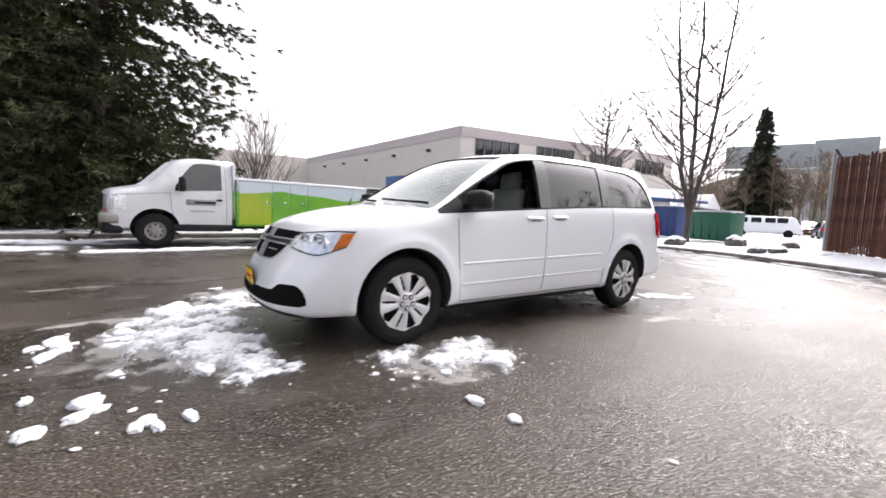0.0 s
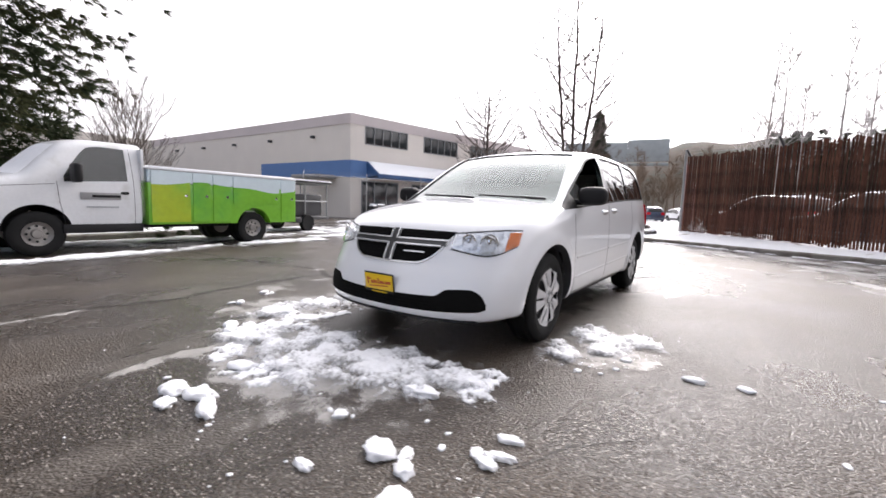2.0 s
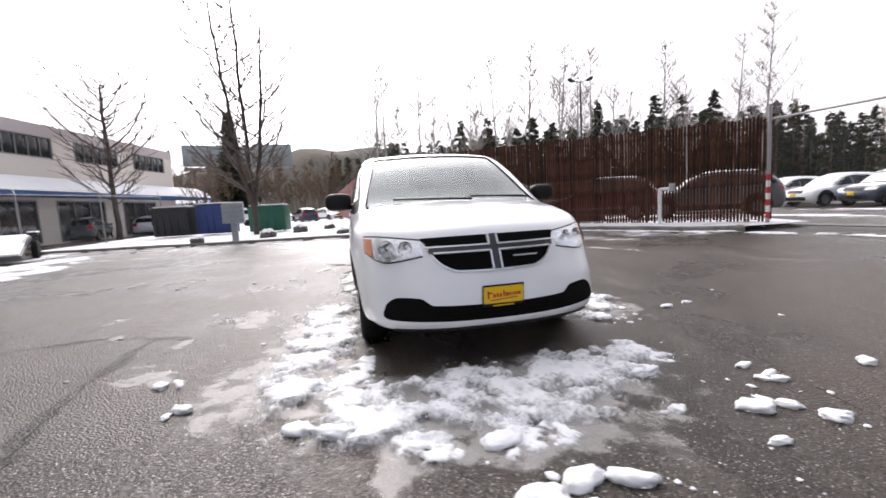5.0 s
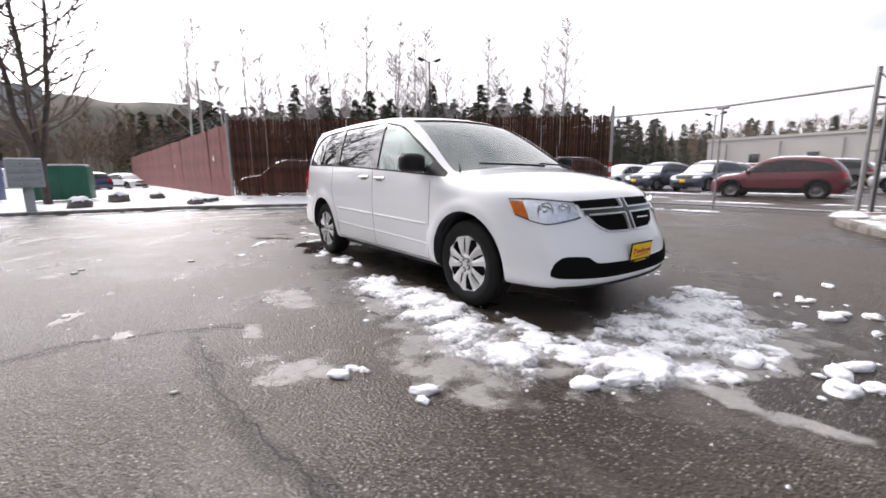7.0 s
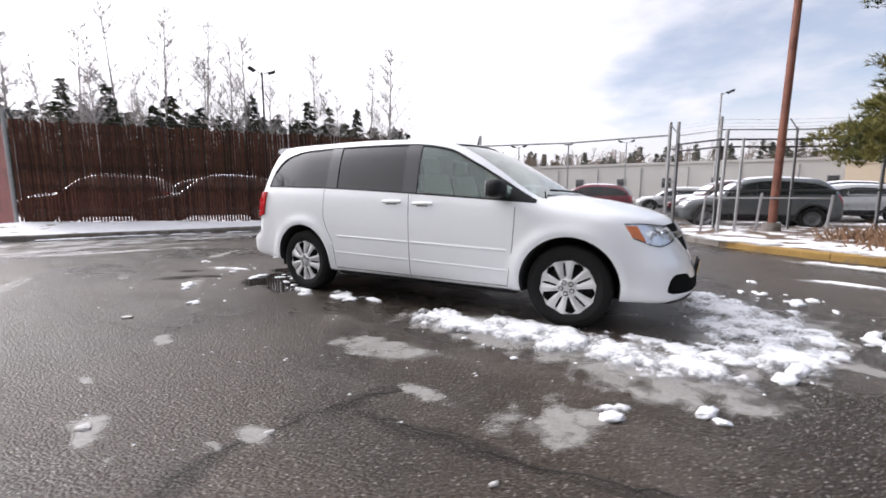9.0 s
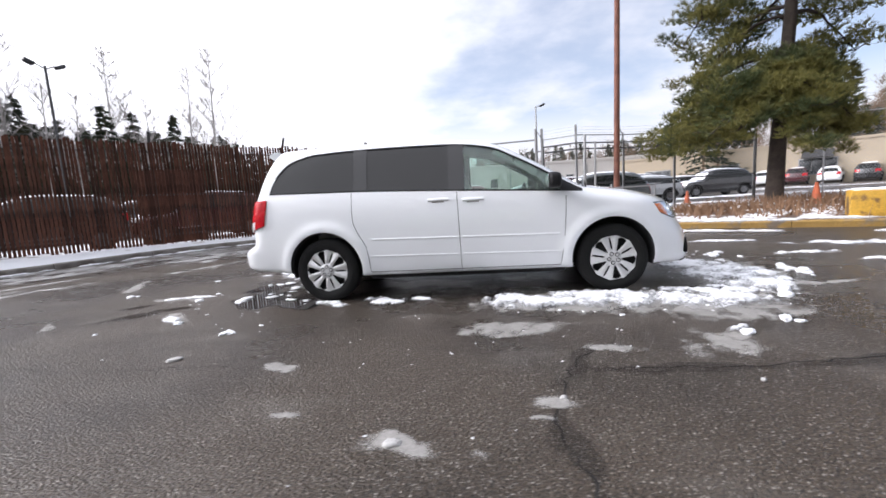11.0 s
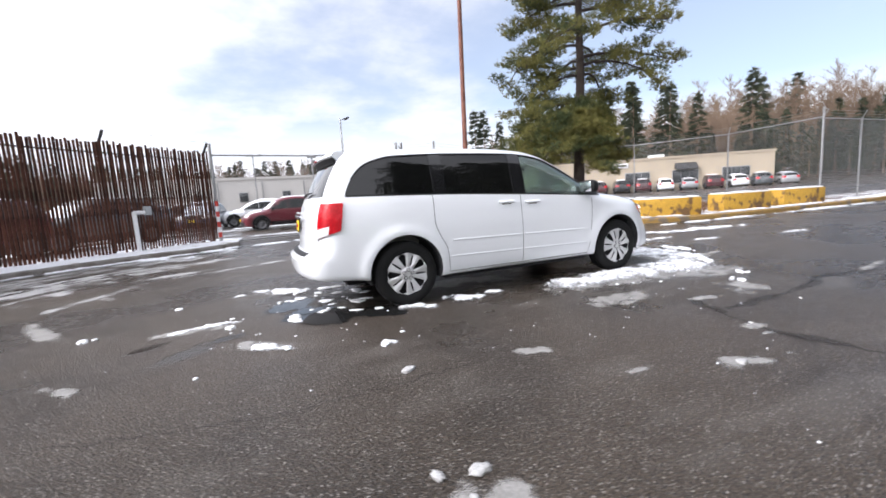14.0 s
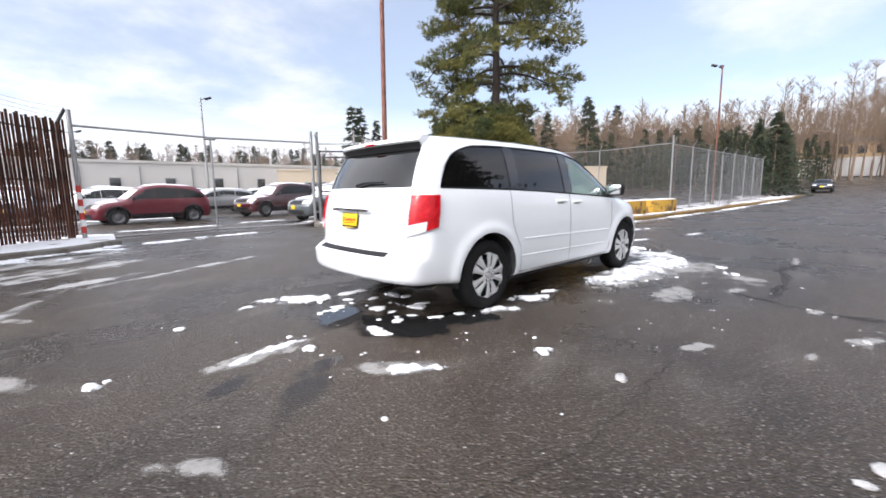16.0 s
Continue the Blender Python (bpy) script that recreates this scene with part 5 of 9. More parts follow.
for _ in range(150):
    i = rs.randint(12, len(kw) - 8)
    t = kw[i + 1] - kw[i - 1]
    n = np.array([t[1], -t[0]]) / np.linalg.norm(t)
    p = kw[i] + n * rs.choice([rs.uniform(0.3, 2.0), rs.uniform(0.3, 2.8), rs.uniform(0.3, 4.2)])
    STREAKS.append((p[0], p[1], rs.uniform(0.4, 1.9), rs.uniform(0.07, 0.24), math.degrees(math.atan2(t[1], t[0]))))
snow_field("slush_streaks", STREAKS, SLUSH_PALE, "tyre-drawn streaks of slush", 0.010, cell=0.05, seed=32, freq=2.6, rough=1.2)
snow_field("slush_streaks", [(-4.1, -4.3, 1.2, 0.12, 150), (-4.8, -2.7, 1.3, 0.14, 150), (-1.4, 1.5, 0.5, 0.1, 0), (-5.2, 0.4, 0.8, 0.12, 120), (-6.2, -4.6, 1.6, 0.2, 140)], SLUSH, "thin old slush on the asphalt", 0.006, cell=0.04, seed=33, freq=3.0, rough=0.8)
snow_field("snow_edge", [(2.3, 8.6, 1.3, 0.35, 100), (3.6, 6.3, 1.5, 0.4, 130), (5.6, 4.7, 1.4, 0.4, 153), (8.3, 3.6, 1.4, 0.25, 155), (10.6, 3.0, 2.0, 0.2, 175), (14.0, 2.75, 2.6, 0.22, 178), (20.0, 2.8, 4.0, 0.4, 180), (28.0, 2.8, 4.5, 0.4, 180), (40.0, 3.0, 7.0, 0.5, 180)], SNOW_CRUST, "snow lying on the kerb and strip", 0.05, cell=0.08, seed=35, freq=2.0, base_z=0.135)
snow_field("snow_edge", [(5.0, 3.9, 1.5, 0.12, 152), (9.6, 2.5, 2.5, 0.15, 175), (14.5, 2.2, 3.0, 0.2, 178), (22.0, 2.0, 5.0, 0.25, 180), (33.0, 2.0, 6.0, 0.3, 180)], SNOW_CRUST, "snow in the gutter", 0.05, cell=0.08, seed=36, freq=2.0)
snow_field("snow_patch", [(-2.0, 13.4, 2.0, 0.3, 0), (1.5, 14.2, 1.6, 0.25, 5), (-6.5, 15.0, 3.0, 0.8, 0), (-7.0, 19.0, 3.0, 0.6, 0), (5.5, 15.5, 2.5, 0.3, 0), (10.5, 16.0, 3.5, 1.2, 0), (14.0, 22.0, 5.0, 1.5, 0), (22.0, 20.0, 6.0, 2.0, 0), (0.0, 11.6, 2.5, 0.15, 3), (24.0, 32.0, 8.0, 2.0, -30), (-2.0, 21.0, 4.0, 0.6, 0)], SNOW_CRUST, "patches of snow across the car lot", 0.04, cell=0.12, seed=38, freq=1.0)


def snow_lump(x, y, r, seed, flat=0.5, stretch=1.0, turn=None, material=SNOW):
    """A broken clod of snow: lumpy, flat beneath, with a worn top."""
    bm = bmesh.new()
    bmesh.ops.create_icosphere(bm, subdivisions=3 if r > 0.035 else 2, radius=1.0)
    rnd = random.Random(seed)
    sx, sy = rnd.uniform(0.85, 1.25) * stretch, rnd.uniform(0.55, 0.95)
    turn = rnd.uniform(0, 6.28) if turn is None else radians(turn)
    for v in bm.verts:
        d = v.co.normalized()
        k = 1 + 0.40 * noise.fractal(d * 1.8 + Vector((seed, 0, 0)), 1.0, 2.0, 3) + 0.14 * noise.noise(d * 5 + Vector((seed, 9, 0)))
        z = d.z * flat * k
        z = flat * 0.75 * (1 - math.exp(-z / (flat * 0.55))) if z > 0 else z
        p = Vector((d.x * sx * k, d.y * sy * k, max(z + 0.30 * flat, -0.02)))
        p.rotate(Euler((0, 0, turn)))
        v.co = p * r
    tagged(part("snow_clod", bm_mesh("snow_clod", bm, angle=120), material, None, m=pose(x, y, 0)), "loose clod of white snow on the asphalt" if material is SNOW else "loose clod of grey sodden snow on the asphalt", "snow", "snow clods")


# x, y, half size, stretch, turn
SLABS = [(3.76, -0.34, 0.072, 1.5, 60), (3.71, -0.15, 0.080, 1.3, 110), (3.76, 0.03, 0.074, 1.4, 60), (3.86, -0.20, 0.055, 1.5, 80), (3.65, -0.25, 0.030, 1.2, 20), (3.47, 0.96, 0.080, 1.2, 70), (3.42, 1.07, 0.036, 1.2, 20), (3.50, 1.13, 0.050, 1.3, 50),
         (3.04, 1.37, 0.044, 1.7, 100), (3.22, 1.30, 0.040, 1.2, 30), (3.26, 1.37, 0.045, 1.2, 80), (3.20, 1.36, 0.030, 1.5, 80), (3.18, 1.40, 0.04, 1.5, 100), (3.36, -0.35, 0.070, 1.6, 95), (3.05, -1.11, 0.08, 1.5, 70), (3.37, 0.59, 0.04, 1.1, 0),
         (2.92, 0.74, 0.07, 1.7, 95), (3.24, 2.07, 0.06, 1.5, 120), (3.73, 0.79, 0.04, 1.4, 90), (3.65, 1.22, 0.06, 1.3, 60), (2.42, -1.30, 0.085, 1.4, 60), (2.50, -1.40, 0.05, 1.3, 40), (2.50, -2.00, 0.055, 1.2, 60), (2.56, -2.06, 0.035, 1.2, 0),
         (2.07, -2.28, 0.05, 1.3, 40), (1.69, 1.98, 0.05, 1.4, 100), (1.64, 2.25, 0.042, 1.4, 80), (1.59, 1.56, 0.04, 1.2, 20), (2.95, -1.30, 0.06, 1.4, 50), (3.40, -0.05, 0.05, 1.3, 0)]
for i, (x, y, r, st, tn) in enumerate(SLABS):
    snow_lump(x, y, r * 1.06, 40 + i, random.uniform(0.42, 0.58), 0.6 + 0.4 * st, tn)
CLODS = [(1.72, -3.02, 0.024), (0.63, -3.20, 0.03), (-0.20, -3.62, 0.04), (-2.13, -2.57, 0.045), (-2.38, -3.68, 0.036), (-2.20, -3.73, 0.045), (-2.30, -3.86, 0.02), (-3.34, -0.66, 0.055), (-3.98, 0.62, 0.05), (-2.12, -1.97, 0.055),
         (-2.85, 0.15, 0.04), (-1.9, -1.75, 0.025), (-3.5, -1.9, 0.025), (-2.86, -1.61, 0.04), (-3.05, -1.42, 0.035), (1.3, 2.9, 0.02), (2.3, 2.6, 0.02), (-4.64, -0.31, 0.04), (-4.55, -0.26, 0.03)]
for i, (x, y, r) in enumerate(CLODS):
    snow_lump(x, y, r, 90 + i, random.uniform(0.35, 0.55), material=SNOW_WET if y < -2.4 else SNOW)
for i in range(90):
    a, d = random.uniform(0, 6.28), random.uniform(0.75, 1.15)
    cx, cy, wx, wy = random.choice([(2.9, -0.15, 0.55, 1.05), (1.4, -1.3, 1.25, 0.42), (1.35, 1.3, 0.6, 0.4), (-2.6, -0.6, 0.9, 0.8), (3.4, 0.4, 0.5, 1.0)])
    x, y = cx + math.cos(a) * d * wx, cy + math.sin(a) * d * wy
    if not (abs(x) < 2.0 and abs(y) < 0.6):
        snow_lump(x, y, random.choice([random.uniform(0.008, 0.018), random.uniform(0.012, 0.03)]), 140 + i, 0.5)
# clods fallen from under the bumper
for i in range(30):
    snow_lump(random.uniform(-2.75, -1.75), random.uniform(-0.85, 0.75), random.uniform(0.03, 0.085), 240 + i, 0.24, random.uniform(1.0, 1.5))


def ice_crumbs():
    """Crumbs of ice strewn over the asphalt."""
    rnd = random.Random(77)
    V, F = [], []
    spots = [(2.7, -0.4, 1.2), (1.4, -1.9, 1.1), (1.2, 1.5, 0.8), (-2.4, -0.6, 1.2), (3.5, 0.4, 1.0), (-0.5, -3.2, 1.8), (-3.6, -1.0, 1.3), (0.5, -2.2, 1.2), (-1.0, -1.5, 1.5)]
    for _ in range(260):
        cx, cy, w = rnd.choice(spots)
        x, y = rnd.gauss(cx, w * 0.6), rnd.gauss(cy, w * 0.6)
        if abs(x) < 2.3 and abs(y) < 0.8:
            continue
        r = rnd.choice([0.003, 0.005, 0.007, 0.010])
        o, a0 = len(V), rnd.uniform(0, 6.28)
        for k in range(5):
            q = r * rnd.uniform(0.6, 1.3)
            V.append((x + q * math.cos(a0 + k * 1.257), y + q * math.sin(a0 + k * 1.257), 0.001))
        V.append((x + rnd.gauss(0, r * 0.2), y, r * 0.8))
        F += [(o + k, o + (k + 1) % 5, o + 5) for k in range(5)]
    tagged(part("ice_crumbs", to_mesh("ice_crumbs", V, F, False), SNOW), "crumbs of ice strewn over the asphalt", "ice", kind="stuff")


ice_crumbs()


# lays meltwater, damp along cracks, and the shade painted under the van
def puddle(blobs, seed, water=WATER):
    snow_field("puddle", blobs, water, "thin dark layer on the asphalt: meltwater, damp, painted van shade", 0.0001, cell=0.03, seed=seed, freq=2.0, category="puddle", kind="")


puddle([(-2.45, -0.45, 0.42, 0.60, 0), (-2.65, -0.1, 0.34, 0.34, 0), (-2.0, -0.95, 0.36, 0.26, -20), (-2.4, -1.0, 0.34, 0.28, 0)], 50)
puddle([(-3.7, -1.35, 0.35, 0.16, 40), (-4.0, -0.9, 0.3, 0.1, 30), (-3.4, -1.0, 0.25, 0.12, 20)], 53, WATER_THIN)


def crack(points, seed, wide=0.0065):
    rnd = random.Random(seed)
    P = smooth_line(points, 0.06)
    V, F = [], []
    t = np.gradient(P, axis=0)
    t /= np.linalg.norm(t, axis=1, keepdims=True)
    for i, (p, d) in enumerate(zip(P, t)):
        n = np.array([-d[1], d[0]])
        j = n * rnd.uniform(-0.03, 0.03)
        w = wide * rnd.uniform(0.3, 1.0)
        V += [(*(p + j + n * w), 0.0025), (*(p + j - n * w), 0.0025)]
        if i:
            a = 2 * i
            F.append((a - 2, a - 1, a + 1, a))
    tagged(part("crack", to_mesh("crack", V, F), TAR), "dark crack across the asphalt", "crack", kind="structure")


TAR = mat("crack_filler", (0.016, 0.014, 0.012), 0.7, vary=0.3)
SEAM = [(1.2, -9.0), (0.95, -6.4), (0.66, -4.0), (0.60, -3.72), (0.57, -3.38), (0.66, -3.05), (0.83, -2.70), (0.98, -2.46)]
SPLIT = [(0.95, -2.84), (1.40, -2.84), (1.83, -2.83), (2.18, -2.79), (2.47, -2.74), (2.80, -2.68), (3.2, -2.70), (3.8, -2.9)]
crack(SEAM, 1, 0.008)
crack(SPLIT, 2, 0.007)
# damp asphalt along the cracks
rs2 = random.Random(12)
for line, seed in ((smooth_line(SEAM, 0.22), 61), (smooth_line(SPLIT, 0.22), 64)):
    puddle([(p[0] + rs2.gauss(0, 0.02), p[1] + rs2.gauss(0, 0.02), rs2.uniform(0.16, 0.26), rs2.uniform(0.03, 0.075), math.degrees(math.atan2(*(q - p)[::-1]))) for p, q in zip(line, line[1:])], seed, DAMP_THIN)
crack([(4.4, 1.25), (3.55, 1.43), (3.1, 1.52), (2.6, 1.9)], 3, 0.004)
crack([(-4.3, -2.45), (-2.9, -2.75), (-1.6, -2.7)], 4, 0.004)


# dark layer under the van: its shade painted in, over damp ground
puddle([(-0.85, -0.55, 0.75, 0.62, 0), (0.15, -0.60, 0.85, 0.60, 4), (0.95, -0.45, 0.60, 0.55, -6), (0.0, 0.35, 1.5, 0.55, 0), (-1.9, -0.2, 0.6, 0.6, 0)], 77, DAMP_SHADE)


# ---- fences, gate and poles ----
def fence_brown():
    ob = thing("fence_brown", "tall fence of narrow rusty brown vertical slats", "fence")
    d = FENCE_B - FENCE_A
    n = int(d.length / 0.083)
    ang = math.degrees(math.atan2(d.y, d.x))
    kinds = []
    for wide in (0.066, 0.062):
        me = bm_mesh("slat", box((wide, 0.018, 2.90), (0, 0, 1.45 + 0.02), 0.004, seg=1), False)
        me.materials.append(SLAT_BROWN)
        kinds.append(me)
    for i in range(n + 1):
        p = FENCE_A + d * (i / n)
        o = part("slat", kinds[0 if i / n < 0.24 else 1], None, ob, "", pose(p.x, p.y, p.z + random.uniform(-0.05, 0.05), random.uniform(-0.3, 0.3), random.uniform(-0.30, 0.30), ang + random.uniform(-4, 4)))
    for z in (0.30, 1.45, 2.65):
        a, b = FENCE_A + Vector((0, 0, z)), FENCE_B + Vector((0, 0, z))
        off = Vector((d.y, -d.x, 0)).normalized() * -0.05
        part("rail", tubes_mesh("rail", [([a + off, b + off], 0.022, 8)]), DARK_METAL, ob)
    for f in (0.004, 0.26, 0.52, 0.78, 0.996):
        p = FENCE_A + d * f + Vector((d.y, -d.x, 0)).normalized() * -0.10
        post = part("post", tubes_mesh("post", [([p, p + Vector((0, 0, 2.85)), p + Vector((0, 0, 2.9)) + Vector((d.y, -d.x, 0)).normalized() * 0.25 + Vector((0, 0, 0.3))], 0.038, 10)]), DARK_METAL, ob)
    for k in range(3):
        w = [FENCE_A + d * t + Vector((d.y, -d.x, 0)).normalized() * (-0.02 + 0.08 * k) + Vector((0, 0, 3.02 + 0.10 * k + 0.03 * math.sin(t * 30 + k))) for t in np.linspace(0, 1, 40)]
        part("barbed_wire", tubes_mesh("barbed_wire", [(w, 0.004, 4)]), WIRE, ob)


def fence_red():
    ob = thing("fence_red", "tall dull red board fence with barbed wire", "fence")
    A, B = Vector((-14.36, 0.14, 0.28)), Vector((-58.0, -2.9, 0.6))
    d = B - A
    n = 37
    ang = math.degrees(math.atan2(d.y, d.x))
    me = bm_mesh("board", box((d.length / n - 0.012, 0.03, 2.85), (0, 0, 1.42), 0.004, seg=1), False)
    me.materials.append(RED_SHEET)
    for i in range(n):
        p = A + d * ((i + 0.5) / n)
        part("board", me, None, ob, "", pose(p.x, p.y, p.z + random.uniform(-0.02, 0.02), random.uniform(-0.6, 0.6), 0, ang))
    part("post", tubes_mesh("post", [([A + Vector((0.1, -0.02, 0)), A + Vector((0.1, -0.02, 3.25))], 0.05, 10)]), GALV, ob)
    for k in range(3):
        w = [A + d * t + Vector((0, -0.08 * k, 3.05 + 0.1 * k + 0.04 * math.sin(40 * t + k))) for t in np.linspace(0, 1, 50)]
        part("barbed_wire", tubes_mesh("barbed_wire", [(w, 0.006, 4)]), WIRE, ob)
    for f, z in ((0.06, 1.9), (0.30, 1.8)):
        p = A + d * f
        part("notice", box((0.16, 0.01, 0.22), (0, 0, 0), 0.002), WHITE_SIGN, ob, "small white notice", pose(p.x + 0.005, p.y - 0.03, z, 0, 0, ang))


def link_mesh(length, height, pitch=0.09, r=0.0030):
    """Chain-link wire between two posts, in the plane x, z."""
    V, F = [], []
    for s in (1, -1):
        k = -height
        while k < length:
            a, b = max(k, 0.0), min(k + height, length)
            z0, z1 = a - k, b - k
            p, q = (Vector((a, 0, z0)), Vector((b, 0, z1))) if s > 0 else (Vector((length - a, 0, z0)), Vector((length - b, 0, z1)))
            if (q - p).length > 0.05:
                o = len(V)
                d = (q - p).normalized()
                u, w = Vector((0, 1, 0)), d.cross(Vector((0, 1, 0)))
                for e in (p, q):
                    V.extend([e + u * r, e + w * r - u * r * 0.5, e - w * r - u * r * 0.5])
                F.extend([(o, o + 1, o + 4, o + 3), (o + 1, o + 2, o + 5, o + 4), (o + 2, o, o + 3, o + 5)])
            k += pitch * 1.414
    return to_mesh("link", V, F, False)


def link_fence(name, label, posts, height, ground=0.1, tall=(), arms=True, top_rail=True, pitch=0.09, wires=True, r=0.0030):
    ob = thing(name, label, "fence")
    for i, (x, y) in enumerate(posts):
        h = height + (0.35 if i in tall else 0.06)
        part("post", tubes_mesh("post", [([(x, y, ground - 0.1), (x, y, ground + h)], 0.038 if i in tall else 0.030, 10)]), GALV, ob)
        if arms and i not in tall:
            part("arm", tubes_mesh("arm", [([(x, y, ground + height), (x - 0.22, y - 0.22, ground + height + 0.28)], 0.016, 6)]), GALV, ob)
    for (x0, y0), (x1, y1) in zip(posts, posts[1:]):
        L, a = math.hypot(x1 - x0, y1 - y0), math.degrees(math.atan2(y1 - y0, x1 - x0))
        part("mesh_panel", link_mesh(L, height - 0.06, pitch, r), WIRE, ob, "", pose(x0, y0, ground + 0.03, 0, 0, a))
        if top_rail:
            part("rail", tubes_mesh("rail", [([(x0, y0, ground + height), (x1, y1, ground + height)], 0.020, 8)]), GALV, ob)
        if wires:
            for k in range(3):
                part("barbed_wire", tubes_mesh("barbed_wire", [([(x0 - 0.07 * k, y0 - 0.07 * k, ground + height + 0.08 + 0.09 * k), (x1 - 0.07 * k, y1 - 0.07 * k, ground + height + 0.08 + 0.09 * k)], 0.004, 4)]), WIRE, ob)
    return ob


def gate():
    ob = thing("sliding_gate", "wide chain-link sliding gate under a steel track", "gate")
    P = [(-4.22, 10.35), (-1.02, 10.72), (2.1, 10.40)]
    for x, y in P:
        part("post", tubes_mesh("post", [([(x, y, 0), (x, y, 3.3 if x != P[1][0] else 2.85)], 0.05 if x != P[1][0] else 0.028, 10)]), GALV, ob)
    part("post", tubes_mesh("post", [([(2.32, 10.42, 0), (2.32, 10.42, 3.3)], 0.05, 10)]), GALV, ob)
    part("track", tubes_mesh("track", [([(-4.2, 10.37, 2.93), (-1.02, 10.73, 2.90), (2.1, 10.42, 2.92)], 0.030, 8)]), GALV, ob)
    part("track_head", box((0.30, 0.08, 0.08), (-1.02, 10.73, 2.86), 0.015), GALV, ob)
    for k, z in enumerate((0.5, 1.0, 1.5, 2.0, 2.5)):
        part("hinge_band", box((0.16, 0.06, 0.05), (2.21, 10.41, z), 0.01), GALV, ob)
    for (x0, y0), (x1, y1) in zip(P, P[1:]):
        L, a = math.hypot(x1 - x0, y1 - y0), math.degrees(math.atan2(y1 - y0, x1 - x0))
        part("mesh_panel", link_mesh(L, 2.7, 0.056, 0.0011), WIRE, ob, "", pose(x0, y0, 0.08, 0, 0, a))
        part("bottom_rail", tubes_mesh("bottom_rail", [([(x0, y0, 0.09), (x1, y1, 0.09)], 0.03, 8)]), GALV, ob)
    for i in range(7):
        part("reflector_band", lathe("reflector_band", [(0.055, 0), (0.055, 0.17)], 14, "z"), REFLECT_RED if i % 2 == 0 else WHITE_SIGN, ob, "", pose(-4.22, 10.35, 0.25 + 0.172 * i))


fence_red()
gate()
link_fence("fence_lot", "galvanised chain-link fence round the car lot", [(2.35, 10.4), (3.35, 9.6), (5.2, 10.6), (7.2, 11.2), (10.2, 11.6)], 2.75, 0.14, tall=(1,), pitch=0.060, r=0.0012)
lot = [(2.35, 10.4), (3.35, 9.6), (5.2, 10.6), (7.2, 11.2), (10.2, 11.6)]
bars = thing("lot_barrier", "dark steel pipe rails along the lot fence", "rail")
for z in (2.62, 2.42, 1.22):
    for (x0, y0), (x1, y1) in zip(lot, lot[1:]):
        part("pipe", tubes_mesh("pipe", [([(x0, y0 - 0.06, z), (x1, y1 - 0.06, z)], 0.026, 8)]), DARK_METAL, bars)
for x, y in lot:
    part("pipe_post", tubes_mesh("pipe_post", [([(x, y - 0.10, 0.05), (x, y - 0.10, 2.66)], 0.026, 8)]), DARK_METAL, bars)
link_fence("fence_corner", "chain-link fence with barbed wire arms", [(10.2, 11.6), (12.8, 11.9), (15.6, 11.2), (17.3, 7.4), (16.2, 3.35)], 3.05, 0.14, tall=(4,), r=0.0036)
link_fence("fence_office", "chain-link fence before the office building", [(-9.4, -17.6), (-12.8, -16.2), (-16.2, -14.8), (-19.6, -13.4), (-23.0, -12.0)], 2.45, 0.12, pitch=0.14, r=0.003)
link_fence("fence_street", "long chain-link fence beside the street", [(16.2, 3.35), (18.8, 3.3), (21.4, 3.3), (24.0, 3.25), (26.6, 3.25), (29.2, 3.2), (31.8, 3.2), (34.4, 3.15)], 3.0, 0.14, pitch=0.11, r=0.005)


def short_barrier_rails():
    """Low pipe rail behind the red pole, with upright pipes."""
    ob = thing("pipe_rail", "low galvanised pipe rail by the lot gate", "rail")
    for x, y, h in ((3.0, 8.9, 1.1), (4.2, 8.8, 1.15), (5.6, 8.9, 1.1)):
        part("post", tubes_mesh("post", [([(x, y, 0.1), (x + 0.08, y, h)], 0.03, 8)]), GALV, ob)
    part("rail", tubes_mesh("rail", [([(3.05, 8.9, 1.02), (5.65, 8.9, 1.02)], 0.022, 8)]), GALV, ob)


short_barrier_rails()
tp = thing("steel_post", "tall leaning galvanised post beside the gate", "post")
part("post", tubes_mesh("post", [([(3.35, 8.45, 0.05), (3.42, 8.60, 2.75)], 0.045, 10)]), GALV, tp)
tp = thing("steel_post", "galvanised post beside the gate", "post")
part("post", tubes_mesh("post", [([(3.75, 8.75, 0.05), (3.80, 8.85, 2.55)], 0.035, 10)]), GALV, tp)


RED_POLE, RED_LEAN = (4.68, 9.66), (0.013, 0.0)


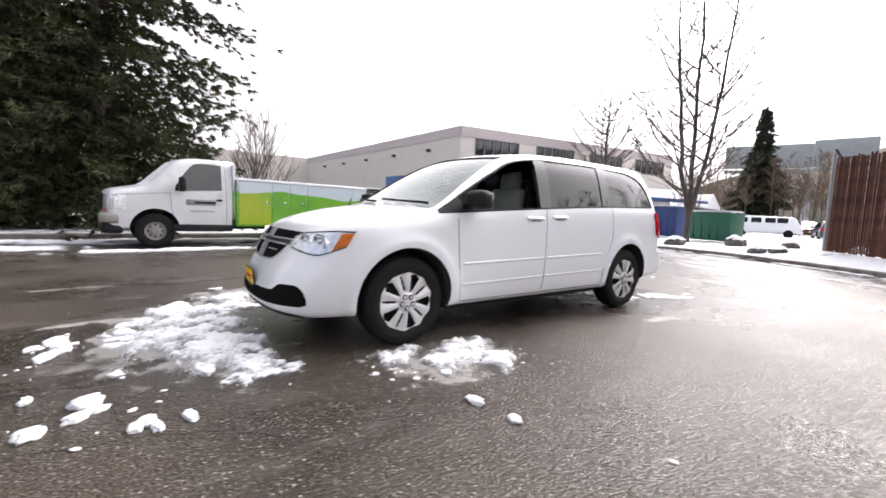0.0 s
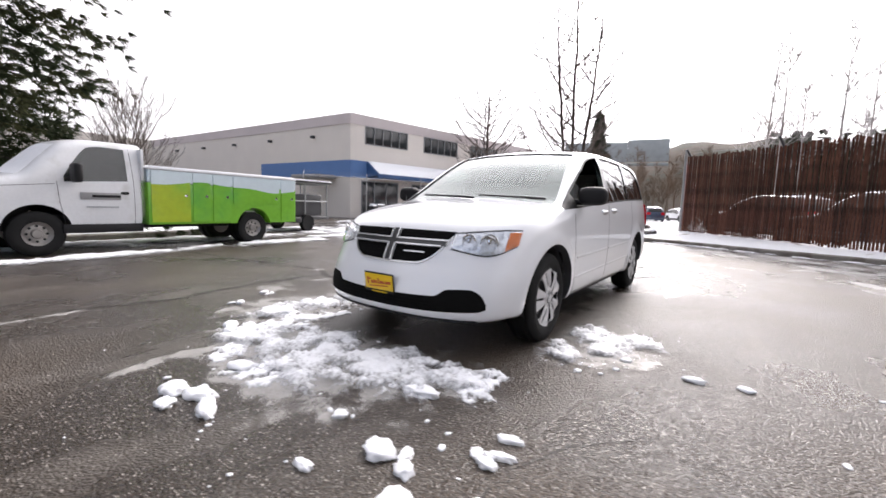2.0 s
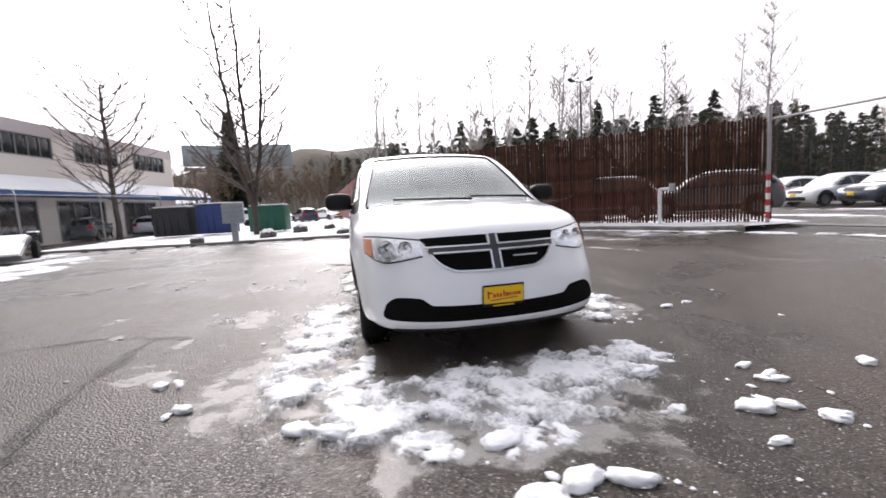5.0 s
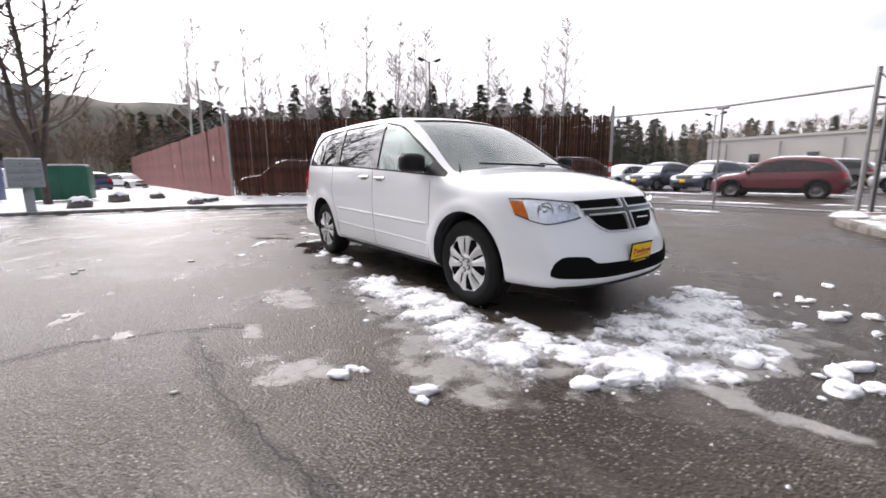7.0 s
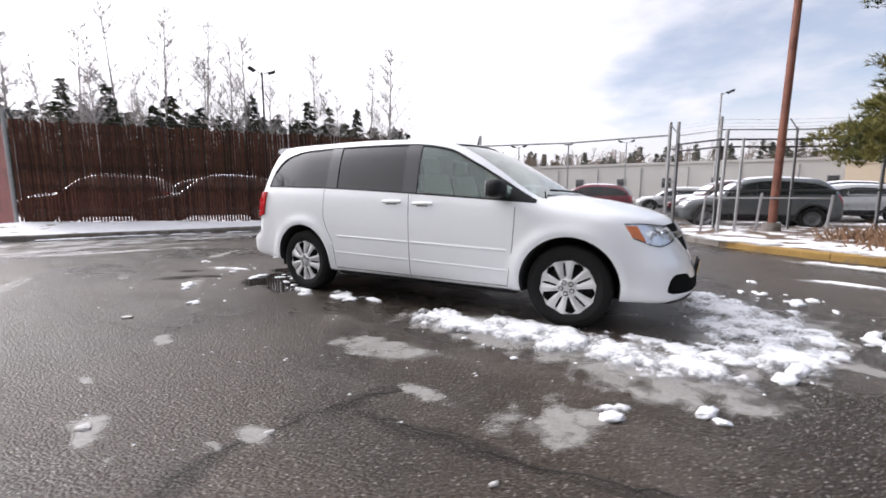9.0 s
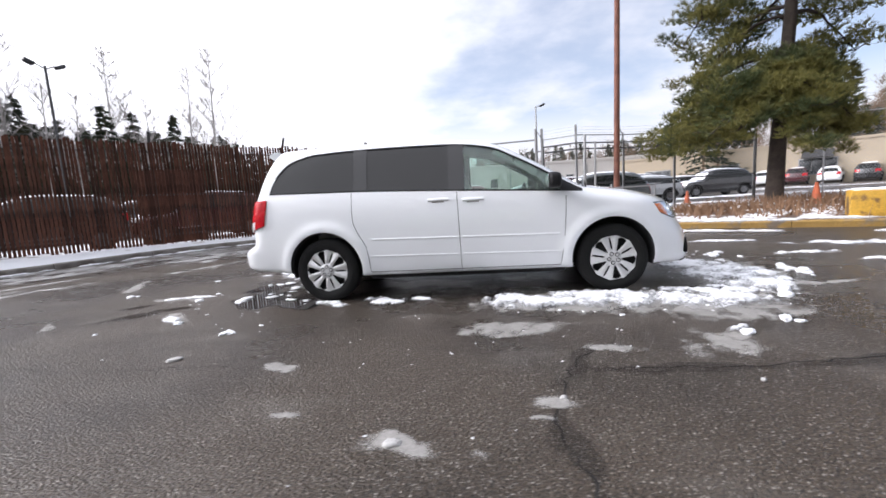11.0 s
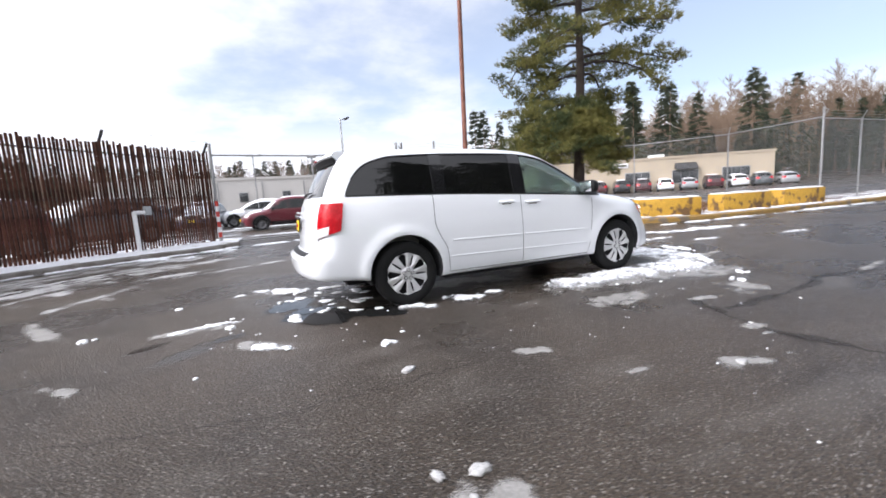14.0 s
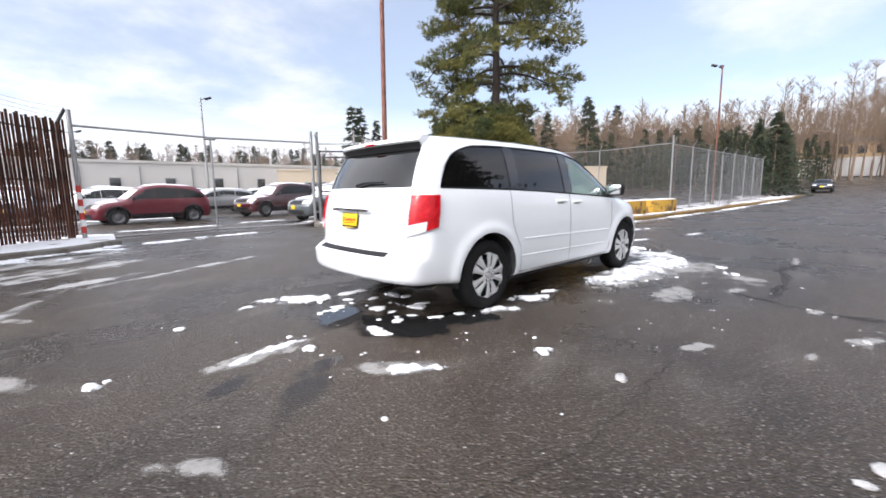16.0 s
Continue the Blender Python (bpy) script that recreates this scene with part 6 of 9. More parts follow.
def lamp_pole(x, y, z, h, material, heads, label, r=0.09, lean=(0, 0), k=1.0):
    ob = thing("lamp_post", label, "lamp post", pose(x, y, z))
    part("pole", tubes_mesh("pole", [([(0, 0, 0), (lean[0] * h / 2, lean[1] * h / 2, h / 2), (lean[0] * h, lean[1] * h, h)], [r, r * 0.85, r * 0.7], 12)]), material, ob)
    part("base", lathe("base", [(0.0, 0.30), (r * 2.0, 0.30), (r * 2.3, 0.0)], 16, "z"), CONCRETE, ob)
    for a, tilt in heads:
        d = Vector((math.cos(radians(a)), math.sin(radians(a)), 0))
        p = Vector((lean[0] * h, lean[1] * h, h))
        arm = part("arm", tubes_mesh("arm", [([p - Vector((0, 0, 0.2)), p + d * 0.45 * k + Vector((0, 0, 0.05))], 0.03 * k, 8)]), DARK_METAL, ob)
        part("lamp_head", join(box((0.50 * k, 0.36 * k, 0.16 * k), (0, 0, 0), 0.04 * k), box((0.42 * k, 0.30 * k, 0.05 * k), (0, 0, -0.09 * k), 0.01 * k)), DARK_METAL, ob, "dark floodlight head", Matrix.Translation(p + d * 0.7 * k + Vector((0, 0, 0.08))) @ pose(0, 0, 0, 0, tilt, a))
    return ob


lamp_pole(*RED_POLE, 0.05, 13.0, RUST_POLE, [], "tall rusty red-brown steel pole", 0.10, RED_LEAN)
lamp_pole(-24.6, 17.0, 0, 10.0, DARK_METAL, [(70, -25), (250, -25)], "grey pole with two floodlights", 0.09)
lamp_pole(5.3, 37.4, 0, 9.3, GALV, [(20, -25)], "grey lamp post in the car lot", 0.10)
lamp_pole(24.4, 3.72, 0.1, 8.0, RUST_POLE, [(20, -20), (110, -20)], "rusty lamp post behind the chain-link fence", 0.055, k=0.6)
lamp_pole(-14.0, 44.0, 0, 6.6, GALV, [(0, -20), (180, -20)], "grey lamp post in the car lot", 0.10)
lamp_pole(-3.0, 52.0, 0, 7.4, GALV, [(0, -20), (180, -20)], "grey lamp post in the car lot", 0.10)


def meter_box():
    ob = thing("keypad_post", "white pipe post with a small grey keypad box", "keypad post", pose(-6.05, 8.42, 0.12, 0, 0, 40))
    part("post", tubes_mesh("post", [([(0, 0, 0), (0, 0, 1.12)], 0.055, 12)]), WHITE_SIGN, ob)
    part("arm", tubes_mesh("arm", [([(0, 0, 1.10), (0.30, 0, 1.10)], 0.05, 12)]), WHITE_SIGN, ob)
    part("keypad_box", box((0.16, 0.14, 0.24), (0.34, 0, 1.14), 0.015), MAIL_GREY, ob)


meter_box()


def block(x0, y0, x1, y1, label):
    a = math.degrees(math.atan2(y1 - y0, x1 - x0))
    L = math.hypot(x1 - x0, y1 - y0)
    ob = thing("road_block", label, "road block", pose((x0 + x1) / 2, (y0 + y1) / 2, 0.12, 0, 0, a), "yellow road blocks")
    part("body", box((L, 0.62, 0.54), (0, 0, 0.29), 0.03), YELLOW_BLOCK, ob)
    for s in (-0.3, 0.3):
        part("lifting_eye", tubes_mesh("lifting_eye", [([(L * s - 0.06, 0, 0.55), (L * s - 0.06, 0, 0.61), (L * s + 0.06, 0, 0.61), (L * s + 0.06, 0, 0.55)], 0.012, 6)]), DARK_METAL, ob)
    bm = box((L * 0.94, 0.56, 0.05), (0, 0, 0.575), 0.02, seg=2)
    bmesh.ops.subdivide_edges(bm, edges=bm.edges[:], cuts=4, use_grid_fill=True)
    for v in bm.verts:
        v.co.z += 0.02 * noise.noise(v.co * 5 + Vector((x0, 0, 0))) if v.co.z > 0.57 else 0
    tagged(part("snow_cap", bm, SNOW, ob), "old snow on top")


block(7.75, 4.25, 9.35, 3.35, "worn yellow concrete road block with snow on top")
block(10.55, 3.55, 12.45, 3.22, "worn yellow concrete road block with snow on top")
block(13.25, 3.28, 15.2, 3.02, "worn yellow concrete road block streaked with grime")


def cone(x, y, z):
    ob = thing("traffic_cone", "faded orange traffic cone in the planting strip", "traffic cone", pose(x, y, z))
    part("cone", lathe("cone", [(0.0, 0.55), (0.03, 0.55), (0.12, 0.04), (0.17, 0.04), (0.17, 0.0)], 18, "z"), CONE_ORANGE, ob)


cone(8.6, 6.3, 0.3)
cone(9.2, 14.6, 0.1)


def dry_tufts():
    V, F = [], []
    rnd = random.Random(5)
    for _ in range(2600):
        t = rnd.random()
        x, y = 5.3 + 7.5 * t + rnd.gauss(0, 0.3), 6.8 - 1.8 * t + rnd.gauss(0, 0.75)
        z = 0.15 + 0.28 * math.exp(-((x - 9.0) / 3.0) ** 2 - ((y - 7.6) / 2.2) ** 2)
        h, a = rnd.uniform(0.08, 0.32), rnd.uniform(0, 6.28)
        o = len(V)
        dx, dy = math.cos(a) * 0.02, math.sin(a) * 0.02
        V += [(x - dx, y - dy, z), (x + dx, y + dy, z), (x + rnd.gauss(0, 0.12), y + rnd.gauss(0, 0.12), z + h)]
        F.append((o, o + 1, o + 2))
    tagged(part("dry_grass", to_mesh("dry_grass", V, F, False), DRY_GRASS), "tufts of dry brown grass in the planting strip", "grass", kind="stuff")


dry_tufts()


def mailbox():
    ob = thing("mailbox_cluster", "grey cluster mailbox on a pedestal, dusted with snow", "mailbox", pose(-13.3, -5.6, 0.13, 0, 0, 8))
    part("pedestal", box((0.20, 0.24, 0.75), (0, 0, 0.37), 0.02), MAIL_GREY, ob)
    part("cabinet", box((0.45, 0.80, 0.80), (0, 0, 1.13), 0.02), MAIL_GREY, ob)
    for r in range(4):
        for c in range(2):
            d = part("door", box((0.012, 0.36, 0.165), (0.228, -0.19 + 0.38 * c, 0.84 + 0.19 * r), 0.004), MAIL_GREY, ob)
            part("lock", box((0.01, 0.03, 0.03), (0.236, -0.06 + 0.38 * c, 0.84 + 0.19 * r), 0.004), DARK_METAL, d)
    part("snow_cap", box((0.44, 0.78, 0.05), (0, 0, 1.555), 0.02), SNOW, ob)


def bin_box(x, y, ang, size, material, label, lid=True):
    ob = thing("dumpster", label, "dumpster", pose(x, y, 0.12, 0, 0, ang))
    L, W, H = size
    bm = box((L, W, H), (0, 0, H / 2 + 0.08), 0.02)
    for v in bm.verts:
        if v.co.z < H / 2:
            v.co.y *= 0.86
    part("body", bm, material, ob)
    for i in range(5):
        part("rib", box((0.06, W * 0.98, H * 0.9), (-L / 2 + L * (i + 0.5) / 5, 0, H / 2 + 0.08), 0.01), material, ob)
    part("rim", box((L + 0.08, W + 0.08, 0.08), (0, 0, H + 0.06), 0.015), material, ob)
    for s in (-1, 1):
        part("lid", box((L / 2 - 0.03, W, 0.05), (s * L / 4, 0, H + 0.12), 0.02, pose(0, 0, 0, 2, 0, 0)), BIN_LID, ob)
    part("snow_cap", box((L * 0.92, W * 0.9, 0.07), (0, 0, H + 0.17), 0.03), SNOW, ob)


mailbox()
bin_box(-20.9, -5.55, 84, (2.0, 1.4, 1.40), GREEN_BIN, "dark green steel dumpster in the snow")
bin_box(-22.4, -8.75, 82, (1.9, 1.4, 1.70), BLUE_BIN, "dark blue bin beside the dumpster")
bin_box(-22.3, -11.0, 82, (2.0, 1.4, 1.6), BIN_LID, "black bin in the snow")


def boulder(x, y, r, seed):
    bm = bmesh.new()
    bmesh.ops.create_icosphere(bm, subdivisions=3, radius=1.0)
    for v in bm.verts:
        d = v.co.normalized()
        k = 1 + 0.35 * noise.fractal(d * 1.3 + Vector((seed, 0, 0)), 1.0, 2.0, 3)
        v.co = Vector((d.x * k * r * 1.25, d.y * k * r, max(d.z * k * r * 0.75 + r * 0.3, -0.05)))
    ob = thing("boulder", "dark boulder with snow on it beside the kerb", "boulder", pose(x, y, 0.12))
    cap = bm.copy()
    part("rock", bm, ROCK, ob)
    for v in cap.verts:
        v.co = v.co * 1.03 + Vector((0, 0, 0.02))
    bmesh.ops.delete(cap, geom=[v for v in cap.verts if v.co.z < r * (0.62 + 0.2 * noise.noise(v.co * 4 / r))], context="VERTS")
    part("snow_cap", cap, SNOW, ob)


for i, (x, y, r) in enumerate(((-14.6, -4.6, 0.34), (-18.0, -3.6, 0.40), (-13.2, -1.3, 0.26), (-13.5, -0.8, 0.28), (-20.0, -2.2, 0.3), (-13.8, -7.2, 0.25))):
    boulder(x, y, r, 3 + i * 4)
fence_brown()


# ---- trees ----
def bare_tree(height, spread, seed, radius, depth=5, lean=0.0, fork=0.30, twig=0.006, splits=(2, 3), up=0.35, stems=1):
    """Trunk and branches of a leafless tree: lists of bars for the trunk and for the limbs."""
    rnd = random.Random(seed)
    trunk, limbs = [], []

    def grow(p, d, length, r, level):
        n = 5 if level == 0 else 4
        pts, rad, dirs = [p.copy()], [r], [d.copy()]
        for i in range(n):
            d = (d + Vector((rnd.gauss(0, 0.11), rnd.gauss(0, 0.11), up * 0.18 + rnd.gauss(0, 0.05)))).normalized()
            p = p + d * (length / n)
            pts.append(p.copy())
            rad.append(max(r * (1 - 0.45 * (i + 1) / n), twig))
            dirs.append(d.copy())
        (trunk if level == 0 else limbs).append((pts, rad, 9 if level == 0 else (6 if level < 3 else 4)))
        if level >= depth:
            return
        k = rnd.randint(*splits) + (2 if level == 0 else 0)
        for j in range(k):
            i = rnd.randint(max(1, n - 3 if level else 1), n)
            a = rnd.uniform(0, 6.28)
            side = Vector((math.cos(a), math.sin(a), 0))
            tilt = rnd.uniform(0.45, 0.95) * spread
            nd = (dirs[i] + side * tilt + Vector((0, 0, up * 0.5))).normalized()
            grow(pts[i], nd, length * rnd.uniform(0.55, 0.8), rad[i] * rnd.uniform(0.5, 0.72), level + 1)
        grow(pts[-1], dirs[-1], length * 0.72, rad[-1], level + 1)
    for s in range(stems):
        d = Vector((math.sin(lean) + (rnd.gauss(0, 0.05) if stems > 1 else 0), rnd.gauss(0, 0.05) if stems > 1 else 0, 1)).normalized()
        grow(Vector((0.12 * s, 0, -0.1)), d, height * fork, radius * (1 if s == 0 else 0.8), 0)
    return trunk, limbs


def plant_bare(x, y, z, label, material=BARK, twigs=TWIGS, turn=0, scale=1.0, **kw):
    ob = thing("bare_tree", label, "tree", pose(x, y, z, 0, 0, turn))
    trunk, limbs = bare_tree(**kw)
    part("trunk", tubes_mesh("trunk", trunk), material, ob)
    part("crown", tubes_mesh("crown", limbs), twigs, ob)
    return ob


def blades(centres, dirs, length, width, rnd, per):
    """Needle sprays: thin triangles about each centre."""
    V, F = [], []
    for c, d in zip(centres, dirs):
        for _ in range(per):
            a = (d + Vector((rnd.gauss(0, 0.5), rnd.gauss(0, 0.5), rnd.gauss(0, 0.32)))).normalized()
            s = a.cross(Vector((rnd.gauss(0, 1), rnd.gauss(0, 1), rnd.gauss(0, 1)))).normalized() * width * rnd.uniform(0.6, 1.3)
            o = len(V)
            L = length * rnd.uniform(0.5, 1.3)
            V += [c - s, c + s, c + a * L]
            F.append((o, o + 1, o + 2))
    return V, F


def fir_parts(height, radius, seed, whorls, per, sprays, length, width, bare=0.06, droop=0.28, power=0.8, loose=0.5, dense=15):
    rnd = random.Random(seed)
    C, D, limbs = [], [], []
    for i in range(whorls):
        t = bare + (1 - bare) * (i + rnd.uniform(-0.3, 0.3)) / whorls
        z = height * t
        R = radius * (1 - t) ** power * rnd.uniform(0.72, 1.12) + 0.12
        for j in range(per):
            a = 2 * math.pi * (j + rnd.uniform(-0.35, 0.35)) / per + i * 1.1
            r = R * rnd.uniform(0.5, 1.2)
            z = height * (t + rnd.uniform(-loose, loose) / whorls)
            out = Vector((math.cos(a), math.sin(a), 0))
            end = out * r + Vector((0, 0, -droop * r + 0.10 * r))
            base = Vector((0, 0, z))
            limbs.append(([base, base + end * 0.5 + Vector((0, 0, 0.04 * r)), base + end], [0.012 * height * (1 - t) * 0.25 + 0.01, 0.012, 0.005], 4))
            n = max(3, int(sprays * r / radius))
            for k in range(n):
                f = (k + rnd.random()) / n
                f = 0.18 + 0.85 * f
                C.append(base + end * f + Vector((rnd.gauss(0, 0.06 * r), rnd.gauss(0, 0.06 * r), rnd.gauss(0, 0.03 * r) + 0.04 * r * math.sin(f * 3.1))))
                D.append((out + Vector((0, 0, -0.45))).normalized())
    for k in range(6):
        C.append(Vector((0, 0, height * (0.94 + 0.01 * k))))
        D.append(Vector((0, 0, 1)))
    V, F = blades(C, D, length, width, rnd, dense)
    return limbs, V, F


def fir(name, x, y, z, label, height, radius, seed, whorls=34, per=8, sprays=11, length=0.45, width=0.05, group="", needles=None, **kw):
    ob = thing(name, label, "tree", pose(x, y, z), group)
    limbs, V, F = fir_parts(height, radius, seed, whorls, per, sprays, length, width, **kw)
    part("trunk", tubes_mesh("trunk", [([(0, 0, -0.1), (0.03, 0, height * 0.5), (0, 0, height * 0.98)], [height * 0.016, height * 0.009, 0.01], 9)] + limbs), BARK, ob)
    part("crown", to_mesh("crown", V, F, False), needles or NEEDLES_FIR, ob)
    return ob


# dark firs beyond the truck
BIG_FIR = fir("fir_tree", 4.4, -13.8, 0.12, "tall dark fir with drooping branches behind the truck", 17.0, 5.0, 1, whorls=27, per=13, sprays=60, length=0.26, width=0.021, group="roadside firs", droop=0.26, power=0.62, loose=0.30, dense=21)
for i, (x, y, s, a) in enumerate(((8.6, -13.4, 0.86, 70), (7.2, -19.0, 1.1, 200), (12.4, -15.0, 1.0, 280))):
    c = copy_thing(BIG_FIR, pose(x, y, 0.12, 0, 0, a))
    c.scale = (s, s, s)


def hedge(x, y, length, ang, height, seed):
    rnd = random.Random(seed)
    C = [Vector((rnd.uniform(-length / 2, length / 2), rnd.gauss(0, 0.35), rnd.uniform(0.1, height) * rnd.uniform(0.6, 1.0))) for _ in range(int(1900 * length / 4))]
    V, F = blades(C, [Vector((rnd.gauss(0, 1), rnd.gauss(0, 1), 0.4)).normalized() for _ in C], 0.22, 0.016, rnd, 14)
    ob = thing("hedge", "dark evergreen undergrowth below the firs", "hedge", pose(x, y, 0.12, 0, 0, ang), kind="stuff")
    part("foliage", to_mesh("foliage", V, F, False), NEEDLES_FIR, ob, kind="stuff")


hedge(5.0, -12.6, 7.4, 4, 3.6, 3)
hedge(10.5, -12.2, 7.0, 4, 3.4, 4)
plant_bare(-0.6, -15.0, 0.12, "bare spreading shrub beside the firs", height=7.0, spread=0.9, seed=21, radius=0.07, depth=4, stems=3, fork=0.28)


def leader_tree(x, y, z, label, height, tops, first, reach, seed, radius, rise_=0.75, full=False, gap=(0.28, 0.52)):
    """Leafless tree: upright leaders with side branches that sweep up, each with twigs."""
    rnd = random.Random(seed)
    ob = thing("bare_tree", label, "tree", pose(x, y, z))
    stems, limbs = [], []
    fork = height * 0.13
    for s, (tx, ty) in enumerate(tops):
        n = 12
        pts = [Vector((0.05 * s, 0.02 * s, -0.1))]
        for i in range(1, n + 1):
            t = i / n
            k = (max(0.0, t - 0.12) / 0.88) ** (0.6 if len(tops) > 2 else 0.8)
            pts.append(Vector((tx * k + rnd.gauss(0, 0.03), ty * k + rnd.gauss(0, 0.03), height * (1 - 0.06 * s) * t)))
        stems.append((pts, [radius * (1.15 if i == 0 else 1) * (0.85 if len(tops) > 1 else 1.0) * (1 - i / n) ** 0.8 + 0.012 for i in range(n + 1)], 9))
        zz, turn = first, rnd.uniform(0, 6.28)
        while zz < height * 0.95:
            t = zz / (height * (1 - 0.06 * s)) * n
            i = min(int(t), n - 1)
            base = pts[i].lerp(pts[i + 1], t - i)
            f = (zz - first) / (height - first)
            L = reach * ((math.sin(math.pi * (0.22 + 0.74 * f)) if full else 1.0 - 0.72 * f)) * rnd.uniform(0.65, 1.15)
            turn += 2.4 + rnd.uniform(-0.4, 0.4)
            out = Vector((math.cos(turn), math.sin(turn), 0))
            q, d, br = base.copy(), (out + Vector((0, 0, 0.55 * rise_))).normalized(), [base.copy()]
            for k in range(6):
                d = (d + Vector((rnd.gauss(0, 0.07), rnd.gauss(0, 0.07), 0.26 * rise_))).normalized()
                q = q + d * (L / 6)
                br.append(q.copy())
            r0 = (0.017 + 0.0080 * L) if not full else (0.020 + 0.0095 * L)
            limbs.append((br, [r0 * (1 - 0.13 * k) for k in range(7)], 6))
            for k in range(1, 7):
                for sgn in (1, -1):
                    if rnd.random() < 0.82:
                        side = Vector((-out.y, out.x, 0)) * sgn * rnd.uniform(0.3, 0.9) + out * 0.6 + Vector((0, 0, rnd.uniform(0.1, 0.9) * (0.4 + rise_)))
                        l2 = L * rnd.uniform(0.20, 0.44) * (1.15 - 0.1 * k)
                        e = br[k] + side.normalized() * l2
                        m_ = br[k].lerp(e, 0.5) + Vector((0, 0, -0.04 * l2))
                        limbs.append(([br[k], m_, e], [r0 * 0.50, r0 * 0.40, 0.012], 4))
                        for w in range(3):
                            g = br[k].lerp(e, rnd.uniform(0.35, 1.0))
                            limbs.append(([g, g + (side.normalized() + Vector((rnd.gauss(0, 0.5), rnd.gauss(0, 0.5), 0.4))) * l2 * 0.42], [0.011, 0.006], 3))
            zz += rnd.uniform(0.16, 0.34) if full else rnd.uniform(*gap)
    part("trunk", tubes_mesh("trunk", stems), BARK, ob)
    part("crown", tubes_mesh("crown", limbs), TWIGS, ob)
    return ob


# bare trees to the west
leader_tree(-18.4, -5.85, 0.12, "tall bare deciduous tree with several leaders beside the dumpster", 14.5, [(0.05, -0.15), (0.50, -1.2), (-0.50, 1.2)], 2.2, 4.5, 31, 0.130, rise_=0.70, gap=(0.40, 0.70))
leader_tree(-26.8, -16.2, 0.12, "bare round-crowned tree before the building", 10.6, [(0.1, 0.05)], 2.2, 4.9, 8, 0.17, rise_=0.65, full=True)
plant_bare(-38.0, -14.0, 0.1, "bare branching tree behind the bins", height=9.0, spread=0.95, seed=15, radius=0.17, depth=5, fork=0.26, up=0.3)
# narrow cedar
fir("cedar_tree", -70.0, -19.3, 0.1, "single narrow dark conifer in the distance", 17.8, 4.4, 6, whorls=40, per=10, sprays=12, length=0.8, width=0.08, power=0.95, droop=0.42, needles=NEEDLES_FAR)


def pine():
    """Open-crowned pine: crooked trunk, long limbs and flat clumps of yellow-green needles."""
    rnd = random.Random(11)
    ob = thing("pine_tree", "tall open-crowned pine with yellow-green needle clumps", "tree", pose(8.10, 7.10, 0.35))
    spine = [Vector((0, 0, -0.1)), Vector((0.12, 0.1, 1.6)), Vector((0.32, 0.25, 3.2)), Vector((0.45, 0.3, 5.2)), Vector((0.40, 0.3, 7.4)), Vector((0.55, 0.4, 9.6)), Vector((0.5, 0.4, 11.6)), Vector((0.55, 0.45, 13.2))]
    rad = [0.23, 0.19, 0.17, 0.145, 0.12, 0.09, 0.055, 0.02]
    bars, C, D = [(spine, rad, 12)], [], []

    def at(z):
        zs = [p.z for p in spine]
        return Vector((np.interp(z, zs, [p.x for p in spine]), np.interp(z, zs, [p.y for p in spine]), z))

    def clump(c, r):
        for _ in range(int(140 * r)):
            v = Vector((rnd.gauss(0, 1), rnd.gauss(0, 1), rnd.gauss(0, 1))).normalized() * rnd.uniform(0.35, 1.0)
            C.append(c + Vector((v.x * r, v.y * r, v.z * r * 0.58)))
            D.append((Vector((v.x, v.y, abs(v.z) * 0.4 + 0.45))).normalized())

    def limb(z, a, L, rise_, r0, down=0.0, bend=-0.05):
        base = at(z)
        out = Vector((math.cos(a), math.sin(a), 0))
        pts, q = [base], base
        for k in range(5):
            q = q + (out * (L / 5)) + Vector((rnd.gauss(0, 0.06), rnd.gauss(0, 0.06), rise_ * L / 5 - bend * k - down))
            pts.append(q)
        bars.append((pts, [r0 * (1 - 0.17 * k) for k in range(6)], 7))
        for f in (0.46, 0.66, 0.84, 1.0):
            for s in (-1, 0, 1):
                i = min(int(f * 5), 4)
                p = pts[i] + (pts[i + 1] - pts[i]) * min(f * 5 - i, 1)
                side = Vector((-out.y, out.x, 0)) * s * L * 0.26 * rnd.uniform(0.5, 1.2)
                tip = p + side + Vector((0, 0, rnd.uniform(-0.25, 0.30)))
                if s:
                    bars.append(([p, (p + tip) / 2 + Vector((0, 0, 0.03)), tip], [r0 * 0.3, r0 * 0.2, 0.008], 5))
                if rnd.random() < 0.92:
                    clump(tip, rnd.uniform(0.24, 0.52) * (0.6 + L * 0.16))
    # big boughs with bare trunk between them
    for z, az, L, up, bend in ((6.3, 118, 2.9, 0.14, 0.16), (6.9, 96, 2.7, 0.14, 0.15), (7.5, 135, 2.6, 0.20, 0.12), (5.2, 124, 2.6, 0.20, 0.17), (5.5, 95, 2.4, 0.22, 0.17), (4.9, 150, 2.0, 0.20, 0.16), (5.3, -50, 2.4, 0.1, 0.12), (5.0, 10, 2.0, 0.1, 0.12), (6.0, 155, 2.1, 0.05, 0.08), (5.6, -40, 3.3, 0.08, 0.08), (6.4, -66, 3.1, 0.12, 0.08),
                              (7.2, -20, 3.0, 0.12, 0.07), (6.0, 25, 2.6, 0.05, 0.07), (6.4, 215, 2.5, 0.08, 0.08), (7.1, 60, 2.4, 0.10, 0.06), (7.6, 255, 2.5, 0.10, 0.07), (7.8, 110, 2.5, 0.18, 0.08), (7.9, -45, 2.9, 0.16, 0.07), (8.0, 180, 2.3, 0.1, 0.07)):
        limb(z, radians(az + rnd.uniform(-6, 6)), L, up, 0.035 + 0.010 * L, 0.0, bend)
    n = 22
    for i in range(n):
        z = 8.2 + 4.8 * i / n
